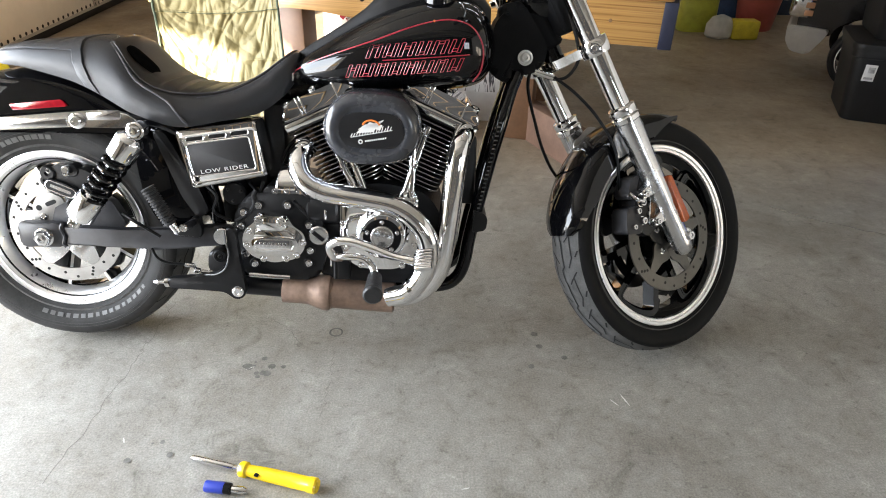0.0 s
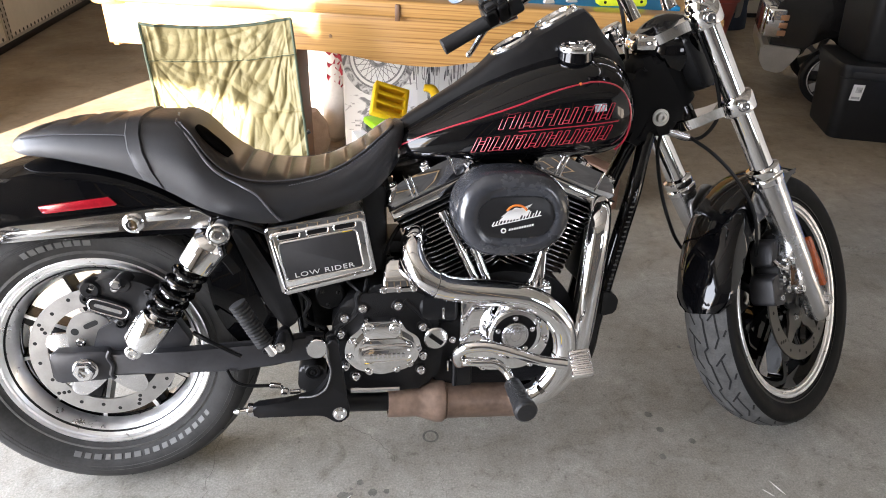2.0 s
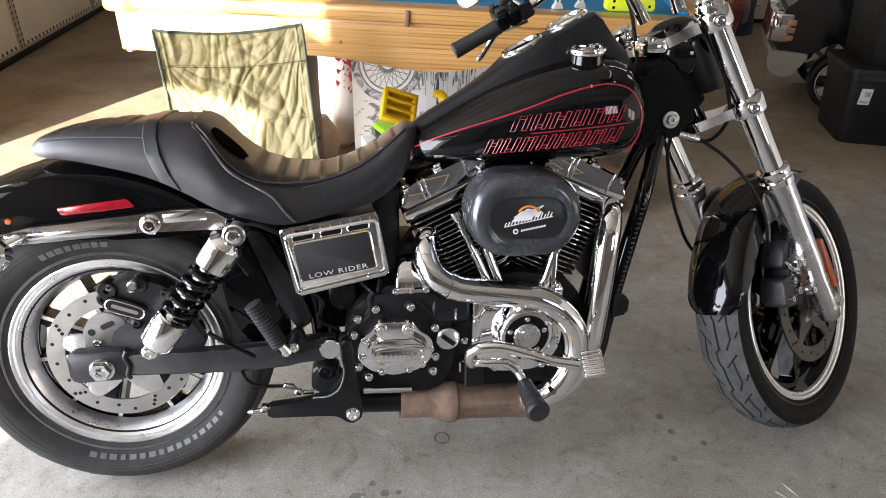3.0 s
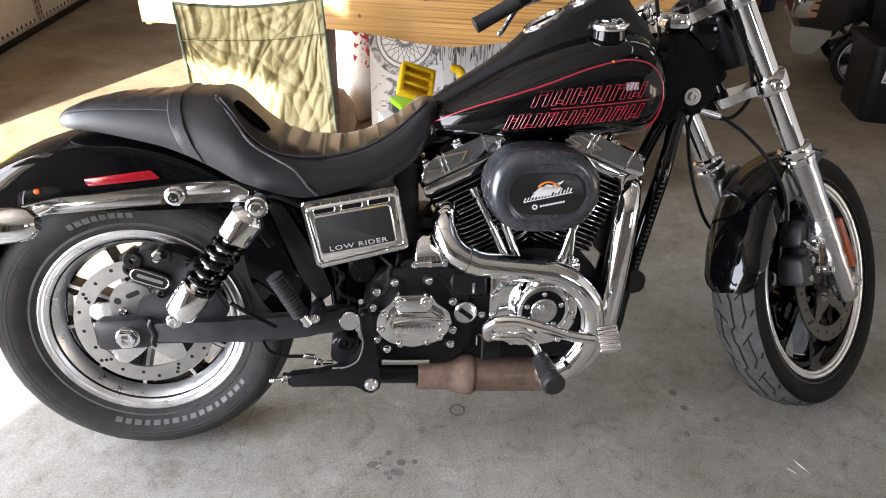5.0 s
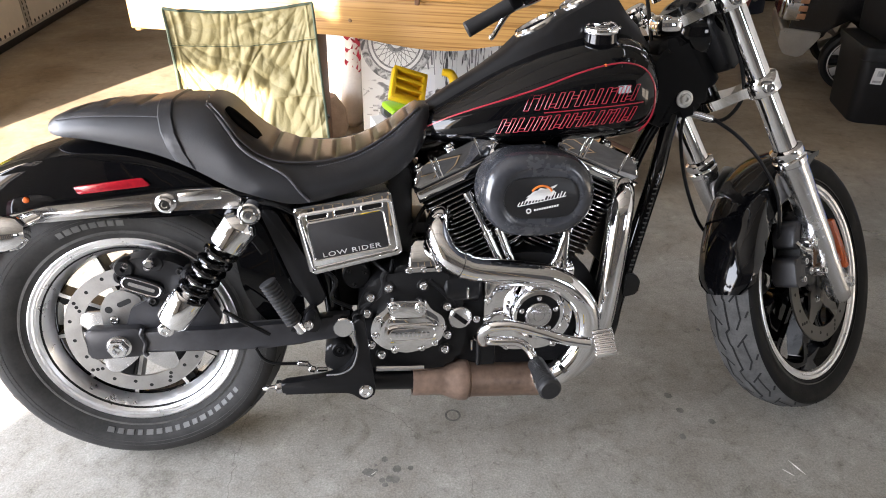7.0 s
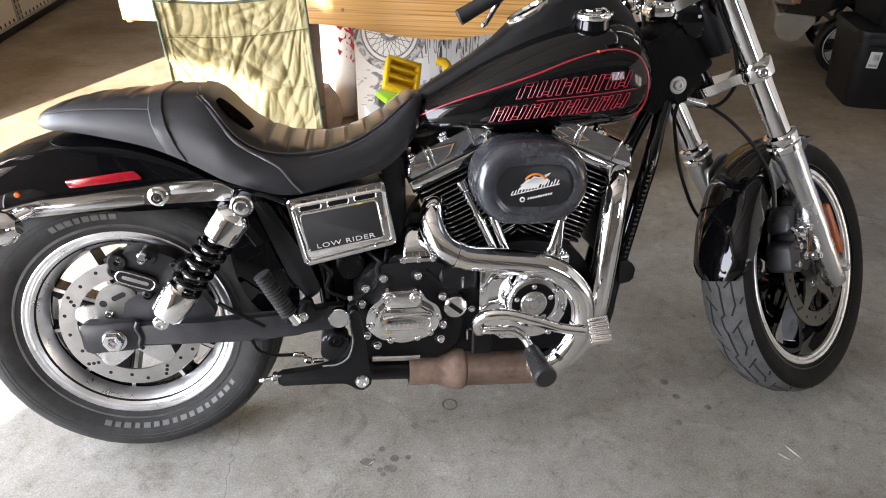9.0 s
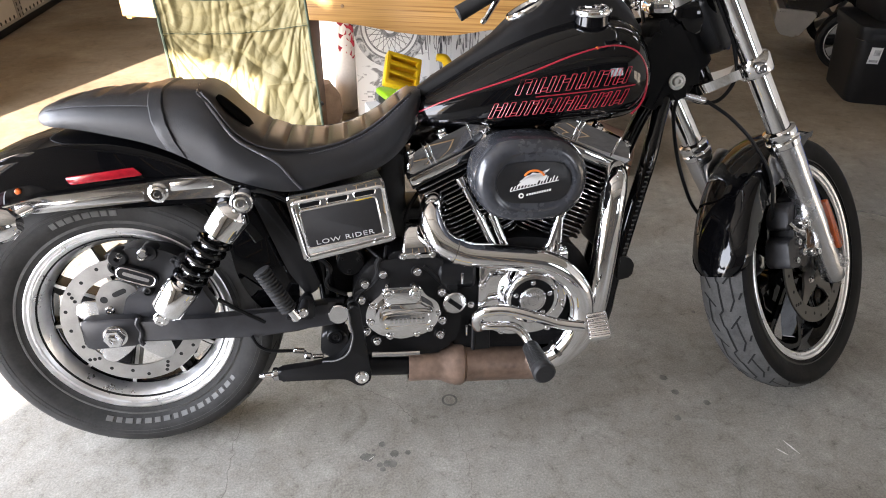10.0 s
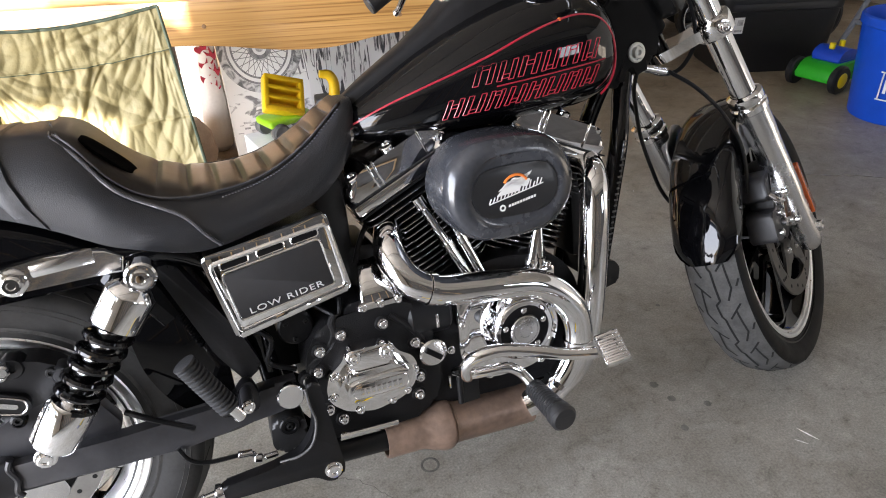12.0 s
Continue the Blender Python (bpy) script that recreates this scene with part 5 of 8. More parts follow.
for k in range(10):
    x = -0.014 + 0.0049 * k
    add_prism(bm, [(x, -0.0255 + 0.0009 * k), (x + 0.0008, -0.0215 + 0.0009 * k), (x + 0.0042, -0.0212 + 0.0009 * k), (x + 0.0034, -0.0252 + 0.0009 * k)], -0.2291, -0.2283, 0, AC)
add_lathe(bm, [(0.0028, 0), (0.0055, 0), (0.0055, 0.0006), (0.0028, 0.0006)], AC @ axis_m((-0.024, -0.2285, -0.025), RIGHT), 8)
part("badge_bars", bm, WHITE_INK, plate, "white printed bars", smooth=0)
bm = B()
for k in range(9):
    x, z = -0.030 + 0.0050 * k, 0.002 + 0.0019 * k
    add_prism(bm, [(x, z), (x + 0.004, z + 0.0035), (x + 0.019, z + 0.009), (x + 0.014, z + 0.003)], -0.2294, -0.2284, 0, AC)
part("feather_bars", bm, WHITE_INK, plate, smooth=0)
# clipped lower edge of the cover
for k in range(6):
    bm = B()
    x = -0.055 + 0.022 * k
    add_box(bm, (0, 0, 0), (0.010, 0.020, 0.010), 0.003, AC @ Matrix.Translation((x, -0.170, -0.0845 + 0.010 * (abs(x) / 0.06) ** 3)))
    part("edge_clip", bm, SMOKE, air)

# cam cover and nose cone ---------------------------------------------------
bm = B()
add_prism(bm, rounded([(0.752, 0.452), (0.80, 0.462), (0.90, 0.455), (0.945, 0.40), (0.945, 0.31), (0.90, 0.262), (0.80, 0.262), (0.748, 0.30)], 0.03), -0.148, -0.120, 0.006, seg=3)
cam_cover = part("cam_cover", bm, CHROME, bike, "polished chrome cam cover")
for x, z in ((0.765, 0.44), (0.757, 0.385), (0.760, 0.32), (0.80, 0.272), (0.905, 0.272), (0.935, 0.33), (0.935, 0.40), (0.87, 0.448)):
    bolt(cam_cover, (x, -0.148, z), RIGHT, 0.0065, 0.006)
bm = B()
add_lathe(bm, [(0.068, 0), (0.066, 0.012), (0.060, 0.022), (0.057, 0.036), (0.054, 0.039), (0.047, 0.0395), (0.046, 0.036)], axis_m((0.858, -0.148, 0.362), RIGHT), 48)
nose = part("nose_cover", bm, CHROME, cam_cover, "round chrome timer cover")
bm = B()
add_lathe(bm, [(0.0475, 0.034), (0.0475, 0.0385), (0.030, 0.0392), (0.029, 0.037)], axis_m((0.858, -0.148, 0.362), RIGHT), 40)
part("black_ring", bm, PLASTIC, nose)
bm = B()
add_lathe(bm, [(0.0285, 0.036), (0.0285, 0.041), (0.027, 0.0425), (0.0245, 0.0425), (0.0238, 0.0410), (0.0225, 0.0410), (0.0218, 0.0426), (0.0125, 0.0430), (0.0118, 0.0418), (0.0106, 0.0418), (0.0100, 0.0432), (0, 0.0434)], axis_m((0.858, -0.148, 0.362), RIGHT), 40)
part("medallion", bm, CHROME_DULL, nose, "knurled silver medallion")
for k in range(5):
    a = radians(90 + 72 * k)
    bolt(nose, (0.858 + 0.0385 * math.cos(a), -0.187, 0.362 + 0.0385 * math.sin(a)), RIGHT, 0.0045, 0.003)

# transmission -----------------------------------------------------------
bm = B()
add_prism(bm, rounded([(0.478, 0.290), (0.485, 0.40), (0.52, 0.452), (0.645, 0.462), (0.70, 0.43), (0.715, 0.30), (0.69, 0.225), (0.50, 0.225)], 0.03), -0.138, 0.12, 0.012)
gear = part("gearbox", bm, WRINKLE, bike, "black gearbox case")
bm = B()
add_prism(bm, rounded([(0.555, 0.44), (0.628, 0.445), (0.62, 0.475), (0.565, 0.47)], 0.01), -0.135, -0.02, 0.005)
part("gearbox_top", bm, BLACK, gear)
for x, z in ((0.548, 0.4235), (0.620, 0.4245), (0.510, 0.4045), (0.5005, 0.369), (0.483, 0.358), (0.671, 0.3735), (0.5075, 0.2945), (0.528, 0.269), (0.666, 0.2715), (0.671, 0.306)):
    bm = B()
    add_lathe(bm, [(0.0150, -0.012), (0.0135, 0.0015), (0.0115, 0.003), (0, 0.003)], axis_m((x, -0.138, z), RIGHT), 20)
    part("case_boss", bm, WRINKLE, gear)
    bolt(gear, (x, -0.1405, z), RIGHT, 0.0072, 0.009, CHROME_DULL)
bolt(gear, (0.735, -0.138, 0.337), RIGHT, 0.006, 0.006, CHROME_DULL)
for pts in (((0.545, 0.462), (0.537, 0.448), (0.538, 0.428), (0.528, 0.409), (0.506, 0.391), (0.490, 0.380)), ((0.634, 0.436), (0.655, 0.415), (0.672, 0.395), (0.686, 0.372))):
    bm = B()
    add_tube(bm, [(x, -0.136, z) for x, z in pts], 0.006, 10, 5)
    part("case_ridge", bm, WRINKLE, gear)
for x, z in ((0.7142, 0.404), (0.7242, 0.279)):
    bm = B()
    add_box(bm, (x, -0.142, z), (0.006, 0.010, 0.026), 0.002)
    part("clip", bm, CHROME, gear)
bm = B()
add_prism(bm, rounded([(0.506, 0.339), (0.514, 0.366), (0.541, 0.387), (0.547, 0.405), (0.624, 0.402), (0.632, 0.380), (0.659, 0.361), (0.665, 0.340), (0.657, 0.309), (0.634, 0.289), (0.581, 0.279), (0.533, 0.293), (0.510, 0.316)], 0.012), -0.160, -0.136, 0.004, seg=3)
side_cover = part("gearbox_cover", bm, CHROME, gear, "chrome gearbox side cover with a stepped dome", smooth=50)
bm = B()
add_prism(bm, rounded([(0.5440, 0.410), (0.6205, 0.407), (0.6225, 0.370), (0.5465, 0.372)], 0.012), -0.178, -0.150, 0.004, seg=3)
part("cover_block", bm, CHROME, side_cover)
bm = B()
add_prism(bm, rounded([(0.524, 0.340), (0.532, 0.358), (0.549, 0.376), (0.623, 0.374), (0.650, 0.354), (0.656, 0.336), (0.643, 0.312), (0.605, 0.300), (0.560, 0.301), (0.532, 0.317)], 0.014), -0.175, -0.150, 0.006, seg=3)
part("cover_step", bm, CHROME, side_cover)
bm = B()
add_prism(bm, rounded([(0.547, 0.371), (0.622, 0.369), (0.642, 0.352), (0.637, 0.349), (0.545, 0.351), (0.538, 0.353)], 0.006), -0.181, -0.170, 0.003, seg=2)
part("cover_ledge", bm, CHROME, side_cover)
bm = B()
add_prism(bm, stadium(0.058, 0.0205), -0.1865, -0.170, 0.004, Matrix.Translation((0.592, 0, 0.3370)) @ Matrix.Rotation(radians(-1.5), 4, "Y"), 3)
oval = part("cover_dome", bm, CHROME, side_cover)
bm = B()
add_tube(bm, [Vector((0.592 + x, -0.1866, 0.337 + z)) for x, z in stadium(0.0475, 0.0130)], 0.0010, 6, 0, closed=True)
part("dome_ring", bm, CHROME_DULL, oval)
for k in range(8):
    bm = B()
    add_box(bm, (0.5595 + 0.0093 * k, -0.1869, 0.3375 - 0.0002 * k), (0.0062, 0.0016, 0.0105), 0.0005)
    part("raised_bar", bm, CHROME_DULL, oval)
for x, z, y in ((0.556, 0.396, -0.177), (0.611, 0.393, -0.177), (0.516, 0.325, -0.159), (0.556, 0.289, -0.159), (0.613, 0.290, -0.159), (0.658, 0.334, -0.159), (0.524, 0.362, -0.159), (0.640, 0.300, -0.159)):
    bm = B()
    k = 1.0 if z > 0.39 else 0.72
    add_lathe(bm, [(0.0125 * k, -0.006), (0.0125 * k, 0.001), (0.0105 * k, 0.003), (0, 0.003)], axis_m((x, y, z), RIGHT), 20)
    part("bolt_boss", bm, CHROME, side_cover)
    bolt(side_cover, (x, y - 0.002, z), RIGHT, 0.0072 * k, 0.006)
bm = B()
add_lathe(bm, [(0.025, 0), (0.025, 0.018), (0.022, 0.021), (0.008, 0.0215), (0, 0.0205)], axis_m((0.6965, -0.138, 0.352), RIGHT), 30)
oil = part("oil_filler_cap", bm, CHROME_DULL, gear, "round silver oil filler cap")
bm = B()
add_box(bm, (0, -0.160, 0), (0.034, 0.004, 0.010), 0.001, Matrix.Translation((0.6965, 0, 0.352)) @ Matrix.Rotation(radians(40), 4, "Y"))
part("cap_slot", bm, PLASTIC, oil)
bm = B()
add_cyl(bm, (0.665, -0.10, 0.41), (0.745, -0.10, 0.41), 0.045, 28, 0.006)
starter = part("starter_motor", bm, BLACK, bike, "black cylindrical starter motor")
bm = B()
add_lathe(bm, [(0, -0.008), (0.012, -0.008), (0.012, 0.002), (0, 0.004)], axis_m((0.742, -0.10, 0.41), (1, 0, 0)), 16)
part("end_cap", bm, CHROME_DULL, starter)
# chrome solenoid cover behind the cylinder
bm = B()
rings = []
for z, x0, x1, y0 in ((0.456, 0.582, 0.662, -0.142), (0.464, 0.582, 0.662, -0.142), (0.466, 0.589, 0.655, -0.138), (0.484, 0.591, 0.652, -0.135), (0.500, 0.595, 0.648, -0.124), (0.514, 0.600, 0.643, -0.106), (0.522, 0.606, 0.636, -0.088)):
    rings.append([Vector((x, y, z)) for x, y in rounded([(x0, y0), (x1, y0), (x1, -0.065), (x0, -0.065)], 0.010, 4)])
add_loft(bm, rings)
sol = part("solenoid_cover", bm, CHROME, bike, "small chrome solenoid cover", smooth=50)
for x in (0.592, 0.622, 0.652):
    bolt(sol, (x, -0.139, 0.461), RIGHT, 0.0065, 0.007)
bm = B()
add_cyl(bm, (0.483, -0.115, 0.4445), (0.483, -0.02, 0.4445), 0.030, 28, 0.004)
horn = part("evap_valve", bm, PLASTIC, bike, "black round canister under the side box")
for a in (0.4, 2.5, 4.5):
    bolt(horn, (0.483 + 0.019 * math.cos(a), -0.115, 0.4445 + 0.019 * math.sin(a)), RIGHT, 0.004, 0.004, DARK)
bm = B()
add_lathe(bm, [(0, 0), (0.022, 0), (0.022, 0.012), (0.020, 0.0145), (0, 0.0145)], axis_m((0.4505, -0.130, 0.3400), RIGHT), 30)
part("pivot_cap", bm, CHROME_DULL, bike, "plain silver swing arm pivot cap")

# exhaust ----------------------------------------------------------------
bm = B()
add_tube(bm, [(0.668, -0.085, 0.565), (0.652, -0.135, 0.540), (0.668, -0.163, 0.500), (0.71, -0.170, 0.473), (0.765, -0.172, 0.462), (0.83, -0.172, 0.452), (0.885, -0.172, 0.440), (0.93, -0.172, 0.412), (0.965, -0.172, 0.365), (0.974, -0.171, 0.31), (0.957, -0.168, 0.252), (0.918, -0.160, 0.203), (0.87, -0.145, 0.182)], 0.0265, 28, 8)
pipe1 = part("rear_exhaust_pipe", bm, CHROME, bike, "curved chrome exhaust heat shield")
for x, z, d in ((0.70, 0.478, (0.9, 0, -0.35)), (0.972, 0.30, (-0.05, 0, -1)), (0.93, 0.216, (-0.7, 0, -0.7))):
    bm = B()
    add_lathe(bm, [(0.0268, -0.005), (0.0285, -0.005), (0.0285, 0.005), (0.0268, 0.005)], axis_m((x, -0.171 if z > 0.25 else -0.162, z), d), 28)
    part("clamp", bm, CHROME, pipe1)
bm = B()
add_tube(bm, [(1.06, -0.04, 0.60), (1.058, -0.085, 0.605), (1.045, -0.125, 0.585), (1.037, -0.140, 0.54), (1.029, -0.146, 0.47), (1.022, -0.148, 0.40), (1.012, -0.148, 0.32), (0.995, -0.146, 0.255), (0.958, -0.138, 0.203), (0.91, -0.130, 0.178), (0.86, -0.124, 0.172)], 0.0265, 28, 8)
part("front_exhaust_pipe", bm, CHROME, bike, "curved chrome exhaust heat shield")
bm = B()
add_lathe(bm, [(0, 0), (0.036, 0), (0.041, 0.004), (0.041, 0.164), (0.0425, 0.167), (0.0475, 0.170), (0.0492, 0.175), (0.0485, 0.188), (0.044, 0.203), (0.0375, 0.220), (0.0358, 0.232), (0.0362, 0.288), (0.035, 0.292), (0.031, 0.292), (0.029, 0.25), (0, 0.25)], axis_m((0.885, -0.123, 0.172), (-1, -0.0, 0.068)), 40)
part("collector", bm, RUST, bike, "brown heat stained exhaust collector")
bm = B()
add_cyl(bm, (0.615, -0.12, 0.192), (0.455, -0.115, 0.200), 0.025, bevel=0.004)
part("tail_pipe", bm, BLACK, bike)
bm = B()
add_lathe(bm, [(0.0408, 0.1610), (0.0426, 0.1625), (0.0432, 0.1645), (0.0420, 0.1660), (0.0408, 0.1660)], axis_m((0.885, -0.123, 0.172), (-1, -0.0, 0.068)), 40)
part("weld_seam", bm, RUST, bike)
bm = B()
add_tube(bm, [(0.618, -0.148, 0.235), (0.57, -0.149, 0.238), (0.515, -0.150, 0.2423)], 0.0065, 10)
part("brake_rod", bm, CHROME_DULL, bike, "thin steel brake rod")

# foot controls ------------------------------------------------------------
bm = B()
add_prism(bm, rounded([(0.474, 0.378), (0.4945, 0.376), (0.5005, 0.3136), (0.508, 0.237), (0.5115, 0.207), (0.503, 0.187), (0.4815, 0.186), (0.4583, 0.2055), (0.425, 0.2085), (0.314, 0.2145), (0.314, 0.2400), (0.394, 0.2455), (0.444, 0.256), (0.468, 0.283), (0.4765, 0.315)], 0.012), -0.182, -0.160, 0.005, seg=3)
bracket = part("peg_bracket", bm, BLACK, bike, "black cast exhaust and footpeg bracket")
bolt(bracket, (0.4905, -0.182, 0.2075), RIGHT, 0.012, 0.008)
bm = B()
add_lathe(bm, [(0.013, 0), (0.0145, 0.004), (0.0145, 0.01), (0.006, 0.014), (0.005, 0.028), (0.007, 0.03), (0.004, 0.04), (0, 0.04)], axis_m((0.318, -0.171, 0.2275), (-1, 0, -0.05)), 16)
part("threaded_stud", bm, CHROME_DULL, bracket)
bm = B()
add_prism(bm, rounded([(0.406, 0.255), (0.411, 0.297), (0.442, 0.304), (0.463, 0.293), (0.469, 0.266), (0.446, 0.234), (0.414, 0.238)], 0.012), -0.136, -0.085, 0.007, seg=3)
mc = part("rear_master_cylinder", bm, mat("grey cast metal", (0.022, 0.022, 0.023), 0.42, 0.2, vary=0.3, bump=0.2), bike, "dark grey rear brake master cylinder")
bm = B()
add_lathe(bm, [(0.017, 0), (0.017, 0.003), (0.015, 0.005), (0.010, 0.005), (0.0085, 0.003), (0, 0.003)], axis_m((0.4395, -0.135, 0.285), RIGHT), 24)
cap_ = part("reservoir_cap", bm, PLASTIC, mc)
bolt(cap_, (0.4395, -0.138, 0.285), RIGHT, 0.005, 0.003, DARK)
bm = B()
add_tube(bm, [(0.352, -0.14, 0.262), (0.303, -0.14, 0.2667), (0.279, -0.14, 0.281), (0.267, -0.135, 0.303)], 0.0038, 8)
part("brake_hose", bm, PLASTIC, bike, "thin black brake hose")
bm = B()
add_cyl(bm, (0.350, -0.14, 0.2625), (0.372, -0.14, 0.259), 0.0065, 12, 0.001)
add_cyl(bm, (0.372, -0.14, 0.247), (0.386, -0.14, 0.2435), 0.0085, 12, 0.002)
add_cyl(bm, (0.388, -0.14, 0.243), (0.410, -0.135, 0.239), 0.0060, 12, 0.001)
add_tube(bm, [(0.366, -0.14, 0.260), (0.374, -0.14, 0.254), (0.378, -0.14, 0.246)], 0.005, 8)
part("banjo_fitting", bm, CHROME_DULL, bike, "silver brake line fitting")
bm = B()
add_tube(bm, [(0.4715, -0.184, 0.372), (0.4735, -0.186, 0.340), (0.478, -0.186, 0.3126), (0.472, -0.186, 0.285), (0.4613, -0.186, 0.2666), (0.44, -0.184, 0.255), (0.4106, -0.175, 0.2491)], 0.0022, 8)
part("brake_line", bm, mat("grey braided line", (0.10, 0.10, 0.10), 0.5, 0.4, vary=0.3, scale=200), bike, "thin braided brake line")
# passenger peg folded up
bm = B()
a, b = Vector((0.316, -0.222, 0.487)), Vector((0.361, -0.222, 0.398))
d = (b - a)
prof = [(0, 0), (0.014, 0)]
for k in range(14):
    t0 = d.length * k / 14
    prof += [(0.0168, t0 + 0.0008), (0.0168, t0 + 0.0038), (0.0135, t0 + 0.0044), (0.0135, t0 + 0.0062)]
prof += [(0.012, d.length), (0, d.length)]
add_lathe(bm, prof, axis_m(a, d), 24)
peg = part("passenger_peg", bm, GRIP, bike, "folded ribbed rubber passenger peg")
bm = B()
add_cyl(bm, (0.358, -0.222, 0.405), (0.374, -0.217, 0.374), 0.0085, 20, 0.003)
add_cyl(bm, (0.369, -0.221, 0.377), (0.372, -0.13, 0.372), 0.007, 14, 0.002)
part("peg_mount", bm, CHROME, peg)
bolt(peg, (0.385, -0.212, 0.386), RIGHT, 0.008, 0.008)
bm = B()
add_cyl(bm, (0.385, -0.212, 0.386), (0.385, -0.13, 0.376), 0.009, 16, 0.002)
part("peg_pivot", bm, ARM_BLACK, peg)
bm = B()
add_prism(bm, rounded([(0.340, 0.342), (0.358, 0.364), (0.384, 0.392), (0.397, 0.392), (0.405, 0.362), (0.400, 0.338)], 0.006), -0.150, -0.128, 0.003)
part("peg_support", bm, BLACK, bike)
# brake pedal
bm = B()
add_tube(bm, [(0.752, -0.175, 0.300), (0.738, -0.195, 0.312), (0.732, -0.212, 0.342), (0.750, -0.225, 0.362), (0.79, -0.235, 0.367), (0.84, -0.25, 0.357), (0.89, -0.265, 0.343), (0.94, -0.28, 0.338)], [0.010, 0.0105, 0.011, 0.0115, 0.0115, 0.011, 0.0105, 0.011], 14, 6)
pedal = part("brake_pedal", bm, CHROME, bike, "chrome brake pedal arm")
bm = B()
pm = Matrix.Translation((0.964, -0.292, 0.345)) @ Matrix.Rotation(radians(-18), 4, "Y") @ Matrix.Rotation(radians(28), 4, "X") @ Matrix.Rotation(radians(-14), 4, "Z")
add_box(bm, (0, 0, 0), (0.042, 0.058, 0.016), 0.004, pm)
pad = part("pedal_pad", bm, CHROME, pedal, "ribbed chrome pedal pad")
for k in range(6):
    bm = B()
    add_box(bm, (0, -0.023 + 0.0092 * k, 0.009), (0.040, 0.005, 0.004), 0.0012, pm)
    part("pad_rib", bm, CHROME_DULL, pad)
bm = B()
add_tube(bm, [(0.735, -0.150, 0.300), (0.745, -0.19, 0.312), (0.775, -0.205, 0.317), (0.81, -0.208, 0.314), (0.832, -0.212, 0.298), (0.842, -0.225, 0.282)], 0.0095, 14, 6)
front_peg = part("rider_peg", bm, CHROME, bike, "rider footpeg on a chrome arm")
bm = B()
prof = [(0, 0), (0.010, 0), (0.013, 0.004)]
for k in range(12):
    prof += [(0.0175 + 0.0003 * k, 0.008 + 0.0062 * k), (0.0175 + 0.0003 * k, 0.0124 + 0.0062 * k), (0.0168 + 0.0003 * k, 0.0126 + 0.0062 * k)]
prof += [(0.0225, 0.084), (0.0232, 0.094), (0.0232, 0.100), (0.019, 0.104), (0, 0.104)]
add_lathe(bm, prof, axis_m((0.843, -0.228, 0.276), (0.03, -1, -0.06)), 24)
part("peg_rubber", bm, mat("dark rubber", (0.012, 0.012, 0.013), 0.5, bump=0.3, bscale=200), front_peg, "black rubber footpeg")
bm = B()
add_box(bm, (0.755, -0.150, 0.262), (0.036, 0.022, 0.052), 0.004)
add_cyl(bm, (0.738, -0.158, 0.312), (0.736, -0.158, 0.238), 0.0055, 12, 0.001)
part("control_mount", bm, BLACK, bike)

FP_NECK = (STEER @ (AX * 0.585 + FW * -OFFSET), STEER @ (AX * 0.735 + FW * -OFFSET))

# frame ------------------------------------------------------------------
for s in (-1, 1):
    bm = B()
    add_tube(bm, [(1.190, s * 0.020, 0.755), (1.168, s * 0.040, 0.70), (1.148, s * 0.060, 0.627), (1.128, s * 0.066, 0.55), (1.110, s * 0.068, 0.471), (1.093, s * 0.070, 0.396), (1.077, s * 0.070, 0.318), (1.068, s * 0.072, 0.26), (1.050, s * 0.073, 0.215), (1.01, s * 0.075, 0.19), (0.90, s * 0.08, 0.185), (0.70, s * 0.085, 0.19), (0.50, s * 0.09, 0.22), (0.44, s * 0.09, 0.30), (0.42, s * 0.09, 0.45), (0.36, s * 0.09, 0.60)], 0.0175, 16, 5)
    part("frame_tube", bm, PAINT, bike, "black steel frame tube")
    bm = B()
    add_tube(bm, [(0.42, s * 0.09, 0.55), (0.33, s * 0.11, 0.615), (0.24, s * 0.11, 0.63)], 0.017, 14, 5)
    part("seat_rail", bm, PAINT, bike)
bm = B()
for k in range(22):
    z = 0.40 + 0.011 * k
    x = 1.096 + (z - 0.40) * 0.205
    add_box(bm, (x, -0.0872, z), (0.009 - 0.003 * (k % 3 == 1), 0.0008, 0.0035), 0, Matrix.Identity(4))
part("label_bars", bm, mat("grey printed bars", (0.07, 0.07, 0.07), 0.6), bike, "grey printed warning bars on the frame", smooth=0)
bm = B()
add_tube(bm, [(1.23, 0, 0.83), (1.05, 0, 0.80), (0.80, 0, 0.73), (0.60, 0, 0.69), (0.40, 0, 0.60), (0.36, 0, 0.40)], 0.03, 14, 5)
part("backbone", bm, PAINT, bike)
bm = B()
add_prism(bm, rounded([(1.13, 0.90), (1.185, 0.915), (1.255, 0.81), (1.245, 0.755), (1.185, 0.735), (1.14, 0.80)], 0.02), -0.044, 0.044, 0.018, seg=4)
add_cyl(bm, FP_NECK[0], FP_NECK[1], 0.038, 28, 0.006)
neck = part("neck_casting", bm, MATT, bike, "black steering neck")
bm = B()
add_lathe(bm, [(0, 0), (0.0185, 0), (0.0185, 0.003), (0.0170, 0.004), (0.0135, 0.004), (0.0125, 0.0015), (0.0105, 0.0015), (0.0100, 0.009), (0.0085, 0.010), (0.005, 0.010), (0.0042, 0.005), (0, 0.005)], axis_m((1.200, -0.045, 0.783), RIGHT), 28)
part("neck_bolt", bm, mat("zinc plated bolt", (0.62, 0.62, 0.60), 0.5, 0.6, vary=0.1), neck, "silver bolt and washer")
bm = B()
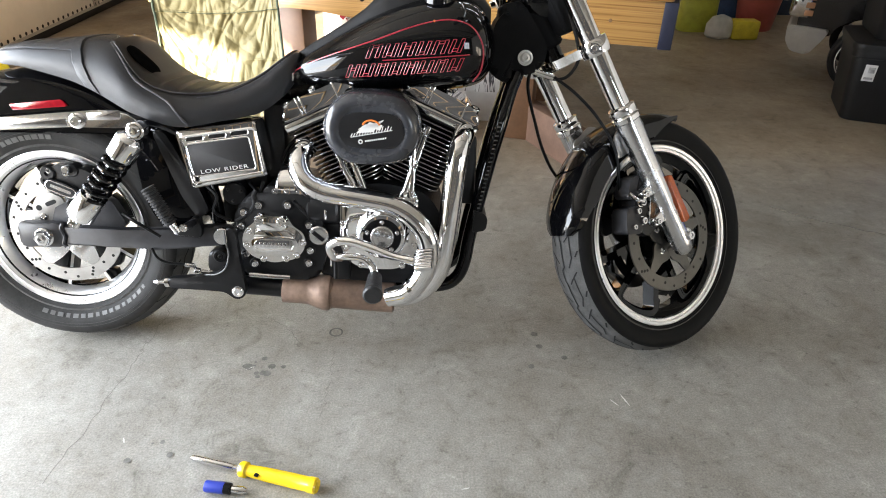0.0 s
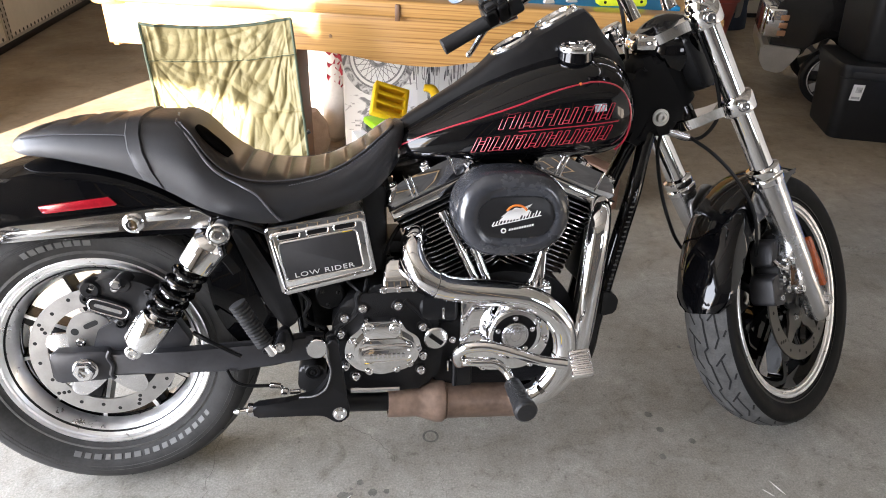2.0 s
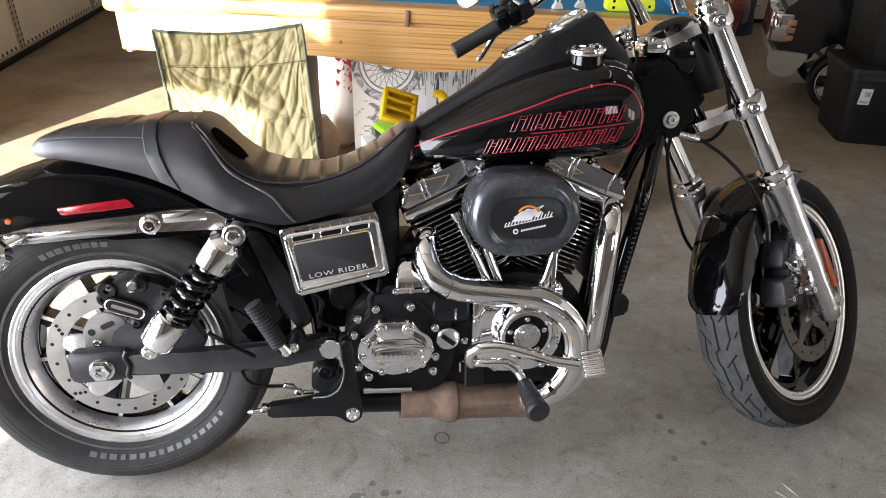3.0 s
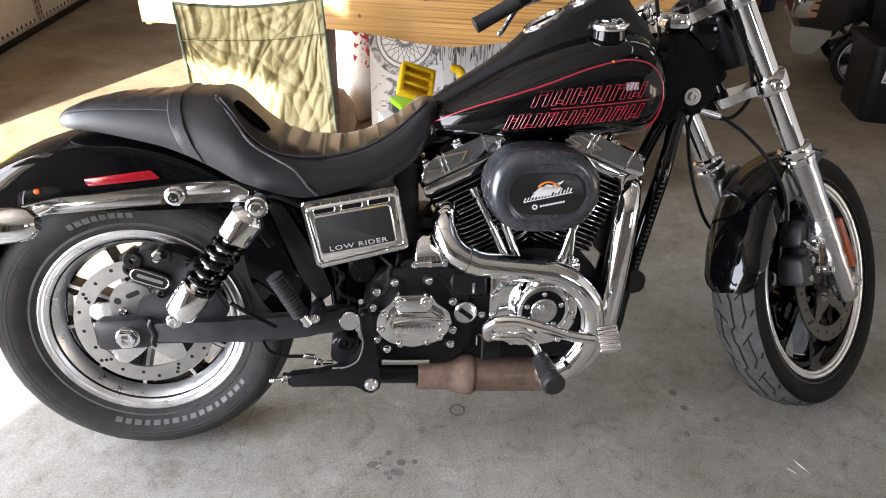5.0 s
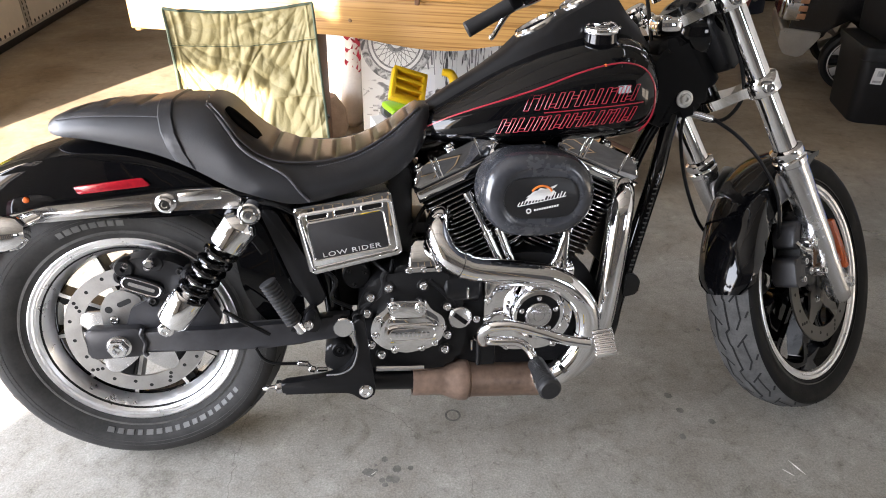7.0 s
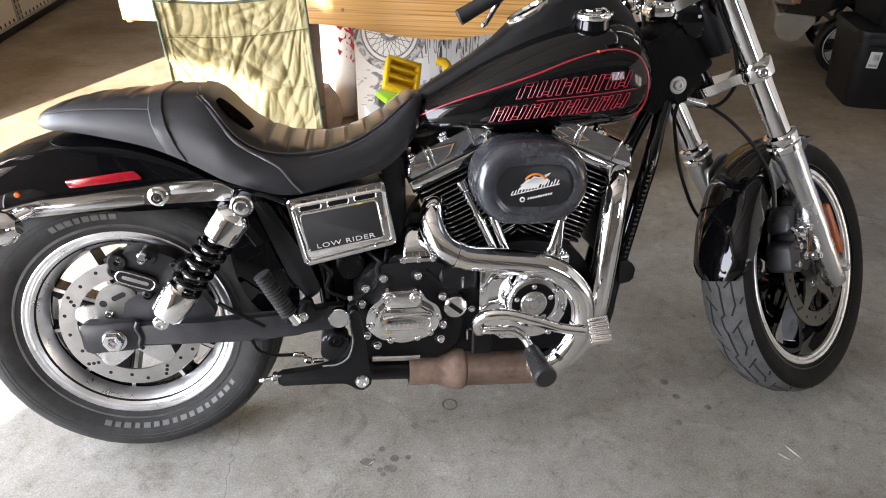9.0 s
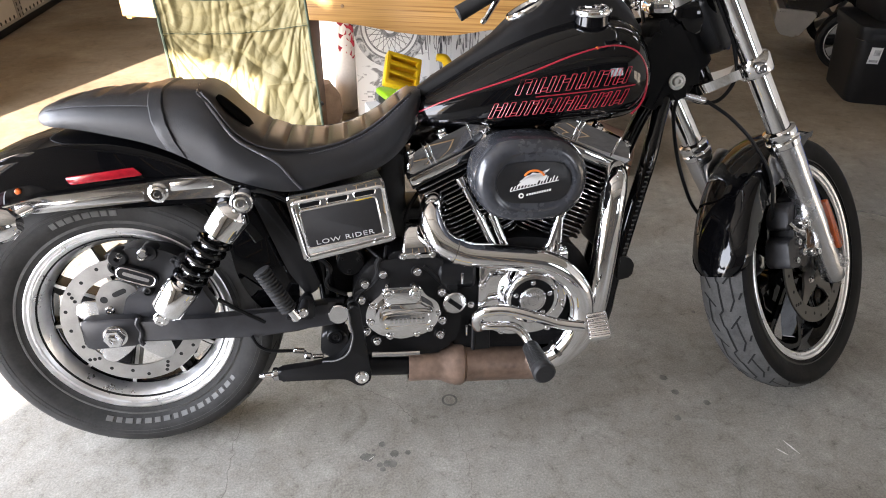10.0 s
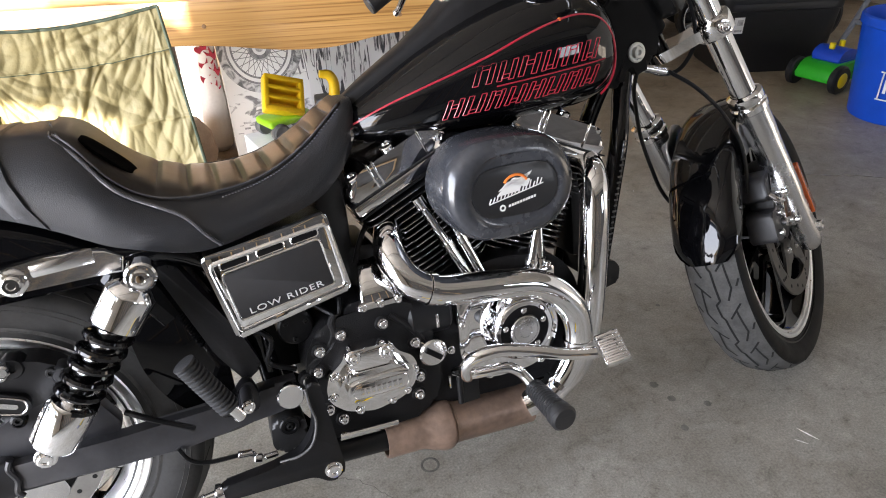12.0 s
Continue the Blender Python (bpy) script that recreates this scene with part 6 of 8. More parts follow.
add_lathe(bm, [(0, 0), (0.008, 0), (0.008, 0.006), (0, 0.007)], axis_m((1.142, -0.04, 0.872), RIGHT), 14)
part("ignition_screw", bm, CHROME_DULL, neck)
bm = B()
add_prism(bm, rounded([(1.11, 0.745), (1.12, 0.86), (1.155, 0.90), (1.176, 0.81), (1.165, 0.715)], 0.02), -0.055, 0.055, 0.022, seg=4)
part("wiring_cover", bm, MATT, neck)
bm = B()
add_prism(bm, rounded([(1.085, 0.406), (1.113, 0.398), (1.123, 0.382), (1.119, 0.352), (1.085, 0.345)], 0.006), -0.092, 0.06, 0.004)
add_box(bm, (1.065, 0.0, 0.50), (0.05, 0.11, 0.18), 0.012)
part("regulator", bm, DARK, bike, "dark finned regulator on the frame")
# dark inner mudguard and battery tray under the seat
bm = B()
add_prism(bm, rounded([(0.255, 0.60), (0.235, 0.52), (0.245, 0.42), (0.27, 0.36), (0.33, 0.30), (0.37, 0.33), (0.37, 0.60)], 0.03), -0.085, 0.085, 0.012)
part("inner_mudguard", bm, PAINT, bike, "gloss black inner mudguard")
bm = B()
add_box(bm, (0.46, 0.0, 0.53), (0.20, 0.15, 0.16), 0.012)
add_box(bm, (0.582, 0.0, 0.568), (0.052, 0.13, 0.19), 0.010)
add_box(bm, (0.592, 0.0, 0.638), (0.050, 0.10, 0.060), 0.008)
add_box(bm, (0.615, 0.0, 0.507), (0.060, 0.13, 0.069), 0.010)
add_prism(bm, rounded([(0.440, 0.352), (0.437, 0.44), (0.487, 0.44), (0.487, 0.352)], 0.006), -0.06, -0.04, 0.003)
part("battery_tray", bm, DARK, bike)
bm = B()
add_prism(bm, rounded([(0.30, 0.60), (0.33, 0.60), (0.40, 0.46), (0.42, 0.40), (0.39, 0.38), (0.355, 0.44)], 0.01), -0.125, -0.09, 0.006)
part("side_plate", bm, BLACK, bike)
for s0, pts in enumerate(([(0.40, -0.10, 0.47), (0.44, -0.12, 0.44), (0.43, -0.12, 0.40), (0.47, -0.12, 0.375)], [(0.52, -0.10, 0.47), (0.55, -0.13, 0.455), (0.56, -0.12, 0.48)], [(0.66, -0.05, 0.60), (0.62, -0.08, 0.56), (0.60, -0.09, 0.52)], [(0.30, -0.15, 0.34), (0.25, -0.16, 0.38), (0.215, -0.15, 0.40)])):
    bm = B()
    add_tube(bm, pts, 0.0045, 8)
    part("cable", bm, PLASTIC, bike)
# rear caliper
bm = B()
add_prism(bm, rounded([(0.018, 0.500), (0.06, 0.512), (0.12, 0.500), (0.155, 0.478), (0.15, 0.445), (0.10, 0.43), (0.06, 0.425), (0.02, 0.46)], 0.012), -0.118, -0.070, 0.006, seg=3)
caliper = part("rear_caliper", bm, BLACK, bike, "black rear brake caliper")
bm = B()
add_prism(bm, [(0.060 + x * math.cos(0.4) + z * math.sin(0.4), 0.452 - x * math.sin(0.4) + z * math.cos(0.4)) for x, z in stadium(0.042, 0.017)], -0.128, -0.116, 0.003, seg=3)
badge = part("badge_boss", bm, BLACK, caliper)
for x, z, r, y0 in ((0.030, 0.490, 0.020, -0.124), (0.150, 0.470, 0.017, -0.126), (0.020, 0.470, 0.015, -0.120), (0.090, 0.497, 0.018, -0.121)):
    bm = B()
    add_lathe(bm, [(r, 0), (r, 0.020), (r - 0.004, 0.026), (0.006, 0.026), (0.005, 0.022), (0, 0.022)], axis_m((x, y0 + 0.026, z), RIGHT), 20)
    part("piston_lobe", bm, BLACK, caliper)
bm = B()
add_lathe(bm, [(0.010, 0), (0.010, 0.010), (0.007, 0.013), (0, 0.013)], axis_m((0.082, -0.124, 0.502), RIGHT), 12)
part("brake_fitting", bm, CHROME_DULL, caliper, "silver brake line fitting")
bm = B()
add_lathe(bm, [(0.011, 0), (0.011, 0.016), (0.008, 0.018), (0.006, 0.010), (0, 0.010)], axis_m((0.075, -0.105, 0.416), RIGHT), 16)
part("slide_pin", bm, PLASTIC, caliper)
bm = B()
add_tube(bm, [(0.060 + x * math.cos(0.4) + z * math.sin(0.4), -0.1285, 0.452 - x * math.sin(0.4) + z * math.cos(0.4)) for x, z in stadium(0.037, 0.0125)], 0.0016, 6, 0, closed=True)
add_prism(bm, [(0.060 + x * math.cos(0.4) + z * math.sin(0.4), 0.452 - x * math.sin(0.4) + z * math.cos(0.4)) for x, z in stadium(0.026, 0.004)], -0.1292, -0.127, 0)
part("badge", bm, ALU, badge, "silver oval badge outline")
for x, z in ((0.035, 0.497), (0.075, 0.490), (0.135, 0.478), (0.075, 0.418)):
    bolt(caliper, (x, -0.116, z), RIGHT, 0.0075, 0.008, CHROME_DULL if x < 0.1 and z > 0.45 else DARK)
bm = B()
add_prism(bm, rounded([(0.008, 0.350), (0.027, 0.400), (0.10, 0.434), (0.17, 0.42), (0.20, 0.36), (0.19, 0.345)], 0.006), -0.110, -0.080, 0.004)
part("caliper_bracket", bm, ARM_BLACK, bike)
bm = B()
add_prism(bm, rounded([(-0.037, 0.345), (-0.037, 0.400), (-0.019, 0.428), (0.012, 0.436), (0.045, 0.42), (0.05, 0.36), (0.02, 0.345)], 0.010), -0.099, -0.091, 0.0015)
anchor = part("anchor_plate", bm, STEEL, bike, "dull steel caliper anchor plate")
# dark pieces laid on for the shade in the plate's hole and slot
bm = B()
add_lathe(bm, [(0.0075, 0), (0.0075, 0.0004), (0, 0.0004)], axis_m((-0.0205, -0.0991, 0.394), RIGHT), 20)
part("drill_hole_shade", bm, GROOVE_SHADE, anchor, smooth=0)
bm = B()
add_prism(bm, [(0.0115 + x * 0.924 - z * 0.383, 0.4075 + x * 0.383 + z * 0.924) for x, z in stadium(0.015, 0.0055)], -0.0995, -0.0985, 0)
part("slot", bm, GROOVE_SHADE, anchor, smooth=0)
bolt(anchor, (-0.013, -0.099, 0.3705), RIGHT, 0.008, 0.007, CHROME_DULL)
# side stand on the far side
bm = B()
add_tube(bm, [(0.80, 0.10, 0.19), (0.78, 0.22, 0.10), (0.77, 0.315, 0.068)], 0.012, 10)
add_box(bm, (0.77, 0.32, 0.066), (0.06, 0.05, 0.010), 0.003)
part("side_stand", bm, BLACK, bike, "black side stand")

# front end, in the steered frame ----------------------------------------------
def FP(a, o, y):
    """A point a along the fork, o ahead of the axle line, y to the left."""
    return STEER @ (AX * a + FW * o + Vector((0, y, 0)))


FO = -0.0123
axd = STEER.to_3x3() @ AX
fwd = STEER.to_3x3() @ FW
lat = STEER.to_3x3() @ Vector((0, 1, 0))
for s in (-1, 1):
    base = FP(0, FO, s * 0.107)
    bm = B()
    add_lathe(bm, [(0, -0.045), (0.016, -0.045), (0.024, -0.036), (0.0275, -0.01), (0.0275, 0.10), (0.030, 0.13), (0.0305, 0.26), (0.0325, 0.30), (0.0325, 0.36), (0, 0.36)], axis_m(base, axd), 32)
    slider = part("fork_slider", bm, ALU, bike, "polished aluminium fork slider")
    bm = B()
    add_lathe(bm, [(0.0325, 0.345), (0.0355, 0.348), (0.0362, 0.360), (0.0335, 0.364), (0.0335, 0.368), (0.0355, 0.372), (0.0345, 0.384), (0.026, 0.388)], axis_m(base, axd), 32)
    part("dust_cover", bm, CHROME, slider, "chrome dust cover")
    bm = B()
    add_lathe(bm, [(0, 0.36), (0.0245, 0.36), (0.0245, 0.79), (0.02, 0.795), (0, 0.796)], axis_m(base, axd), 32)
    part("fork_tube", bm, CHROME, bike, "chrome fork tube")
    bm = B()
    add_cyl(bm, FP(0, 0, s * 0.075), FP(0, 0, s * 0.128), 0.021, bevel=0.003)
    part("axle_boss", bm, ALU, slider)
    bolt(slider, FP(0, 0, s * 0.128), lat * s, 0.013, 0.014, CHROME_DULL, hexa=True)
    # caliper and its lugs behind the slider
    for a in (0.085, 0.165):
        bm = B()
        add_prism(bm, rounded([(-0.02, -0.014), (-0.02, 0.014), (-0.065, 0.010), (-0.065, -0.010)], 0.006), -0.012, 0.012, 0.003, STEER @ Matrix.Translation(AX * a + FW * FO + Vector((0, s * 0.107, 0))) @ Matrix.Rotation(-RAKE, 4, "Y"))
        part("caliper_lug", bm, ALU, slider)
        bolt(slider, FP(a, FO - 0.055, s * 0.121), lat * s, 0.008, 0.008)
    bm = B()
    add_prism(bm, rounded([(-0.075, 0.10), (-0.055, 0.165), (-0.085, 0.185), (-0.13, 0.165), (-0.155, 0.09), (-0.14, 0.02), (-0.11, 0.0), (-0.075, 0.03)], 0.012), s * 0.050, s * 0.098, 0.006, STEER, 3)
    cal = part("front_caliper", bm, BLACK, bike, "black front brake caliper with a silver badge")
    bm = B()
    add_prism(bm, rounded([(-0.095, 0.03), (-0.080, 0.09), (-0.087, 0.135), (-0.104, 0.13), (-0.108, 0.085), (-0.114, 0.035)], 0.008), s * 0.098, s * 0.104, 0.002, STEER)
    part("badge", bm, ALU, cal)
    bm = B()
    add_prism(bm, rounded([(-0.098, 0.045), (-0.086, 0.09), (-0.091, 0.125), (-0.101, 0.122), (-0.103, 0.085), (-0.109, 0.045)], 0.006), s * 0.1035, s * 0.1055, 0.0006, STEER)
    part("badge_panel", bm, mat("bronze badge panel", (0.20, 0.11, 0.06), 0.4, 0.6, vary=0.2), cal)
    bm = B()
    add_prism(bm, rounded([(-0.185, 0.012), (-0.185, 0.075), (-0.140, 0.085), (-0.130, 0.012)], 0.010), s * 0.045, s * 0.100, 0.005, STEER, 3)
    add_prism(bm, rounded([(-0.175, 0.10), (-0.165, 0.150), (-0.125, 0.165), (-0.120, 0.10)], 0.012), s * 0.045, s * 0.096, 0.006, STEER, 3)
    part("piston_housing", bm, ARM_BLACK, cal)
    for x, z, r in ((-0.135, 0.092, 0.010), (-0.150, 0.070, 0.008), (-0.132, 0.045, 0.0095), (-0.165, 0.030, 0.007)):
        bolt(cal, STEER @ Vector((x, s * 0.099, z)), lat * s, r, 0.012, CHROME_DULL)
    bm = B()
    add_tube(bm, [STEER @ Vector(p) for p in ((-0.135, s * 0.112, 0.092), (-0.148, s * 0.115, 0.094), (-0.165, s * 0.112, 0.100), (-0.172, s * 0.10, 0.115))], 0.005, 10, 5)
    part("banjo_fitting", bm, CHROME, cal, "chrome brake line fitting")
    # front fender bracket
    bm = B()
    add_prism(bm, rounded([(-0.19, 0.20), (-0.12, 0.235), (-0.09, 0.30), (-0.14, 0.31), (-0.20, 0.26)], 0.015), s * 0.074, s * 0.080, 0.002, STEER)
    part("fender_bracket", bm, ALU_CAST, bike)
# amber reflectors on the sliders' front
for s in (-1, 1):
    bm = B()
    add_prism(bm, rounded([(0.012, 0.045), (0.020, 0.175), (0.034, 0.175), (0.034, 0.045)], 0.004), s * 0.126, s * 0.138, 0.002, STEER @ Matrix.Translation(FW * FO + AX * -0.005) @ Matrix.Rotation(-RAKE, 4, "Y"))
    part("fork_reflector", bm, AMBER, bike, "amber fork reflector")
# front fender
bm = B()
rings = []
for i in range(33):
    a = radians(82 + 95 * i / 32)
    R = 0.331 + 0.004 * math.sin(math.pi * i / 32)
    low = R - 0.060 - 0.012 * math.sin(math.pi * i / 32)
    low = max(low, R - 0.012 - 0.010 * i, R - 0.024 - 0.0065 * (32 - i))
    tip = max(0.0, (i - 27) / 5)
    w = 0.068 * (1 - 0.42 * tip ** 4)
    out = [(-w, low), (-w, (low + R) / 2), (-w * 0.97, R - 0.020), (-w * 0.82, R - 0.008), (-w * 0.5, R - 0.001), (0, R + 0.001)]
    out = out + [(-y, r) for y, r in out[-2::-1]]
    inn = [(y * 0.955, r - 0.003) for y, r in out[::-1]]
    rings.append([STEER @ Vector((r * math.cos(a), y, r * math.sin(a))) for y, r in out + inn])
add_loft(bm, rings)
part("front_fender", bm, PAINT, bike, "gloss black front fender")
# triple clamps
for a, name in ((0.545, "lower_clamp"), (0.745, "upper_clamp")):
    bm = B()
    mm = STEER @ Matrix.Translation(AX * a) @ Matrix.Rotation(-RAKE, 4, "Y") @ Matrix.Rotation(radians(90), 4, "X")
    shape = rounded([(-0.080, -0.030), (-0.045, -0.085), (-0.034, -0.134), (0.008, -0.134), (0.012, -0.095), (-0.022, -0.045), (-0.022, 0.045), (0.012, 0.095), (0.008, 0.134), (-0.034, 0.134), (-0.045, 0.085), (-0.080, 0.030)], 0.018)
    mz = STEER @ Matrix.Translation(AX * a) @ Matrix.Rotation(-RAKE, 4, "Y")
    va = [bm.verts.new(mz @ Vector((x, y, -0.011))) for x, y in shape]
    vb = [bm.verts.new(mz @ Vector((x, y, 0.011))) for x, y in shape]
    bm.faces.new(va), bm.faces.new(vb[::-1])
    for j in range(len(shape)):
        k = (j + 1) % len(shape)
        bm.faces.new((va[j], vb[j], vb[k], va[k]))
    bmesh.ops.bevel(bm, geom=[e for f in bm.faces if len(f.verts) > 4 for e in f.edges], offset=0.009, segments=4, affect="EDGES")
    for s in (-1, 1):
        add_lathe(bm, [(0.025, -0.020), (0.034, -0.019), (0.036, -0.015), (0.036, 0.015), (0.034, 0.019), (0.025, 0.020)], axis_m(FP(a, FO, s * 0.107), axd), 30)
    clamp = part(name, bm, CHROME, bike, "chrome fork clamp")
    for s in (-1, 1):
        bolt(clamp, FP(a, FO - 0.025, s * 0.132), (lat * s - fwd * 0.9).normalized(), 0.010, 0.010)
        if a > 0.6:
            bm = B()
            add_lathe(bm, [(0.03, 0), (0.03, 0.012), (0.026, 0.02), (0.012, 0.024), (0, 0.024)], axis_m(FP(a + 0.018, FO, s * 0.107), axd), 28)
            part("fork_cap", bm, CHROME, clamp)
bm = B()
add_cyl(bm, FP(0.53, -OFFSET, 0), FP(0.77, -OFFSET, 0), 0.026)
part("steering_stem", bm, PAINT, bike)
# headlamp
hl = FP(0.690, 0.015, 0)
hd = (STEER.to_3x3() @ Vector((1, 0, -0.03))).normalized()
bm = B()
add_lathe(bm, [(0, -0.10), (0.03, -0.097), (0.055, -0.08), (0.07, -0.05), (0.075, -0.01), (0.076, 0.035), (0.07, 0.04), (0, 0.04)], axis_m(hl, hd), 40)
lamp = part("headlamp", bm, PAINT, bike, "round black headlamp with a chrome ring")
bm = B()
add_lathe(bm, [(0.077, 0.03), (0.081, 0.036), (0.081, 0.052), (0.076, 0.06), (0.07, 0.058)], axis_m(hl, hd), 40)
part("lamp_ring", bm, CHROME, lamp)
bm = B()
add_lathe(bm, [(0.071, 0.05), (0.05, 0.060), (0, 0.065)], axis_m(hl, hd), 32)
part("lamp_lens", bm, GLASS_DARK, lamp)
bm = B()
add_prism(bm, rounded([(-0.045, 0.60), (0.03, 0.60), (0.02, 0.73), (-0.045, 0.73)], 0.02), -0.07, 0.07, 0.01, STEER @ Matrix.Rotation(-RAKE, 4, "Y"))
part("headlamp_bracket", bm, BLACK, bike)
# handlebar
S3 = BAR
for s in (-1, 1):
    bm = B()
    add_tube(bm, [S3 @ Vector(p) for p in ((-0.41, s * 0.045, 0.665), (-0.43, s * 0.046, 0.70), (-0.47, s * 0.048, 0.755), (-0.485, s * 0.050, 0.775))], [0.015, 0.012, 0.012, 0.014], 18, 4)
    riser = part("riser", bm, CHROME, bike, "chrome handlebar riser")
    bm = B()
    add_lathe(bm, [(0.0155, -0.02), (0.024, -0.02), (0.024, 0.02), (0.0155, 0.02)], axis_m(S3 @ Vector((-0.49, s * 0.05, 0.782)), lat), 24)
    part("bar_clamp", bm, CHROME, riser)
    for k in (-0.012, 0.012):
        bolt(riser, S3 @ Vector((-0.50 + k, s * 0.05, 0.803)), axd, 0.007, 0.007)
bar = [(-0.694, 0.359, 0.669), (-0.600, 0.290, 0.718), (-0.560, 0.250, 0.745), (-0.520, 0.205, 0.775), (-0.497, 0.13, 0.786), (-0.490, 0.06, 0.782)]
bm = B()
add_tube(bm, [S3 @ Vector(p) for p in bar + [(x, -y, z) for x, y, z in bar[::-1]]], 0.0125, 16, 6)
handlebar = part("handlebar", bm, CHROME, bike, "bent chrome handlebar")
LEVER = [(-0.542, 0.275, 0.727), (-0.558, 0.296, 0.721), (-0.57, 0.322, 0.718), (-0.583, 0.342, 0.71), (-0.594, 0.364, 0.685), (-0.604, 0.379, 0.664), (-0.61, 0.384, 0.657), (-0.612, 0.387, 0.652)]
for s in (-1, 1):
    g0, g1 = S3 @ Vector((-0.700, s * 0.3635, 0.666)), S3 @ Vector((-0.612, s * 0.299, 0.712))
    gd = g1 - g0
    bm = B()
    add_lathe(bm, [(0, 0), (0.0175, 0.0), (0.0192, 0.003), (0.0185, 0.008), (0.0172, 0.06), (0.0178, gd.length), (0, gd.length)], axis_m(g0, gd), 28)
    part("grip", bm, GRIP, handlebar, "black rubber hand grip")
    bm = B()
    rider = S3.to_3x3() @ Vector((-0.75, s * -0.45, 0.5))
    zax = gd.normalized()
    xax = (rider - zax * rider.dot(zax)).normalized()
    yax = zax.cross(xax)
    if yax.z < 0:
        yax = -yax
    mm = Matrix.Translation(S3 @ Vector((-0.590, s * 0.283, 0.725)) + Vector((-0.012, 0, 0.010))) @ Matrix((xax, yax, zax)).transposed().to_4x4()
    add_box(bm, (0.002, -0.004, -0.014), (0.044, 0.050, 0.030), 0.007, mm, 3)
    add_box(bm, (0.0, 0.003, 0.016), (0.048, 0.062, 0.029), 0.008, mm, 3)
    add_box(bm, (-0.008, 0.026, 0.006), (0.028, 0.014, 0.040), 0.005, mm, 2)
    sw = part("switch_housing", bm, PLASTIC, handlebar, "black switch housing")
    for y, z, hy, hz, out in ((0.012, -0.018, 0.015, 0.012, 0.026), (0.015, 0.012, 0.017, 0.014, 0.027), (-0.014, -0.010, 0.016, 0.022, 0.027), (-0.012, 0.018, 0.012, 0.010, 0.026)):
        bm = B()
        add_box(bm, (out - 0.003, y, z), (0.006, hy + 0.003, hz + 0.003), 0.002, mm, 2)
        surround = part("switch_surround", bm, BLACK, sw)
        bm = B()
        add_box(bm, (out + 0.002, y, z), (0.008, hy - 0.001, hz - 0.001), 0.0025, mm @ Matrix.Rotation(0.10, 4, "Z"), 2)
        part("switch", bm, GRIP, surround)
    bolt(sw, mm @ Vector((0.012, 0.033, 0.016)), mm.to_3x3() @ Vector((0.3, 1, 0)), 0.004, 0.003, CHROME_DULL)
    bm = B()
    lever = [S3 @ Vector((x, s * y, z)) for x, y, z in LEVER]
    add_tube(bm, lever, [0.009, 0.0095, 0.0095, 0.0085, 0.0070, 0.0062, 0.0078, 0.004], 12, 5)
    part("lever", bm, CHROME, handlebar, "chrome lever")
    bm = B()
    add_box(bm, (0, 0, 0), (0.042, 0.036, 0.036), 0.008, axis_m(S3 @ Vector((-0.562, s * 0.258, 0.740)), gd))
    perch = part("lever_perch", bm, PLASTIC, handlebar)
    bolt(perch, lever[1] + yax * 0.009, yax, 0.007, 0.004, CHROME_DULL)
    # mirror
    bm = B()
    add_tube(bm, [S3 @ Vector((-0.572, s * 0.262, 0.752)), S3 @ Vector((-0.585, s * 0.30, 0.785)), S3 @ Vector((-0.610, s * 0.33, 0.805))], 0.0055, 10, 5)
    stem = part("mirror", bm, CHROME, handlebar, "chrome mirror on a thin stem")
    mc_ = S3 @ Vector((-0.632, s * 0.345, 0.820))
    to_rider = (S3.to_3x3() @ Vector((-0.86, s * -0.42, 0.02))).normalized()
    mm = axis_m(mc_, to_rider) @ Matrix.Rotation(radians(-35 * s), 4, "Z")
    bm = B()
    rings = []
    for z, k in ((-0.022, 0.35), (-0.018, 0.7), (-0.008, 0.95), (0.0, 1.0), (0.004, 0.98), (0.004, 0.92)):
        rings.append([mm @ Vector((x * k, y * k, z)) for x, y in ellipse(0, 0, 0.034, 0.060, 28, 2.3)])
    add_loft(bm, rings)
    part("mirror_shell", bm, CHROME, stem)
    bm = B()
    bm.faces.new([bm.verts.new(mm @ Vector((x * 0.9, y * 0.9, 0.0046))) for x, y in ellipse(0, 0, 0.034, 0.060, 28, 2.3)])
    part("mirror_glass", bm, mat("mirror glass", (0.8, 0.8, 0.82), 0.02, 1.0), stem)
# front turn signal on the right bar
bm = B()
add_cyl(bm, (1.195, -0.235, 1.135), (1.213, -0.25, 1.10), 0.008, 12)
fs = part("turn_signal", bm, CHROME, bike, "chrome bullet turn signal")
bm = B()
sm = axis_m((1.215, -0.252, 1.10), fwd)
add_lathe(bm, [(0, -0.045), (0.015, -0.043), (0.030, -0.03), (0.037, -0.008), (0.037, 0.026), (0.034, 0.030), (0, 0.031)], sm, 28)
part("lamp_shell", bm, CHROME, fs)
bm = B()
add_lathe(bm, [(0.034, 0.029), (0.031, 0.040), (0.016, 0.047), (0, 0.048)], sm, 28)
part("lens", bm, AMBER, fs)
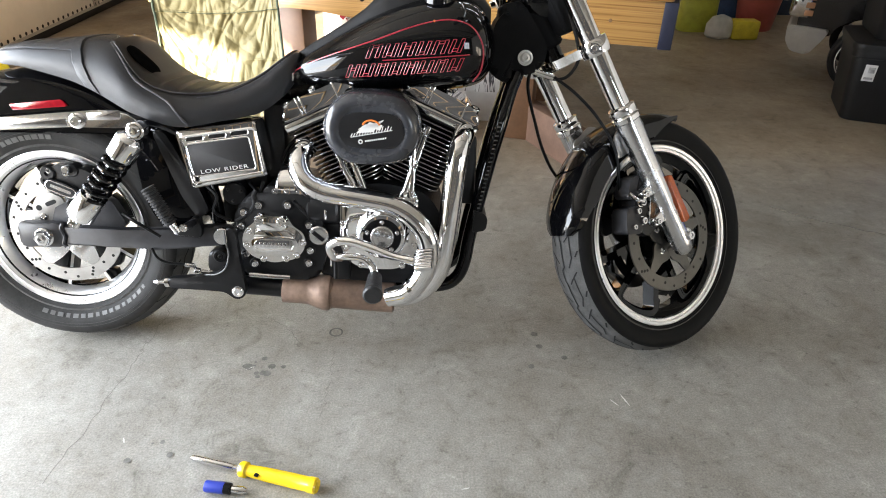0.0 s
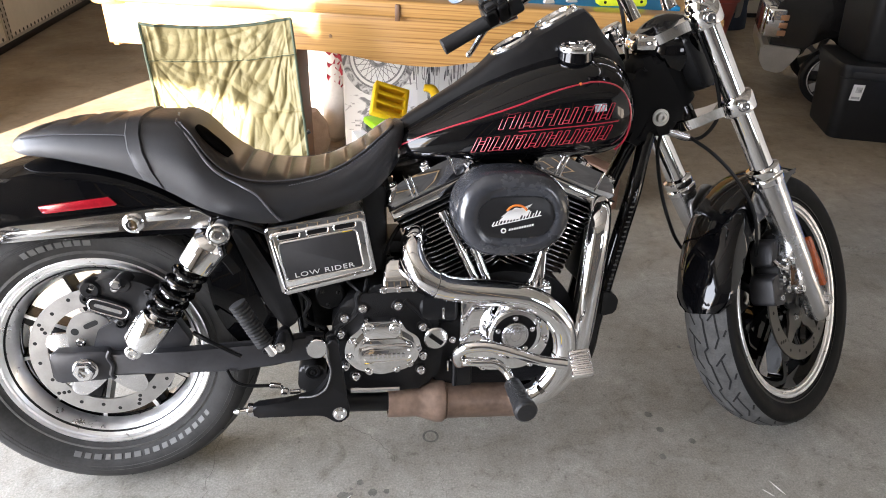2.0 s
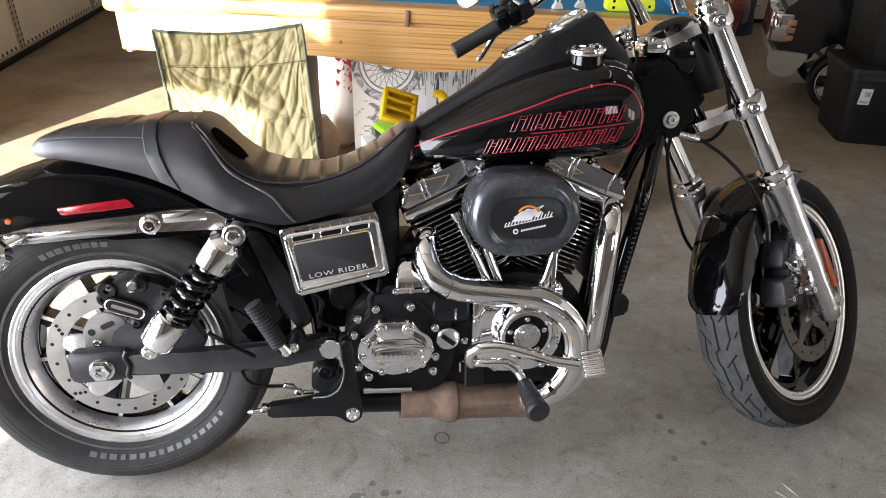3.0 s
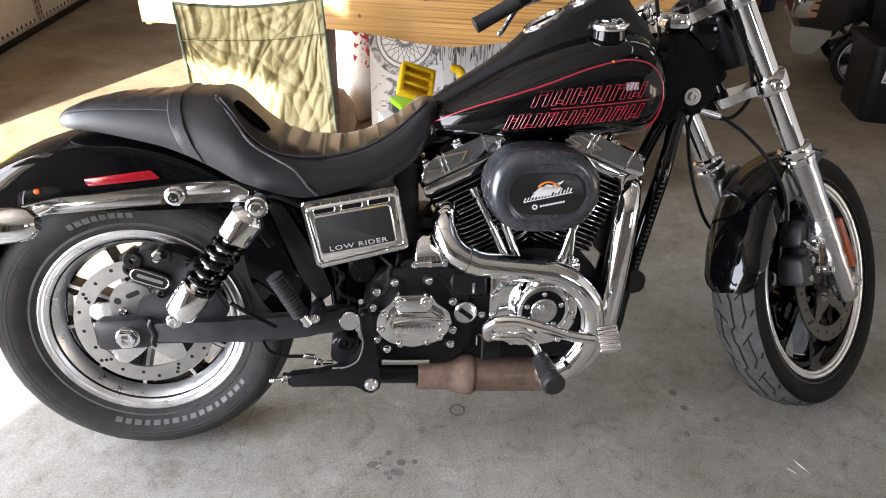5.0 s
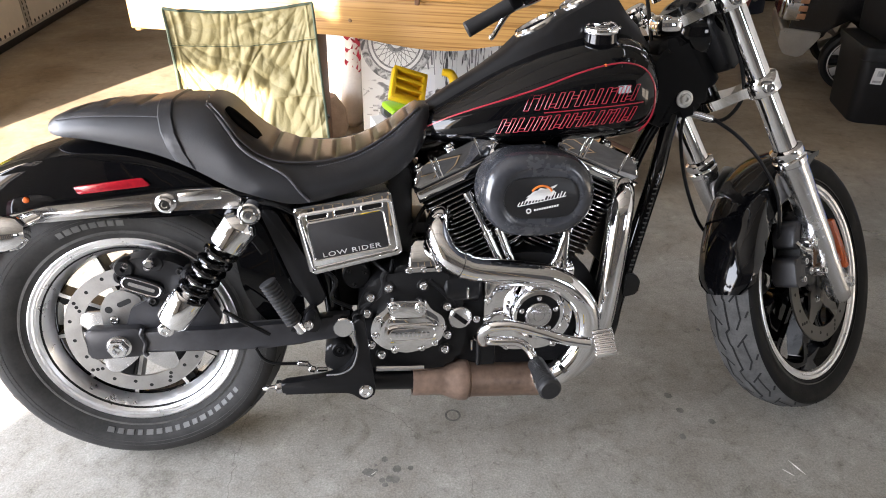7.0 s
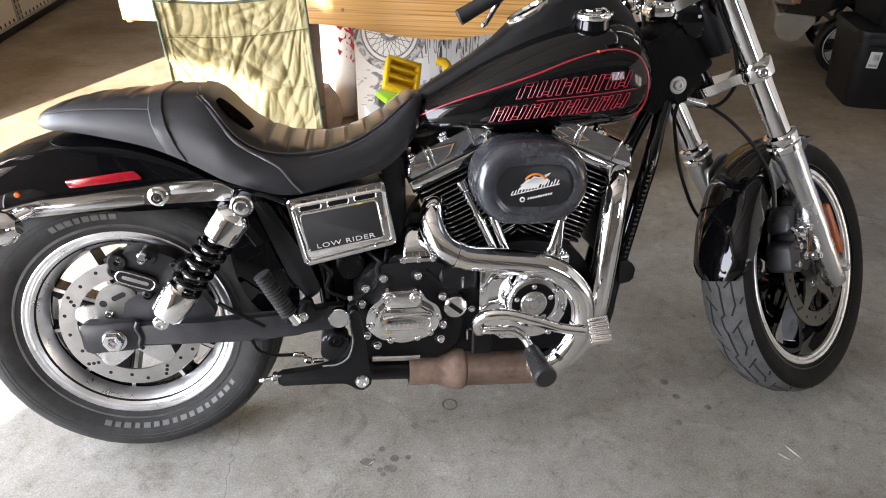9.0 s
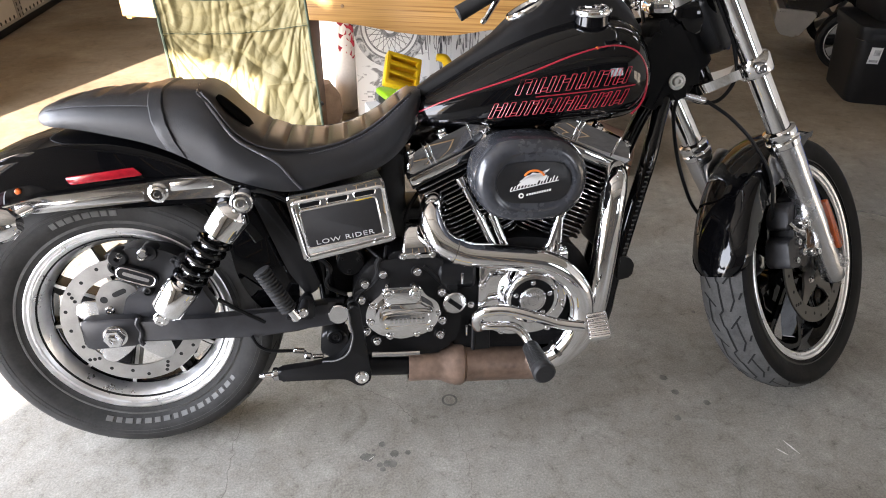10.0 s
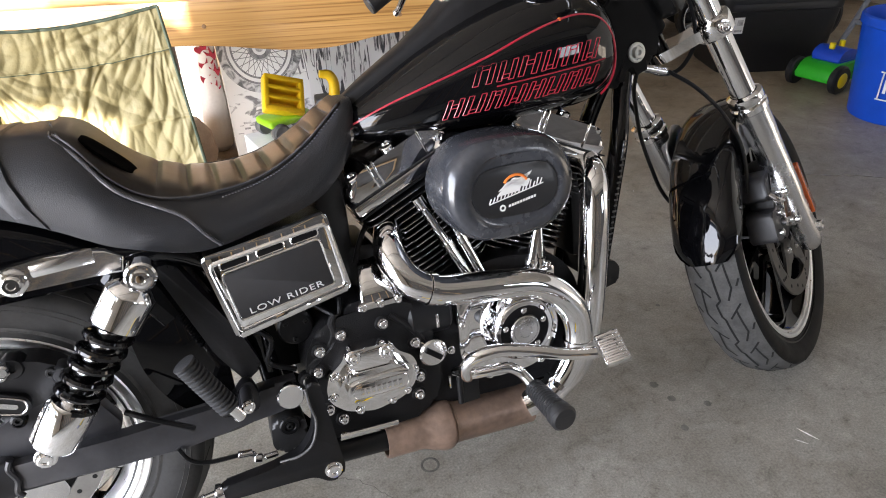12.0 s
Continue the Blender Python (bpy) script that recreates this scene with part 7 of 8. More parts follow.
# cables and hoses at the front
for pts, r in (
        ([(1.26, -0.06, 1.02), (1.285, -0.065, 0.92), (1.322, -0.06, 0.82), (1.328, -0.05, 0.775), (1.303, -0.04, 0.737), (1.26, -0.035, 0.735), (1.222, -0.03, 0.752), (1.214, -0.02, 0.715), (1.226, -0.01, 0.665), (1.241, 0.0, 0.621), (1.254, 0.0, 0.580), (1.271, 0.0, 0.5385), (1.300, 0.01, 0.488), (1.342, 0.03, 0.4435), (1.39, 0.08, 0.42)], 0.0042),
        ([(1.275, -0.045, 0.738), (1.33, -0.06, 0.70), (1.39, -0.07, 0.64), (1.44, -0.075, 0.56), (1.46, -0.075, 0.46), (1.475, -0.06, 0.40)], 0.0040),
        ([S3 @ Vector((-0.575, 0.265, 0.735)), S3 @ Vector((-0.535, 0.215, 0.80)), S3 @ Vector((-0.47, 0.13, 0.785)), S3 @ Vector((-0.43, 0.07, 0.72)), (1.14, 0.0, 0.87)], 0.0045),):
    bm = B()
    add_tube(bm, pts, r, 8, 6)
    part("control_cable", bm, PLASTIC, bike, "black control cable")
bm = B()
add_cyl(bm, (1.275, -0.038, 0.737), (1.215, -0.034, 0.754), 0.008, 12, 0.002)
part("hose_joint", bm, CHROME_DULL, bike)
bm = B()
add_box(bm, (1.16, 0, 0.935), (0.05, 0.07, 0.035), 0.012)
part("ignition_cover", bm, CHROME, bike, "chrome ignition cover")

# ---- pool table ----
P0, P1 = Vector((0.94, 2.42, 0)), Vector((-1.28, 3.12, 0))
along = (P0 - P1).normalized()
PT = Matrix.Translation(P1) @ Matrix.Rotation(math.atan2(along.y, along.x), 4, "Z")
LEN, WID = 2.32, 1.36
NAVY = mat("dark navy vinyl", (0.012, 0.014, 0.03), 0.5, vary=0.2)
pool = thing("pool_table", PT, "light oak pool table with a bright blue cloth", "pool table")
bot = spline([Vector((s, 0, z)) for s, z in ((0.03, 0.585), (0.4, 0.588), (0.77, 0.603), (0.95, 0.596), (1.16, 0.571), (1.33, 0.571), (1.52, 0.603), (1.72, 0.603), (1.95, 0.576), (2.30, 0.575))], 6)
for y, name in ((0.0, "front_apron"), (WID - 0.03, "rear_apron")):
    bm = B()
    add_prism(bm, [(p.x, p.z) for p in bot] + [(2.30, 0.742), (0.03, 0.742)], y + 0.012, y + 0.034, 0.002)
    ap = part(name, bm, WOOD, pool, "oak apron with a scalloped lower edge")
    for s in (0.32, 0.92, 1.55, 2.1):
        bm = B()
        add_lathe(bm, [(0, 0), (0.007, 0), (0.006, 0.002), (0, 0.003)], axis_m((s, y + 0.012, 0.66), (0, -1, 0)), 12)
        part("screw_cover", bm, mat("brown screw cover", (0.2, 0.11, 0.05), 0.5), ap)
for x, thick, deep, material in ((0.042, 0.024, 0.07, WOOD), (2.312, 0.05, 0.0, NAVY)):
    bm = B()
    add_box(bm, (x, WID / 2, 0.656), (thick, WID - deep, 0.172), 0.004)
    part("end_apron", bm, material, pool)
for y, name in ((0.05, "front_rail"), (WID - 0.05, "rear_rail")):
    bm = B()
    add_box(bm, (LEN / 2 + 0.045, y, 0.772), (LEN - 0.09, 0.12, 0.058), 0.012, seg=3)
    part(name, bm, WOOD, pool, "rounded oak top rail")
for x in (0.05, LEN - 0.05):
    bm = B()
    add_box(bm, (x, WID / 2, 0.772), (0.12, WID - 0.26, 0.058), 0.012, seg=3)
    part("end_rail", bm, WOOD, pool)
for x in (0.06,):
    for y in (0.065, WID - 0.065):
        bm = B()
        add_lathe(bm, [(0.0, 0.735), (0.085, 0.735), (0.092, 0.745), (0.092, 0.790), (0.085, 0.80), (0.055, 0.801), (0.05, 0.79), (0.05, 0.75), (0, 0.75)], Matrix.Translation((x, y, 0)), 28)
        part("pocket", bm, WOOD, pool, "corner pocket casting")
bm = B()
add_box(bm, (LEN / 2, WID / 2, 0.765), (LEN - 0.22, WID - 0.22, 0.03))
part("bed_cloth", bm, CLOTH_BLUE, pool, "bright blue felt")
for y, rot in ((0.125, 1), (WID - 0.125, -1)):
    bm = B()
    add_prism(bm, [(0, 0.765), (0, 0.797), (0.022 * rot, 0.800), (0.035 * rot, 0.792), (0.03 * rot, 0.78)], 0.2, LEN - 0.2, 0.002, Matrix.Translation((0, y - 0.012 * rot, 0)) @ Matrix(((0, 1, 0, 0), (1, 0, 0, 0), (0, 0, 1, 0), (0, 0, 0, 1))))
    part("cushion", bm, CLOTH_BLUE, pool)
for x, rot in ((0.125, 1), (LEN - 0.125, -1)):
    bm = B()
    add_prism(bm, [(0, 0.765), (0, 0.797), (0.022 * rot, 0.800), (0.035 * rot, 0.792), (0.03 * rot, 0.78)], 0.2, WID - 0.2, 0.002, Matrix.Translation((x - 0.012 * rot, 0, 0)))
    part("cushion", bm, CLOTH_BLUE, pool)
bm = B()
add_box(bm, (LEN / 2, WID / 2, 0.70), (LEN - 0.18, WID - 0.14, 0.08))
part("bed_frame", bm, mat("raw brown board", (0.2, 0.12, 0.06), 0.7, vary=0.2), pool)
LEG_WOOD = mat("brown leg wood", (0.13, 0.065, 0.032), 0.45, vary=0.2, scale=9)
for x, y in ((0.663, 0.24), (1.72, 1.02), (1.72, 0.42)):
    bm = B()
    add_box(bm, (x, y, 0.335), (0.14, 0.14, 0.67), 0.008)
    part("leg", bm, LEG_WOOD, pool, "square brown leg")
bm = B()
add_box(bm, (1.18, -0.012, 0.762), (0.018, 0.014, 0.058), 0.003)
part("cue_clip", bm, LEG_WOOD, pool)

# on the table
TOPZ = 0.781
cue = thing("pool_cue", PT @ Matrix.Translation((0.72, 0.74, TOPZ + 0.012)) @ Matrix.Rotation(radians(4), 4, "Z"), "wooden pool cue with a brown butt lying on the cloth", "pool cue")
bm = B()
add_cyl(bm, (0, 0, 0), (0.62, 0, 0.0), 0.006, 14, r2=0.009)
part("shaft", bm, mat("pale maple", (0.7, 0.55, 0.36), 0.3, vary=0.1), cue)
bm = B()
add_cyl(bm, (0.62, 0, 0), (1.0, 0, 0.0), 0.009, 14, r2=0.012)
part("butt", bm, mat("stained cue butt", (0.28, 0.08, 0.03), 0.25, vary=0.2), cue)
bm = B()
add_cyl(bm, (1.0, 0, 0), (1.26, 0, 0.0), 0.012, 14, r2=0.0125)
part("grip_wrap", bm, PLASTIC, cue)
bm = B()
add_box(bm, (0, 0, 0.011), (0.022, 0.022, 0.022), 0.002, PT @ Matrix.Translation((0.58, 0.55, TOPZ)))
tagged(part("chalk_cube", bm, mat("pale chalk", (0.6, 0.65, 0.66), 0.9, vary=0.1)), "small pale chalk cube on the pool cloth", "chalk")
BALL_Y = mat("yellow green plastic", (0.62, 0.72, 0.02), 0.5, vary=0.15)
RAIL_Z = 0.801
CLEAR = mat("clear pale plastic", (0.62, 0.62, 0.60), 0.25, vary=0.15, scale=200, coat=0.3)
tm = Matrix.Translation((0.661, 2.681, RAIL_Z)) @ Matrix.Rotation(-0.089, 4, "Z")
half = 0.090
bm = B()
add_prism(bm, rounded([(-half, 0), (half, 0), (half - 0.004, 0.036), (half - 0.018, 0.050), (-half + 0.03, 0.056), (-half + 0.012, 0.052), (-half, 0.030)], 0.008), -0.026, 0.026, 0.006, tm, seg=3)
tape = tagged(part("tape_measure", bm, BALL_Y), "bright yellow plastic tape measure lying on the table rail", "tape measure")
for x, z in ((-half + 0.022, 0.034), (half - 0.022, 0.016), (-half + 0.022, 0.012)):
    bm = B()
    add_lathe(bm, [(0.0055, 0), (0.0055, 0.0006), (0.003, 0.001), (0, 0.0004)], axis_m(tm @ Vector((x, -0.026, z)), tm.to_3x3() @ Vector((0, -1, 0))), 14)
    part("screw", bm, PLASTIC, tape)
for x, y in ((0.395, 2.717), (0.491, 2.738)):
    cm = Matrix.Translation((x, y, RAIL_Z)) @ Matrix.Rotation(0.15, 4, "Z")
    bm = B()
    add_prism(bm, rounded([(-0.022, 0), (0.022, 0), (0.016, 0.012), (0.009, 0.022), (-0.009, 0.022), (-0.016, 0.012)], 0.003), -0.009, 0.009, 0.003, cm)
    clip = tagged(part("plastic_clip", bm, CLEAR), "small clear plastic clip standing on the table rail", "clip", group="clips on the rail")
    bm = B()
    add_tube(bm, [cm @ Vector(p) for p in ((-0.008, 0, 0.021), (-0.009, 0, 0.030), (0, 0, 0.036), (0.009, 0, 0.030), (0.008, 0, 0.021))], 0.0028, 8, 4)
    part("clip_loop", bm, CLEAR, clip)
bm = B()
add_box(bm, (0, 0, 0.02), (0.17, 0.10, 0.04), 0.012, PT @ Matrix.Translation((0.85, 0.93, TOPZ)), 3)
tagged(part("black_pouch", bm, PLASTIC), "small black pouch lying on the pool cloth", "pouch")

# ---- camp chair ----
chair = thing("camp_chair", Matrix(), "olive green canvas folding camp chair, back towards the motorcycle", "chair")


def fabric(u, v):
    """Back panel: u across, v down from the top hem."""
    xl = -0.985 + 0.005 * math.sin(3 * v) + 0.02 * v
    xr = -0.530 + 0.030 * v
    x = xl + (xr - xl) * u
    sag = 0.022 * math.sin(math.pi * u)
    z = 0.780 + 0.014 * u - sag * (1 - v) - 0.52 * v
    y = 2.505 + 0.035 * math.sin(math.pi * u) * (0.4 + v) - 0.10 * v * v - 0.02 * v
    # long pulled creases fanning from the corners, then sharp small crumples
    w = 0.0
    for k, (pu, pv, freq, amp) in enumerate(((1.05, -0.1, 7.0, 0.012), (-0.1, 0.05, 6.0, 0.009), (0.5, -0.6, 8.0, 0.005))):
        ang = math.atan2(v - pv, u - pu)
        r = math.hypot(u - pu, v - pv)
        n = noise.noise(Vector((ang * freq + 0.8 * noise.noise(Vector((u * 3, v * 3, 8 + k))), r * 1.1, 4.0 + 7 * k)))
        far = max(0.0, min(1.0, 1.5 - 1.1 * r))
        w += amp * (0.5 - 3.2 * min(0.30, abs(n))) * min(1.0, (1.7 * r) ** 2) * far
    for f, amp, seed in ((4.6, 0.0085, 1.0), (9.0, 0.0062, 5.0), (17.0, 0.0020, 9.0)):
        bend = 0.5 * noise.noise(Vector((u * 2.2, v * 2.2, seed + 2)))
        n = noise.noise(Vector((f * (u + 0.45 * v + bend * 0.3), f * 0.42 * (v - 0.5 * u), seed)))
        w += amp * (0.8 - 1.9 * min(0.40, abs(n)) ** 0.7)
    w += 0.004 * noise.noise(Vector((u * 3.5, v * 2.6, 3.1)))
    if v < 0.21:
        w *= 0.55 + 0.2 * math.sin(v * 14)
        w -= 0.010 * math.exp(-((u - 0.10) / 0.022) ** 2) * (1 - v / 0.3)
    pucker = 1 + 0.8 * noise.noise(Vector((u * 40, 0, 2)))
    w -= 0.006 * pucker * math.exp(-((v - 0.21) / 0.008) ** 2)
    for seam in (0.045, 0.955):
        w -= 0.003 * math.exp(-((u - seam) / 0.006) ** 2)
    if u > 0.62:
        w -= 0.006 * math.exp(-((v - 0.55) / 0.008) ** 2) * min(1.0, (u - 0.62) * 10)
    return Vector((x, y + w, z))


bm = B()
NU, NV = 170, 190
fr = [[bm.verts.new(fabric(i / NU, j / NV)) for i in range(NU + 1)] for j in range(NV + 1)]
bk = [[bm.verts.new(fabric(i / NU, j / NV) + Vector((0, 0.004, 0))) for i in range(NU + 1)] for j in range(NV + 1)]
for j in range(NV):
    for i in range(NU):
        bm.faces.new((fr[j][i], fr[j][i + 1], fr[j + 1][i + 1], fr[j + 1][i]))
        bm.faces.new((bk[j][i], bk[j + 1][i], bk[j + 1][i + 1], bk[j][i + 1]))
for j in range(NV):
    for i in (0, NU):
        bm.faces.new((fr[j][i], fr[j + 1][i], bk[j + 1][i], bk[j][i]))
for i in range(NU):
    for j in (0, NV):
        bm.faces.new((fr[j][i], fr[j][i + 1], bk[j][i + 1], bk[j][i]))
back = part("back_panel", bm, OLIVE, chair, "creased olive canvas back", smooth=80)
HEM = mat("dark green binding", (0.06, 0.08, 0.05), 0.8, vary=0.2)
for pts in ([fabric(i / 40, 0) for i in range(41)], [fabric(1, j / 40) for j in range(41)], [fabric(0, j / 40) for j in range(41)], [fabric(i / 60, 0.21) for i in range(61)]):
    bm = B()
    add_tube(bm, [p + Vector((0, -0.001, 0)) for p in pts], 0.0045 if len(pts) < 50 else 0.0012, 6, 2)
    part("binding", bm, HEM, back, "dark green edge binding")
bm = B()
rows = [[bm.verts.new(Vector((-0.97 + 0.46 * i / 12, 2.40 - 0.01 * j + 0.42 * j / 10, 0.26 + 0.05 * (abs(i - 6) / 6) ** 2 + 0.010 * j / 10 + 0.01 * noise.noise(Vector((i * 0.5, j * 0.5, 9)))))) for i in range(13)] for j in range(11)]
for a, b in zip(rows, rows[1:]):
    for i in range(12):
        bm.faces.new((a[i], a[i + 1], b[i + 1], b[i]))
bmesh.ops.solidify(bm, geom=bm.faces[:], thickness=0.004)
part("seat_panel", bm, OLIVE, chair)
TUBE = mat("dark chair tube", (0.02, 0.02, 0.022), 0.4, 0.5)
for a, b in (((-0.965, 2.545, 0.760), (-0.95, 2.43, 0.012)), ((-0.548, 2.545, 0.775), (-0.52, 2.43, 0.012)), ((-0.97, 2.83, 0.30), (-0.50, 2.82, 0.012)), ((-0.50, 2.83, 0.30), (-0.97, 2.82, 0.012)), ((-0.97, 2.41, 0.26), (-0.98, 2.83, 0.012)), ((-0.49, 2.41, 0.26), (-0.48, 2.83, 0.012))):
    bm = B()
    add_cyl(bm, a, b, 0.009, 12)
    leg = part("leg", bm, TUBE, chair)
    bm = B()
    add_cyl(bm, (b[0], b[1], 0.03), (b[0], b[1], 0.0), 0.016, 12)
    part("foot", bm, PLASTIC, leg)

# ---- boxes under the table ----
PRINT_W = mat("white printed carton", (0.78, 0.78, 0.77), 0.6, vary=0.08, scale=8)
def engraved(name, paper, ink, sx, sz, lo, hi):
    """Printed picture grain: hard-edged ink shapes on paper, stretched along x or z."""
    mt = mat(name, paper, 0.55)
    nt = mt.node_tree
    tc, mp, nz, rp_ = nt.nodes.new("ShaderNodeTexCoord"), nt.nodes.new("ShaderNodeMapping"), nt.nodes.new("ShaderNodeTexNoise"), nt.nodes.new("ShaderNodeValToRGB")
    mp.inputs["Scale"].default_value = (sx, 8, sz)
    nz.inputs["Scale"].default_value, nz.inputs["Detail"].default_value, nz.inputs["Distortion"].default_value = 1.0, 6, 1.2
    nt.links.new(tc.outputs["Object"], mp.inputs[0])
    nt.links.new(mp.outputs[0], nz.inputs["Vector"])
    nt.links.new(nz.outputs["Fac"], rp_.inputs[0])
    el = rp_.color_ramp.elements
    el[0].position, el[0].color = lo, (*paper, 1)
    el[1].position, el[1].color = hi, (*ink, 1)
    nt.links.new(rp_.outputs[0], nt.nodes["Principled BSDF"].inputs["Base Color"])
    return mt


PICTURE = engraved("engraved carton picture", (0.76, 0.76, 0.75), (0.20, 0.20, 0.205), 9, 16, 0.57, 0.64)
STRANDS = engraved("engraved dark strands", (0.70, 0.70, 0.69), (0.05, 0.05, 0.055), 46, 7, 0.55, 0.60)
TYRE_PRINT = engraved("engraved tyre print", (0.62, 0.62, 0.62), (0.13, 0.13, 0.135), 30, 30, 0.40, 0.60)
PRINT_K = mat("grey print", (0.22, 0.22, 0.225), 0.6, vary=0.6, scale=50)
PRINT_M = mat("pale grey print", (0.42, 0.42, 0.42), 0.6, vary=0.6, scale=40)
carton = thing("printed_carton", pose(-0.06, 3.22, 0, 0, 0, -6), "white carton printed with a grey spoked wheel picture", "box")
bm = B()
add_box(bm, (0.0925, 0.20, 0.265), (0.755, 0.40, 0.53), 0.006)
part("carton_body", bm, PRINT_W, carton)
bm = B()
add_box(bm, (-0.115, -0.0002, 0.20), (0.33, 0.0010, 0.34), 0)
part("picture_print", bm, PICTURE, carton, "grey engraved picture", smooth=0)
bm = B()
add_box(bm, (0.25, -0.0002, 0.335), (0.40, 0.0010, 0.36), 0)
part("strand_print", bm, STRANDS, carton, "dark engraved strands", smooth=0)


WX, WZ = -0.125, 0.485
for r0, r1, m_ in ((0.148, 0.180, TYRE_PRINT), (0.138, 0.147, PRINT_K), (0.124, 0.138, PRINT_W), (0.116, 0.124, PRINT_K), (0.0, 0.116, PRINT_W), (0.030, 0.046, PRINT_K), (0.046, 0.052, PRINT_M), (0.0, 0.018, PRINT_M)):
    bm = B()
    lift = 0.0009 if m_ is PRINT_W else 0.0013
    disc_pts = []
    n_ = 64
    for rad in ((r1,) if r0 == 0 else (r0, r1)):
        disc_pts.append([Vector((WX + 0.9 * rad * math.cos(2 * math.pi * q / n_), -0.0002 - lift, min(0.527, WZ + rad * math.sin(2 * math.pi * q / n_)))) for q in range(n_)])
    if r0 == 0:
        bm.faces.new([bm.verts.new(q) for q in disc_pts[0]])
    else:
        add_loft(bm, disc_pts, caps=False)
    part("wheel_print", bm, m_, carton, smooth=0)
bm = B()
for k in range(44):
    a = 2 * math.pi * k / 44
    mm = Matrix.Translation((WX, -0.0018, WZ)) @ Matrix.Diagonal((0.9, 1, 1, 1)) @ Matrix.Rotation(a, 4, "Y") @ Matrix.Translation((0.082, 0, 0)) @ Matrix.Rotation(0.38 if k % 2 else -0.38, 4, "Y")
    if WZ - 0.118 * math.sin(a) < 0.522:
        add_box(bm, (0, 0, 0), (0.078, 0.0010, 0.0026), 0, mm)
part("spoke_print", bm, PRINT_K, carton, smooth=0)
rp = random.Random(11)
for k in range(26):
    bm = B()
    x = 0.03 + 0.42 * rp.random()
    h = rp.uniform(0.04, 0.17)
    add_box(bm, (x, -0.0008, 0.50 - h / 2), (rp.uniform(0.002, 0.009), 0.0014, h), 0, Matrix.Rotation(rp.uniform(-0.15, 0.15), 4, "Y"))
    part("fringe_print", bm, PRINT_K, carton, smooth=0)
for k in range(60):
    bm = B()
    add_box(bm, (rp.uniform(-0.26, 0.2), -0.0008, rp.uniform(0.03, 0.28)), (rp.uniform(0.004, 0.03), 0.0014, rp.uniform(0.002, 0.009)), 0)
    part("speckle_print", bm, PRINT_M, carton, smooth=0)
# low carton, toys on it
bm = B()
add_box(bm, (0, 0, 0.105), (0.42, 0.22, 0.21), 0.004, pose(-0.10, 2.98, 0, 0, 0, 8))
tagged(part("low_carton", bm, PRINT_W), "low white carton on the floor under the table", "box")
TOY_Y = mat("yellow toy plastic", (0.80, 0.50, 0.01), 0.35, vary=0.1, coat=0.2)
TOY_G = mat("green toy plastic", (0.30, 0.62, 0.02), 0.35, vary=0.1, coat=0.2)
TOY_GREY = mat("grey toy plastic", (0.10, 0.10, 0.10), 0.5, vary=0.1)
toy = thing("toy_truck", pose(-0.16, 2.985, 0.212, 0, 0, 18), "yellow and green plastic toy truck with a slotted bed", "toy truck")
bm = B()
add_box(bm, (-0.01, 0, 0.065), (0.19, 0.12, 0.03), 0.012, seg=3)
part("chassis", bm, TOY_G, toy)
for x in (-0.07, 0.06):
    for y in (-0.062, 0.062):
        bm = B()
        add_cyl(bm, (x, y - 0.016, 0.034), (x, y + 0.016, 0.034), 0.034, 20, 0.006)
        part("wheel", bm, TOY_GREY, toy)
tm = Matrix.Translation((-0.005, 0, 0.145)) @ Matrix.Rotation(radians(-38), 4, "X") @ Matrix.Rotation(radians(24), 4, "Y")
for x0, z0, sx, sz in ((0, 0.062, 0.15, 0.02), (0, 0.022, 0.15, 0.014), (0, -0.018, 0.15, 0.014), (0, -0.062, 0.15, 0.02), (-0.066, 0, 0.02, 0.13), (0.066, 0, 0.02, 0.13)):
    bm = B()
    add_box(bm, (x0, 0, z0), (sx, 0.045, sz), 0.005, tm)
    part("bed_bar", bm, TOY_Y, toy)
bm = B()
add_box(bm, (0, 0.02, 0), (0.14, 0.008, 0.13), 0.002, tm)
part("bed", bm, TOY_Y, toy, "yellow slotted toy truck bed")
toy2 = thing("toy_digger", pose(0.0, 3.0, 0.212, 0, 0, -10), "yellow and grey plastic toy digger", "toy digger")
bm = B()
add_box(bm, (0, 0, 0.075), (0.09, 0.08, 0.08), 0.01)
part("digger_body", bm, TOY_GREY, toy2)
bm = B()
add_tube(bm, [(0.03, -0.01, 0.10), (0.035, -0.012, 0.16), (0.02, -0.015, 0.195), (-0.015, -0.02, 0.205)], [0.022, 0.020, 0.020, 0.014], 12, 5)
part("digger_arm", bm, TOY_Y, toy2)
for x in (-0.03, 0.03):
    for y in (-0.045, 0.045):
        bm = B()
        add_cyl(bm, (x, y - 0.01, 0.022), (x, y + 0.01, 0.022), 0.022, 16, 0.004)
        part("wheel", bm, TOY_GREY, toy2)
# printed bag leaning beside the carton
bagw = thing("printed_bag", pose(-0.385, 3.53, 0, 2, 3, -4), "white bag with red flame pattern leaning by the carton", "bag")
bm = B()
rings = []
for z, w, d in ((0.0, 0.035, 0.05), (0.03, 0.056, 0.075), (0.10, 0.062, 0.078), (0.2, 0.058, 0.072), (0.36, 0.045, 0.05), (0.50, 0.032, 0.02), (0.53, 0.028, 0.008)):
    rings.append([Vector((x + 0.01 * noise.noise(Vector((x * 20, z * 9, 2))), y, z)) for x, y in ellipse(0, 0, w, d, 24, 2.4)])
add_loft(bm, rings)
part("bag_body", bm, mat("cream bag plastic", (0.60, 0.555, 0.49), 0.55, vary=0.1, scale=12, bump=0.3, bscale=30), bagw)
RED_INK = mat("dark red print", (0.32, 0.015, 0.03), 0.5, vary=0.3)
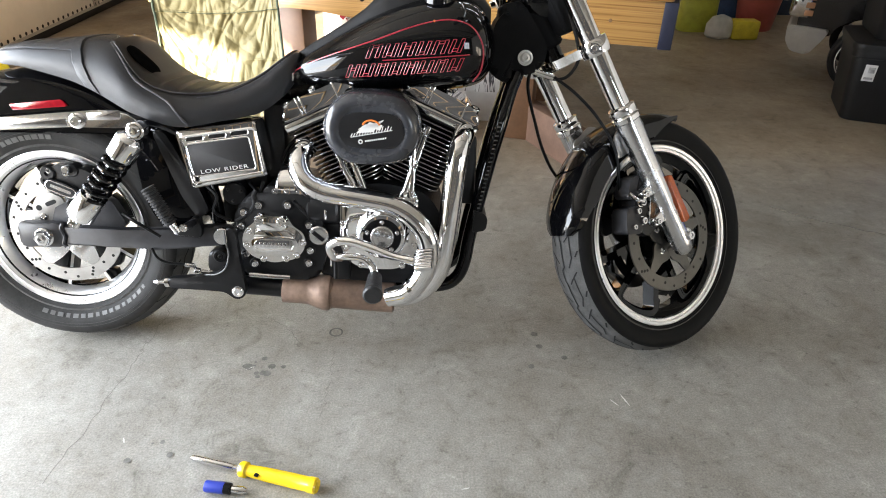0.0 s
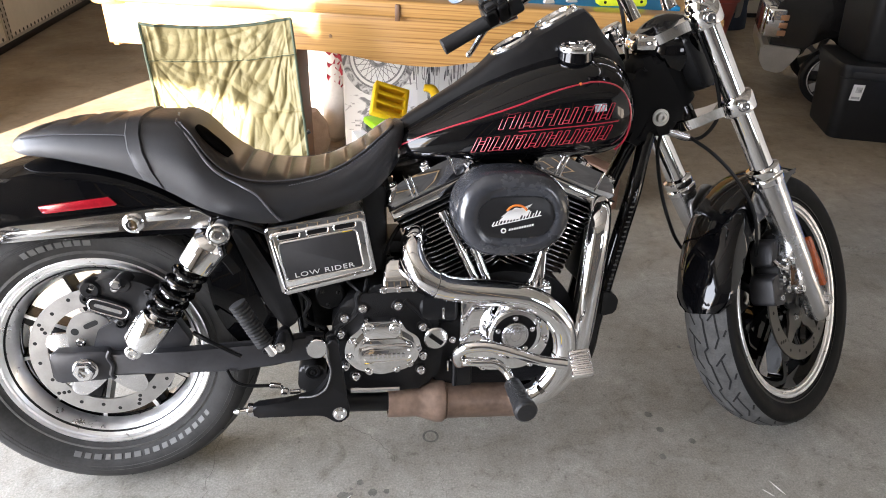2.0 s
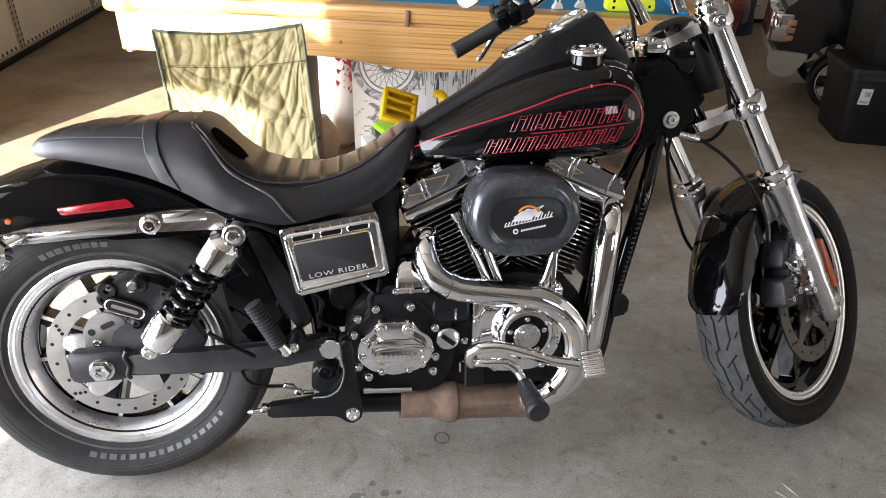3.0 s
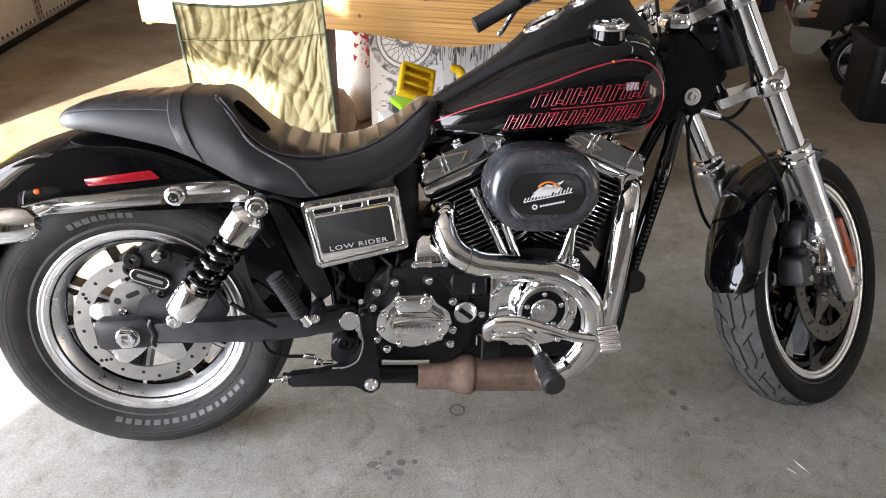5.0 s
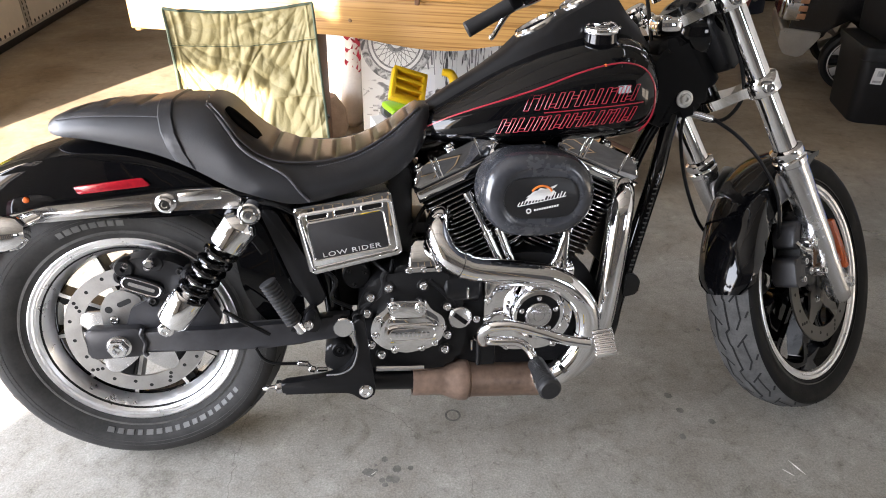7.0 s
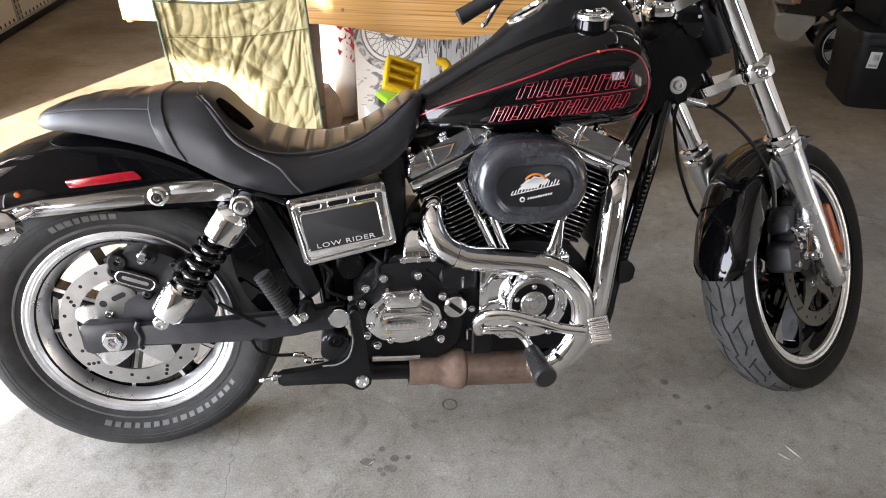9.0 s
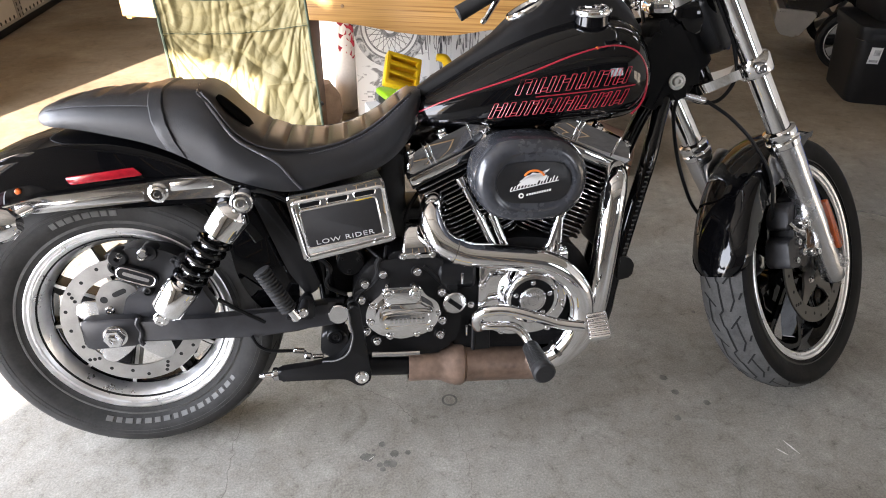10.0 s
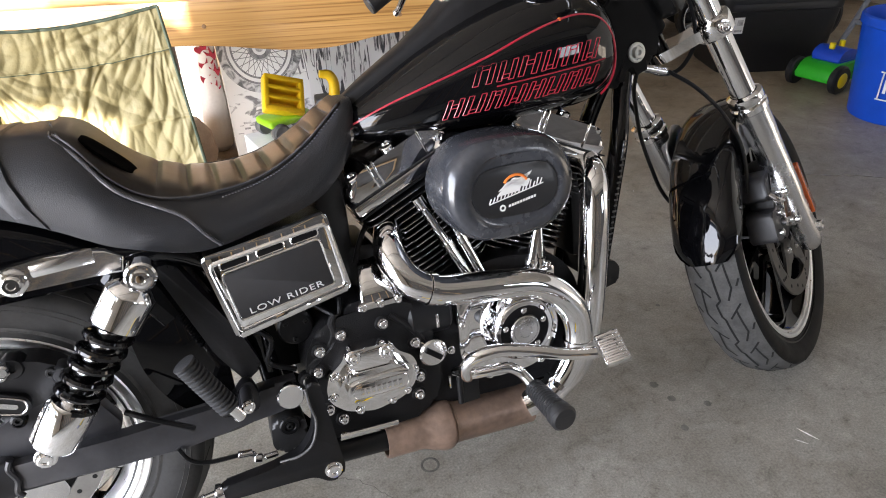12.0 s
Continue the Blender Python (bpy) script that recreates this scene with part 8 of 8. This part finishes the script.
for k, (x, z) in enumerate(((-0.016, 0.45), (0.012, 0.42), (-0.008, 0.385), (0.016, 0.355), (-0.012, 0.325), (0.006, 0.29))):
    bm = B()
    mf = Matrix.Translation((x, -0.022 - 0.13 * (0.5 - z), z)) @ Matrix.Rotation(radians(12), 4, "X") @ Matrix.Rotation(radians(25 * (-1) ** k + 8 * k), 4, "Y")
    flame = spline([Vector((px * 1.25, 0, pz * 1.25)) for px, pz in ((-0.02, -0.012), (-0.008, 0.004), (-0.012, 0.022), (0.002, 0.010), (0.008, 0.030), (0.014, 0.006), (0.024, 0.012), (0.014, -0.014), (0.0, -0.018))], 4, True)
    add_prism(bm, [(p.x, p.z) for p in flame], -0.003, 0.02, 0, mf)
    part("flame_print", bm, RED_INK, bagw)
bm = B()
add_box(bm, (-0.445, 3.72, 0.28), (0.16, 0.02, 0.56), 0.002)
tagged(part("white_board", bm, PRINT_W), "plain white board leaning against the table leg", "board")
bm = B()
add_lathe(bm, [(0, 0), (0.09, 0.0), (0.11, 0.03), (0.10, 0.09), (0.06, 0.13), (0, 0.14)], pose(-0.52, 3.36, 0) @ Matrix.Diagonal((1, 0.8, 1.6, 1)), 20)
tagged(part("tan_sack", bm, mat("tan sack cloth", (0.42, 0.32, 0.24), 0.85, vary=0.2, bump=0.6, bscale=25)), "tan cloth sack on the floor under the table", "sack")

# ---- yellow garden box by the door ----
ybox = thing("garden_box", pose(-2.215, 3.455, 0.0, 0, -13, 12), "yellow green garden product box leaning by the door", "box")
YG = mat("yellow green carton", (0.62, 0.60, 0.02), 0.5, vary=0.08)
bm = B()
add_box(bm, (-0.16, 0.09, 0.45), (0.39, 0.14, 0.90), 0.006)
part("carton_body", bm, YG, ybox)
BROWN_INK = mat("brown print", (0.09, 0.04, 0.02), 0.6, vary=0.2)
for z, h in ((0.62, 0.14), (0.415, 0.17)):
    bm = B()
    add_box(bm, (-0.16, 0.019, z), (0.345, 0.004, h), 0.001)
    part("label_panel", bm, BROWN_INK, ybox)
for k in range(4):
    bm = B()
    add_prism(bm, ellipse(-0.27 + 0.07 * k, 0.415, 0.021, 0.066, 20), 0.014, 0.0172)
    part("label_bar", bm, WHITE_INK, ybox)
for k, (x, z) in enumerate(((-0.02, 0.11), (-0.10, 0.085), (-0.05, 0.045), (-0.16, 0.07), (0.01, 0.055))):
    bm = B()
    add_lathe(bm, [(0, 0.003), (0.020, 0.002), (0.028, 0)], axis_m((x, 0.0195, z), (0, -1, 0)), 9)
    part("flower_print", bm, (ORANGE_INK, RED_INK, ORANGE_INK, WHITE_INK, RED_INK)[k], ybox)
bm = B()
add_box(bm, (-2.60, 3.55, 0.14), (0.12, 0.25, 0.28), 0.02)
tagged(part("brown_sack", bm, mat("brown paper sack", (0.22, 0.15, 0.10), 0.8, vary=0.3, bump=0.5, bscale=20)), "brown paper sack on the floor by the door", "sack")

# ---- tools on the floor ----
sd = thing("screwdriver", Matrix(), "yellow handled screwdriver lying on the concrete", "screwdriver")
t0, t1 = Vector((-0.526, 0.990, 0.008)), Vector((-0.226, 0.898, 0.017))
ax_ = (t1 - t0).normalized()
bm = B()
add_cyl(bm, t0 + ax_ * 0.004, t0 + ax_ * 0.135, 0.0055, 14)
add_lathe(bm, [(0.0075, 0.0), (0.0080, 0.01), (0.0080, 0.095), (0.006, 0.10), (0.006, 0)], axis_m(t0 + ax_ * 0.01, ax_), 14)
part("shaft", bm, CHROME_DULL, sd, "steel shaft with a dark knurled sleeve")
bm = B()
prof = [(0, 0.128), (0.016, 0.128), (0.018, 0.131), (0.018, 0.143), (0.0135, 0.148), (0.014, 0.16)]
prof += [(0.0155, 0.19), (0.0165, 0.24), (0.0165, 0.292), (0.018, 0.296), (0.018, 0.311), (0.015, 0.315), (0, 0.315)]
add_lathe(bm, prof, axis_m(t0, ax_), 20)
part("handle", bm, mat("yellow handle plastic", (0.85, 0.58, 0.01), 0.25, vary=0.05, coat=0.4), sd, "bright yellow handle")
bm = B()
add_box(bm, (0, 0, 0), (0.010, 0.004, 0.010), 0.001, axis_m(t0 + ax_ * 0.175 + Vector((-0.003, -0.012, 0.009)), ax_))
part("dark_mark", bm, PLASTIC, sd)
bit = thing("bit_driver", Matrix(), "short blue handled bit driver on the concrete", "bit driver")
b0, b1 = Vector((-0.470, 0.906, 0.013)), Vector((-0.374, 0.892, 0.012))
bd = (b1 - b0).normalized()
bm = B()
add_lathe(bm, [(0, 0), (0.012, 0.001), (0.013, 0.004), (0.013, 0.044), (0, 0.044)], axis_m(b0, bd), 16)
part("handle", bm, mat("blue handle plastic", (0.015, 0.035, 0.3), 0.35, vary=0.1), bit, "blue handle")
bm = B()
add_lathe(bm, [(0, 0.044), (0.0125, 0.044), (0.0125, 0.058), (0, 0.058)], axis_m(b0, bd), 16)
part("collar", bm, PLASTIC, bit)
bm = B()
add_lathe(bm, [(0, 0.058), (0.007, 0.058), (0.0085, 0.07), (0.0085, 0.085), (0.005, 0.094), (0, 0.095)], axis_m(b0, bd), 16)
part("shank", bm, CHROME_DULL, bit)

# ---- totes, toy mower, bin and ride-on truck at the far side ----
TOTE = mat("black tote plastic", (0.007, 0.007, 0.0078), 0.5, vary=0.3, bump=0.15, bscale=300)


def tote(m, label):
    t = thing("storage_tote", m, label, "tote", "stacked black totes")
    bm = B()
    rings = []
    for z, k in ((0.0, 0.84), (0.012, 0.86), (0.33, 0.95), (0.335, 0.975), (0.375, 0.985), (0.38, 0.97)):
        rings.append([Vector((x * k, y * k, z)) for x, y in rounded([(-0.34, -0.24), (0.34, -0.24), (0.34, 0.24), (-0.34, 0.24)], 0.07, 6)])
    add_loft(bm, rings)
    part("tub", bm, TOTE, t, smooth=40)
    bm = B()
    rings = []
    for z, k in ((0.372, 1.0), (0.39, 1.01), (0.402, 1.0), (0.408, 0.95), (0.412, 0.80)):
        rings.append([Vector((x * k, y * k, z)) for x, y in rounded([(-0.34, -0.24), (0.34, -0.24), (0.34, 0.24), (-0.34, 0.24)], 0.07, 6)])
    add_loft(bm, rings)
    part("lid", bm, TOTE, t, smooth=40)
    lm = Matrix.Translation((-0.232, -0.2252, 0.262)) @ Matrix.Rotation(radians(4), 4, "X")
    bm = B()
    add_box(bm, (0, 0, 0), (0.055, 0.002, 0.085), 0.0005, lm)
    sticker = part("sticker", bm, WHITE_INK, t, "white printed sticker")
    for c, size in (((0.005, -0.0016, 0.015), (0.03, 0.001, 0.03)), ((0.0, -0.0016, -0.028), (0.04, 0.001, 0.012))):
        bm = B()
        add_box(bm, c, size, 0, lm)
        part("print_bar", bm, PRINT_M, sticker, smooth=0)
    return t


TM = pose(2.62, 3.34, 0, 0, 0, -22)
t1_ = tote(TM, "lower black plastic storage tote on the floor")
t2_ = copy_thing(t1_, pose(2.68, 3.37, 0.413, 0, 0, -19))
t2_["label"] = "upper black plastic storage tote stacked on another"

# toy mower
mower = thing("toy_mower", pose(2.62, 2.84, 0, 0, 0, 186) @ Matrix.Diagonal((0.9, 0.9, 0.9, 1)), "green and blue plastic toy lawn mower with yellow hubs", "toy mower")
GREEN = mat("bright green toy plastic", (0.02, 0.42, 0.02), 0.4, vary=0.08)
BLUE = mat("bright blue toy plastic", (0.008, 0.06, 0.5), 0.35, vary=0.08)
YEL = mat("yellow hub plastic", (0.85, 0.65, 0.0), 0.4)
GREYP = mat("grey toy plastic handle", (0.12, 0.13, 0.15), 0.5, vary=0.1)
bm = B()
add_prism(bm, rounded([(-0.17, 0.05), (-0.17, 0.12), (-0.10, 0.15), (0.10, 0.15), (0.17, 0.11), (0.18, 0.05)], 0.03), -0.11, 0.11, 0.012, seg=3)
part("deck", bm, GREEN, mower)
bm = B()
add_prism(bm, rounded([(-0.10, 0.145), (-0.08, 0.20), (0.02, 0.225), (0.08, 0.20), (0.10, 0.145)], 0.03), -0.085, 0.085, 0.015, seg=3)
hood = part("hood", bm, BLUE, mower)
for x in (-0.04, 0.05):
    bm = B()
    add_cyl(bm, (x, 0.0, 0.21), (x, 0.0, 0.245), 0.016, 14, 0.003)
    part("knob", bm, YEL, hood)
for x in (-0.14, 0.13):
    for y in (-0.13, 0.13):
        bm = B()
        add_cyl(bm, (x, y - 0.022, 0.078), (x, y + 0.022, 0.078), 0.078, 28, 0.01)
        w = part("wheel", bm, TOTE, mower)
        bm = B()
        s = math.copysign(1, y)
        add_lathe(bm, [(0, 0.0265), (0.03, 0.0265), (0.042, 0.022), (0.042, 0.018)], axis_m((x, y, 0.078), (0, s, 0)), 20)
        part("hub_cap", bm, YEL, w)
bm = B()
for y in (-0.07, 0.07):
    add_tube(bm, [(-0.10, y, 0.15), (-0.22, y, 0.30), (-0.36, y, 0.50), (-0.42, y, 0.60)], 0.016, 10, 4)
add_cyl(bm, (-0.42, -0.09, 0.60), (-0.42, 0.09, 0.60), 0.018)
add_box(bm, (-0.23, 0, 0.31), (0.03, 0.15, 0.03), 0.008)
part("handle", bm, GREYP, mower)
# blue bin
bin_ = thing("recycling_bin", pose(2.50, 2.38, 0, 0, 0, 0), "blue plastic recycling bin on the concrete", "bin")
bm = B()
add_lathe(bm, [(0, 0), (0.195, 0), (0.20, 0.008), (0.235, 0.40), (0.245, 0.405), (0.245, 0.44), (0.235, 0.445), (0.228, 0.40), (0.194, 0.02), (0, 0.015)], Matrix(), 40)
part("tub", bm, mat("blue bin plastic", (0.004, 0.075, 0.55), 0.35, vary=0.06), bin_)
bm = B()
for k in range(-4, 5):
    a = radians(208 + 5.0 * k)
    for z, h in ((0.235, 0.006), (0.115, 0.006)):
        add_box(bm, (0.2205 + 0.0004 + (z - 0.16) * 0.09, 0, z), (0.002, 0.0205, h), 0, Matrix.Rotation(a, 4, "Z"))
    if k in (-4, 4):
        add_box(bm, (0.2212, 0, 0.175), (0.002, 0.006, 0.12), 0, Matrix.Rotation(a, 4, "Z"))
    elif k % 3 == 0:
        add_box(bm, (0.2212, 0, 0.175), (0.002, 0.012, 0.06), 0, Matrix.Rotation(a, 4, "Z"))
part("printed_outline", bm, WHITE_INK, bin_, "white printed outline", smooth=0)

# ride-on truck
truck = thing("ride_on_truck", pose(2.27, 3.99, 0, 0, 0, -30), "black ride-on toy pickup with silver bumper", "toy car")
TB = mat("gloss black toy body", (0.01, 0.009, 0.009), 0.25, coat=0.5)
bm = B()
add_prism(bm, rounded([(0.03, 0.31), (0.02, 0.57), (0.10, 0.65), (0.55, 0.67), (1.25, 0.66), (1.27, 0.31), (0.63, 0.28), (0.60, 0.34), (0.52, 0.405), (0.34, 0.405), (0.24, 0.34), (0.22, 0.28)], 0.02), 0.0, 0.66, 0.02, seg=3)
part("truck_body", bm, TB, truck)
SILV = mat("silver toy plastic", (0.50, 0.48, 0.45), 0.34, 0.35, vary=0.1)
bm = B()
add_prism(bm, rounded([(-0.02, 0.335), (-0.01, 0.24), (0.03, 0.185), (0.13, 0.17), (0.19, 0.27), (0.215, 0.325)], 0.02), -0.03, 0.70, 0.02, seg=3)
part("bumper", bm, SILV, truck, "silver front bumper")
bm = B()
add_box(bm, (-0.005, 0.33, 0.45), (0.06, 0.44, 0.17), 0.012)
part("grille", bm, CHROME_DULL, truck)
for y in (0.06, 0.60):
    bm = B()
    add_box(bm, (0.03, y, 0.46), (0.11, 0.13, 0.17), 0.015)
    lampb = part("headlight", bm, CHROME, truck, "chrome headlight block")
    bm = B()
    for z in (0.405, 0.45, 0.495):
        add_box(bm, (0.075, y - math.copysign(0.058, 0.33 - y), z), (0.05, 0.02, 0.034), 0.006)
    part("amber_lens", bm, mat("peach lens", (0.65, 0.35, 0.2), 0.2, 0.3), lampb)
for x in (0.42, 1.05):
    for y in (0.03, 0.63):
        bm = B()
        add_lathe(bm, [(0.125, -0.055), (0.155, -0.06), (0.172, -0.045), (0.175, 0), (0.172, 0.045), (0.155, 0.06), (0.125, 0.055)], axis_m((x, y, 0.175), (0, -1, 0)), 36, loop=True)
        w = part("wheel", bm, TOTE, truck)
        bm = B()
        s = -1 if y < 0.3 else 1
        for k in range(5):
            add_prism(bm, [(0.02, -0.012), (0.124, -0.028), (0.130, 0.0), (0.124, 0.028), (0.02, 0.012)], -0.005, 0.005, 0.002, Matrix.Translation((x, y + s * 0.05, 0.175)) @ Matrix.Rotation(2 * math.pi * k / 5, 4, "Y"))
        add_lathe(bm, [(0, 0.01), (0.026, 0.008), (0.03, 0)], axis_m((x, y + s * 0.05, 0.175), (0, s, 0)), 16)
        add_lathe(bm, [(0.128, -0.01), (0.136, -0.005), (0.136, 0.008), (0.130, 0.010)], axis_m((x, y + s * 0.05, 0.175), (0, s, 0)), 36, loop=True)
        part("rim", bm, mat("bright silver rim plastic", (0.42, 0.41, 0.39), 0.4, 0.3, vary=0.1), w, "silver five-spoke rim")

# pot and bags beyond the table
pot = thing("plant_pot", pose(2.72, 5.35, 0, 0, 0, 0) @ Matrix.Diagonal((1.25, 1.25, 1.05, 1)), "brick red plant pot with dry stems and netting", "plant pot")
bm = B()
add_lathe(bm, [(0, 0), (0.105, 0), (0.11, 0.01), (0.145, 0.34), (0.158, 0.345), (0.160, 0.385), (0.15, 0.388), (0.142, 0.35), (0.10, 0.03), (0, 0.03)], Matrix(), 36)
part("pot", bm, mat("red plastic pot", (0.28, 0.06, 0.045), 0.5, vary=0.15), pot)
bm = B()
add_lathe(bm, [(0, 0.36), (0.08, 0.355), (0.145, 0.34)], Matrix(), 24)
part("soil", bm, mat("dry soil", (0.08, 0.055, 0.035), 0.95, vary=0.4, bump=0.8, bscale=60), pot)
rs = random.Random(3)
bm = B()
for k in range(14):
    a, l = rs.uniform(0, 6.28), rs.uniform(0.06, 0.16)
    add_tube(bm, [Vector((0.06 * math.cos(a), 0.06 * math.sin(a), 0.35)), Vector((0.08 * math.cos(a), 0.08 * math.sin(a), 0.35 + l * 0.6)), Vector((0.11 * math.cos(a), 0.11 * math.sin(a), 0.35 + l))], 0.003, 5, 3)
part("stems", bm, mat("dry stems", (0.42, 0.34, 0.16), 0.8, vary=0.2), pot)
bm = B()
rows = [[Vector((0.02 + 0.17 * math.sin(radians(100 * j / 12)) * math.cos(radians(-70 + 150 * i / 14)) + 0.03, 0.16 * math.sin(radians(100 * j / 12)) * math.sin(radians(-70 + 150 * i / 14)) + 0.05, 0.58 - 0.30 * (1 - math.cos(radians(100 * j / 12))) + 0.012 * noise.noise(Vector((i, j, 1)) * 0.7))) for i in range(15)] for j in range(1, 13)]
add_loft(bm, rows, caps=False, closed=False)
bmesh.ops.solidify(bm, geom=bm.faces[:], thickness=0.003)
part("netting", bm, mat("grey white netting", (0.34, 0.33, 0.29), 0.85, vary=0.15, bump=0.6, bscale=200), pot)
bm = B()
rings = []
for z, w in ((0.0, 0.11), (0.03, 0.12), (0.25, 0.115), (0.42, 0.10), (0.55, 0.075), (0.60, 0.02)):
    rings.append([Vector((2.20 + 1.25 * x, 5.25 + y, z)) for x, y in ellipse(0, 0, w, w * 0.7, 20, 3)])
add_loft(bm, rings)
gb = tagged(part("green_bag", bm, mat("yellow green bag", (0.30, 0.30, 0.03), 0.5, vary=0.2, bump=0.4, bscale=20)), "yellow green garden bag with black straps", "bag")
bm = B()
add_tube(bm, [(2.12, 5.165, 0.28), (2.17, 5.165, 0.42), (2.24, 5.185, 0.56)], 0.009, 6, 3)
part("strap", bm, PLASTIC, gb)
bm = B()
rings = []
for z, w in ((0.0, 0.06), (0.02, 0.075), (0.10, 0.075), (0.15, 0.05), (0.17, 0.01)):
    rings.append([Vector((2.30 + 1.4 * x, 5.02 + y, z)) for x, y in ellipse(0, 0, w, w, 18)])
add_loft(bm, rings)
tagged(part("white_jug", bm, mat("dull white plastic", (0.45, 0.44, 0.40), 0.5, vary=0.15)), "small white plastic jug on the floor", "jug")
bm = B()
add_box(bm, (2.48, 5.0, 0.07), (0.20, 0.12, 0.14), 0.02)
tagged(part("yellow_packet", bm, mat("yellow packet", (0.5, 0.42, 0.03), 0.5, vary=0.2)), "small yellow packet on the floor", "packet")
for x, y, w, h, c, nm, lb in ((2.78, 5.95, 0.33, 0.86, (0.02, 0.04, 0.085), "blue_bag", "navy blue fabric bag in a heap"), (3.22, 6.05, 0.27, 0.78, (0.015, 0.025, 0.05), "dark_bag", "dark blue fabric bag in a heap"), (2.42, 5.75, 0.10, 0.55, (0.35, 0.02, 0.02), "red_bag", "small red bag in a heap")):
    bm = B()
    rings = []
    for j in range(9):
        z = h * j / 8
        k = w * (1.0 - 0.25 * (j / 8) ** 3) * (0.2 if j == 8 else 1)
        rings.append([Vector((x + px * (1 + 0.18 * noise.noise(Vector((px * 8, py * 8, z * 6 + x)))), y + py, z)) for px, py in ellipse(0, 0, k, k * 0.7, 26, 2.4)])
    add_loft(bm, rings)
    tagged(part(nm, bm, mat(nm + " cloth", c, 0.8, vary=0.3, bump=0.5, bscale=15)), lb, "bag")


def drawers(m, wide, rows, label):
    d = thing("drawer_cabinet", m, label, "cabinet", "white drawer cabinets")
    CAB = mat("off white cabinet paint", (0.60, 0.57, 0.48), 0.45, vary=0.06)
    bm = B()
    add_box(bm, (0, 0.26, 0.05 + 0.14 * rows), (wide, 0.5, 0.28 * rows), 0.004)
    part("cabinet_body", bm, CAB, d)
    bm = B()
    add_box(bm, (0, 0.28, 0.025), (wide - 0.04, 0.44, 0.05))
    part("plinth", bm, BLACK, d)
    for r in range(rows):
        bm = B()
        add_box(bm, (0, -0.002, 0.05 + 0.14 + 0.28 * r), (wide - 0.02, 0.024, 0.268), 0.006)
        f = part("drawer_front", bm, CAB, d)
        for s in (-0.25, 0.25):
            bm = B()
            add_lathe(bm, [(0.0, 0.03), (0.02, 0.028), (0.042, 0.014), (0.046, 0)], Matrix.Translation((s * wide, -0.014, 0.19 + 0.28 * r)) @ Matrix.Rotation(radians(90), 4, "X") @ Matrix.Diagonal((1, 0.55, 1, 1)), 16)
            part("cup_handle", bm, CHROME_DULL, f, "chrome cup handle")
    return d


d1 = drawers(pose(3.98, 6.35, 0, 0, 0, -8), 0.95, 4, "off white drawer cabinet with chrome cup handles")
copy_thing(d1, pose(2.03, 6.45, 0, 0, 0, -5))
copy_thing(d1, pose(1.07, 6.53, 0, 0, 0, -5))
bm = B()
add_box(bm, (0, 0, 0.09), (0.07, 0.45, 0.18), 0.004, pose(0.62, 2.78, 0, 0, 0, 24))
tagged(part("timber_offcut", bm, mat("brown stained timber", (0.16, 0.09, 0.06), 0.6, vary=0.25, scale=12)), "short brown timber block standing on the floor", "timber")
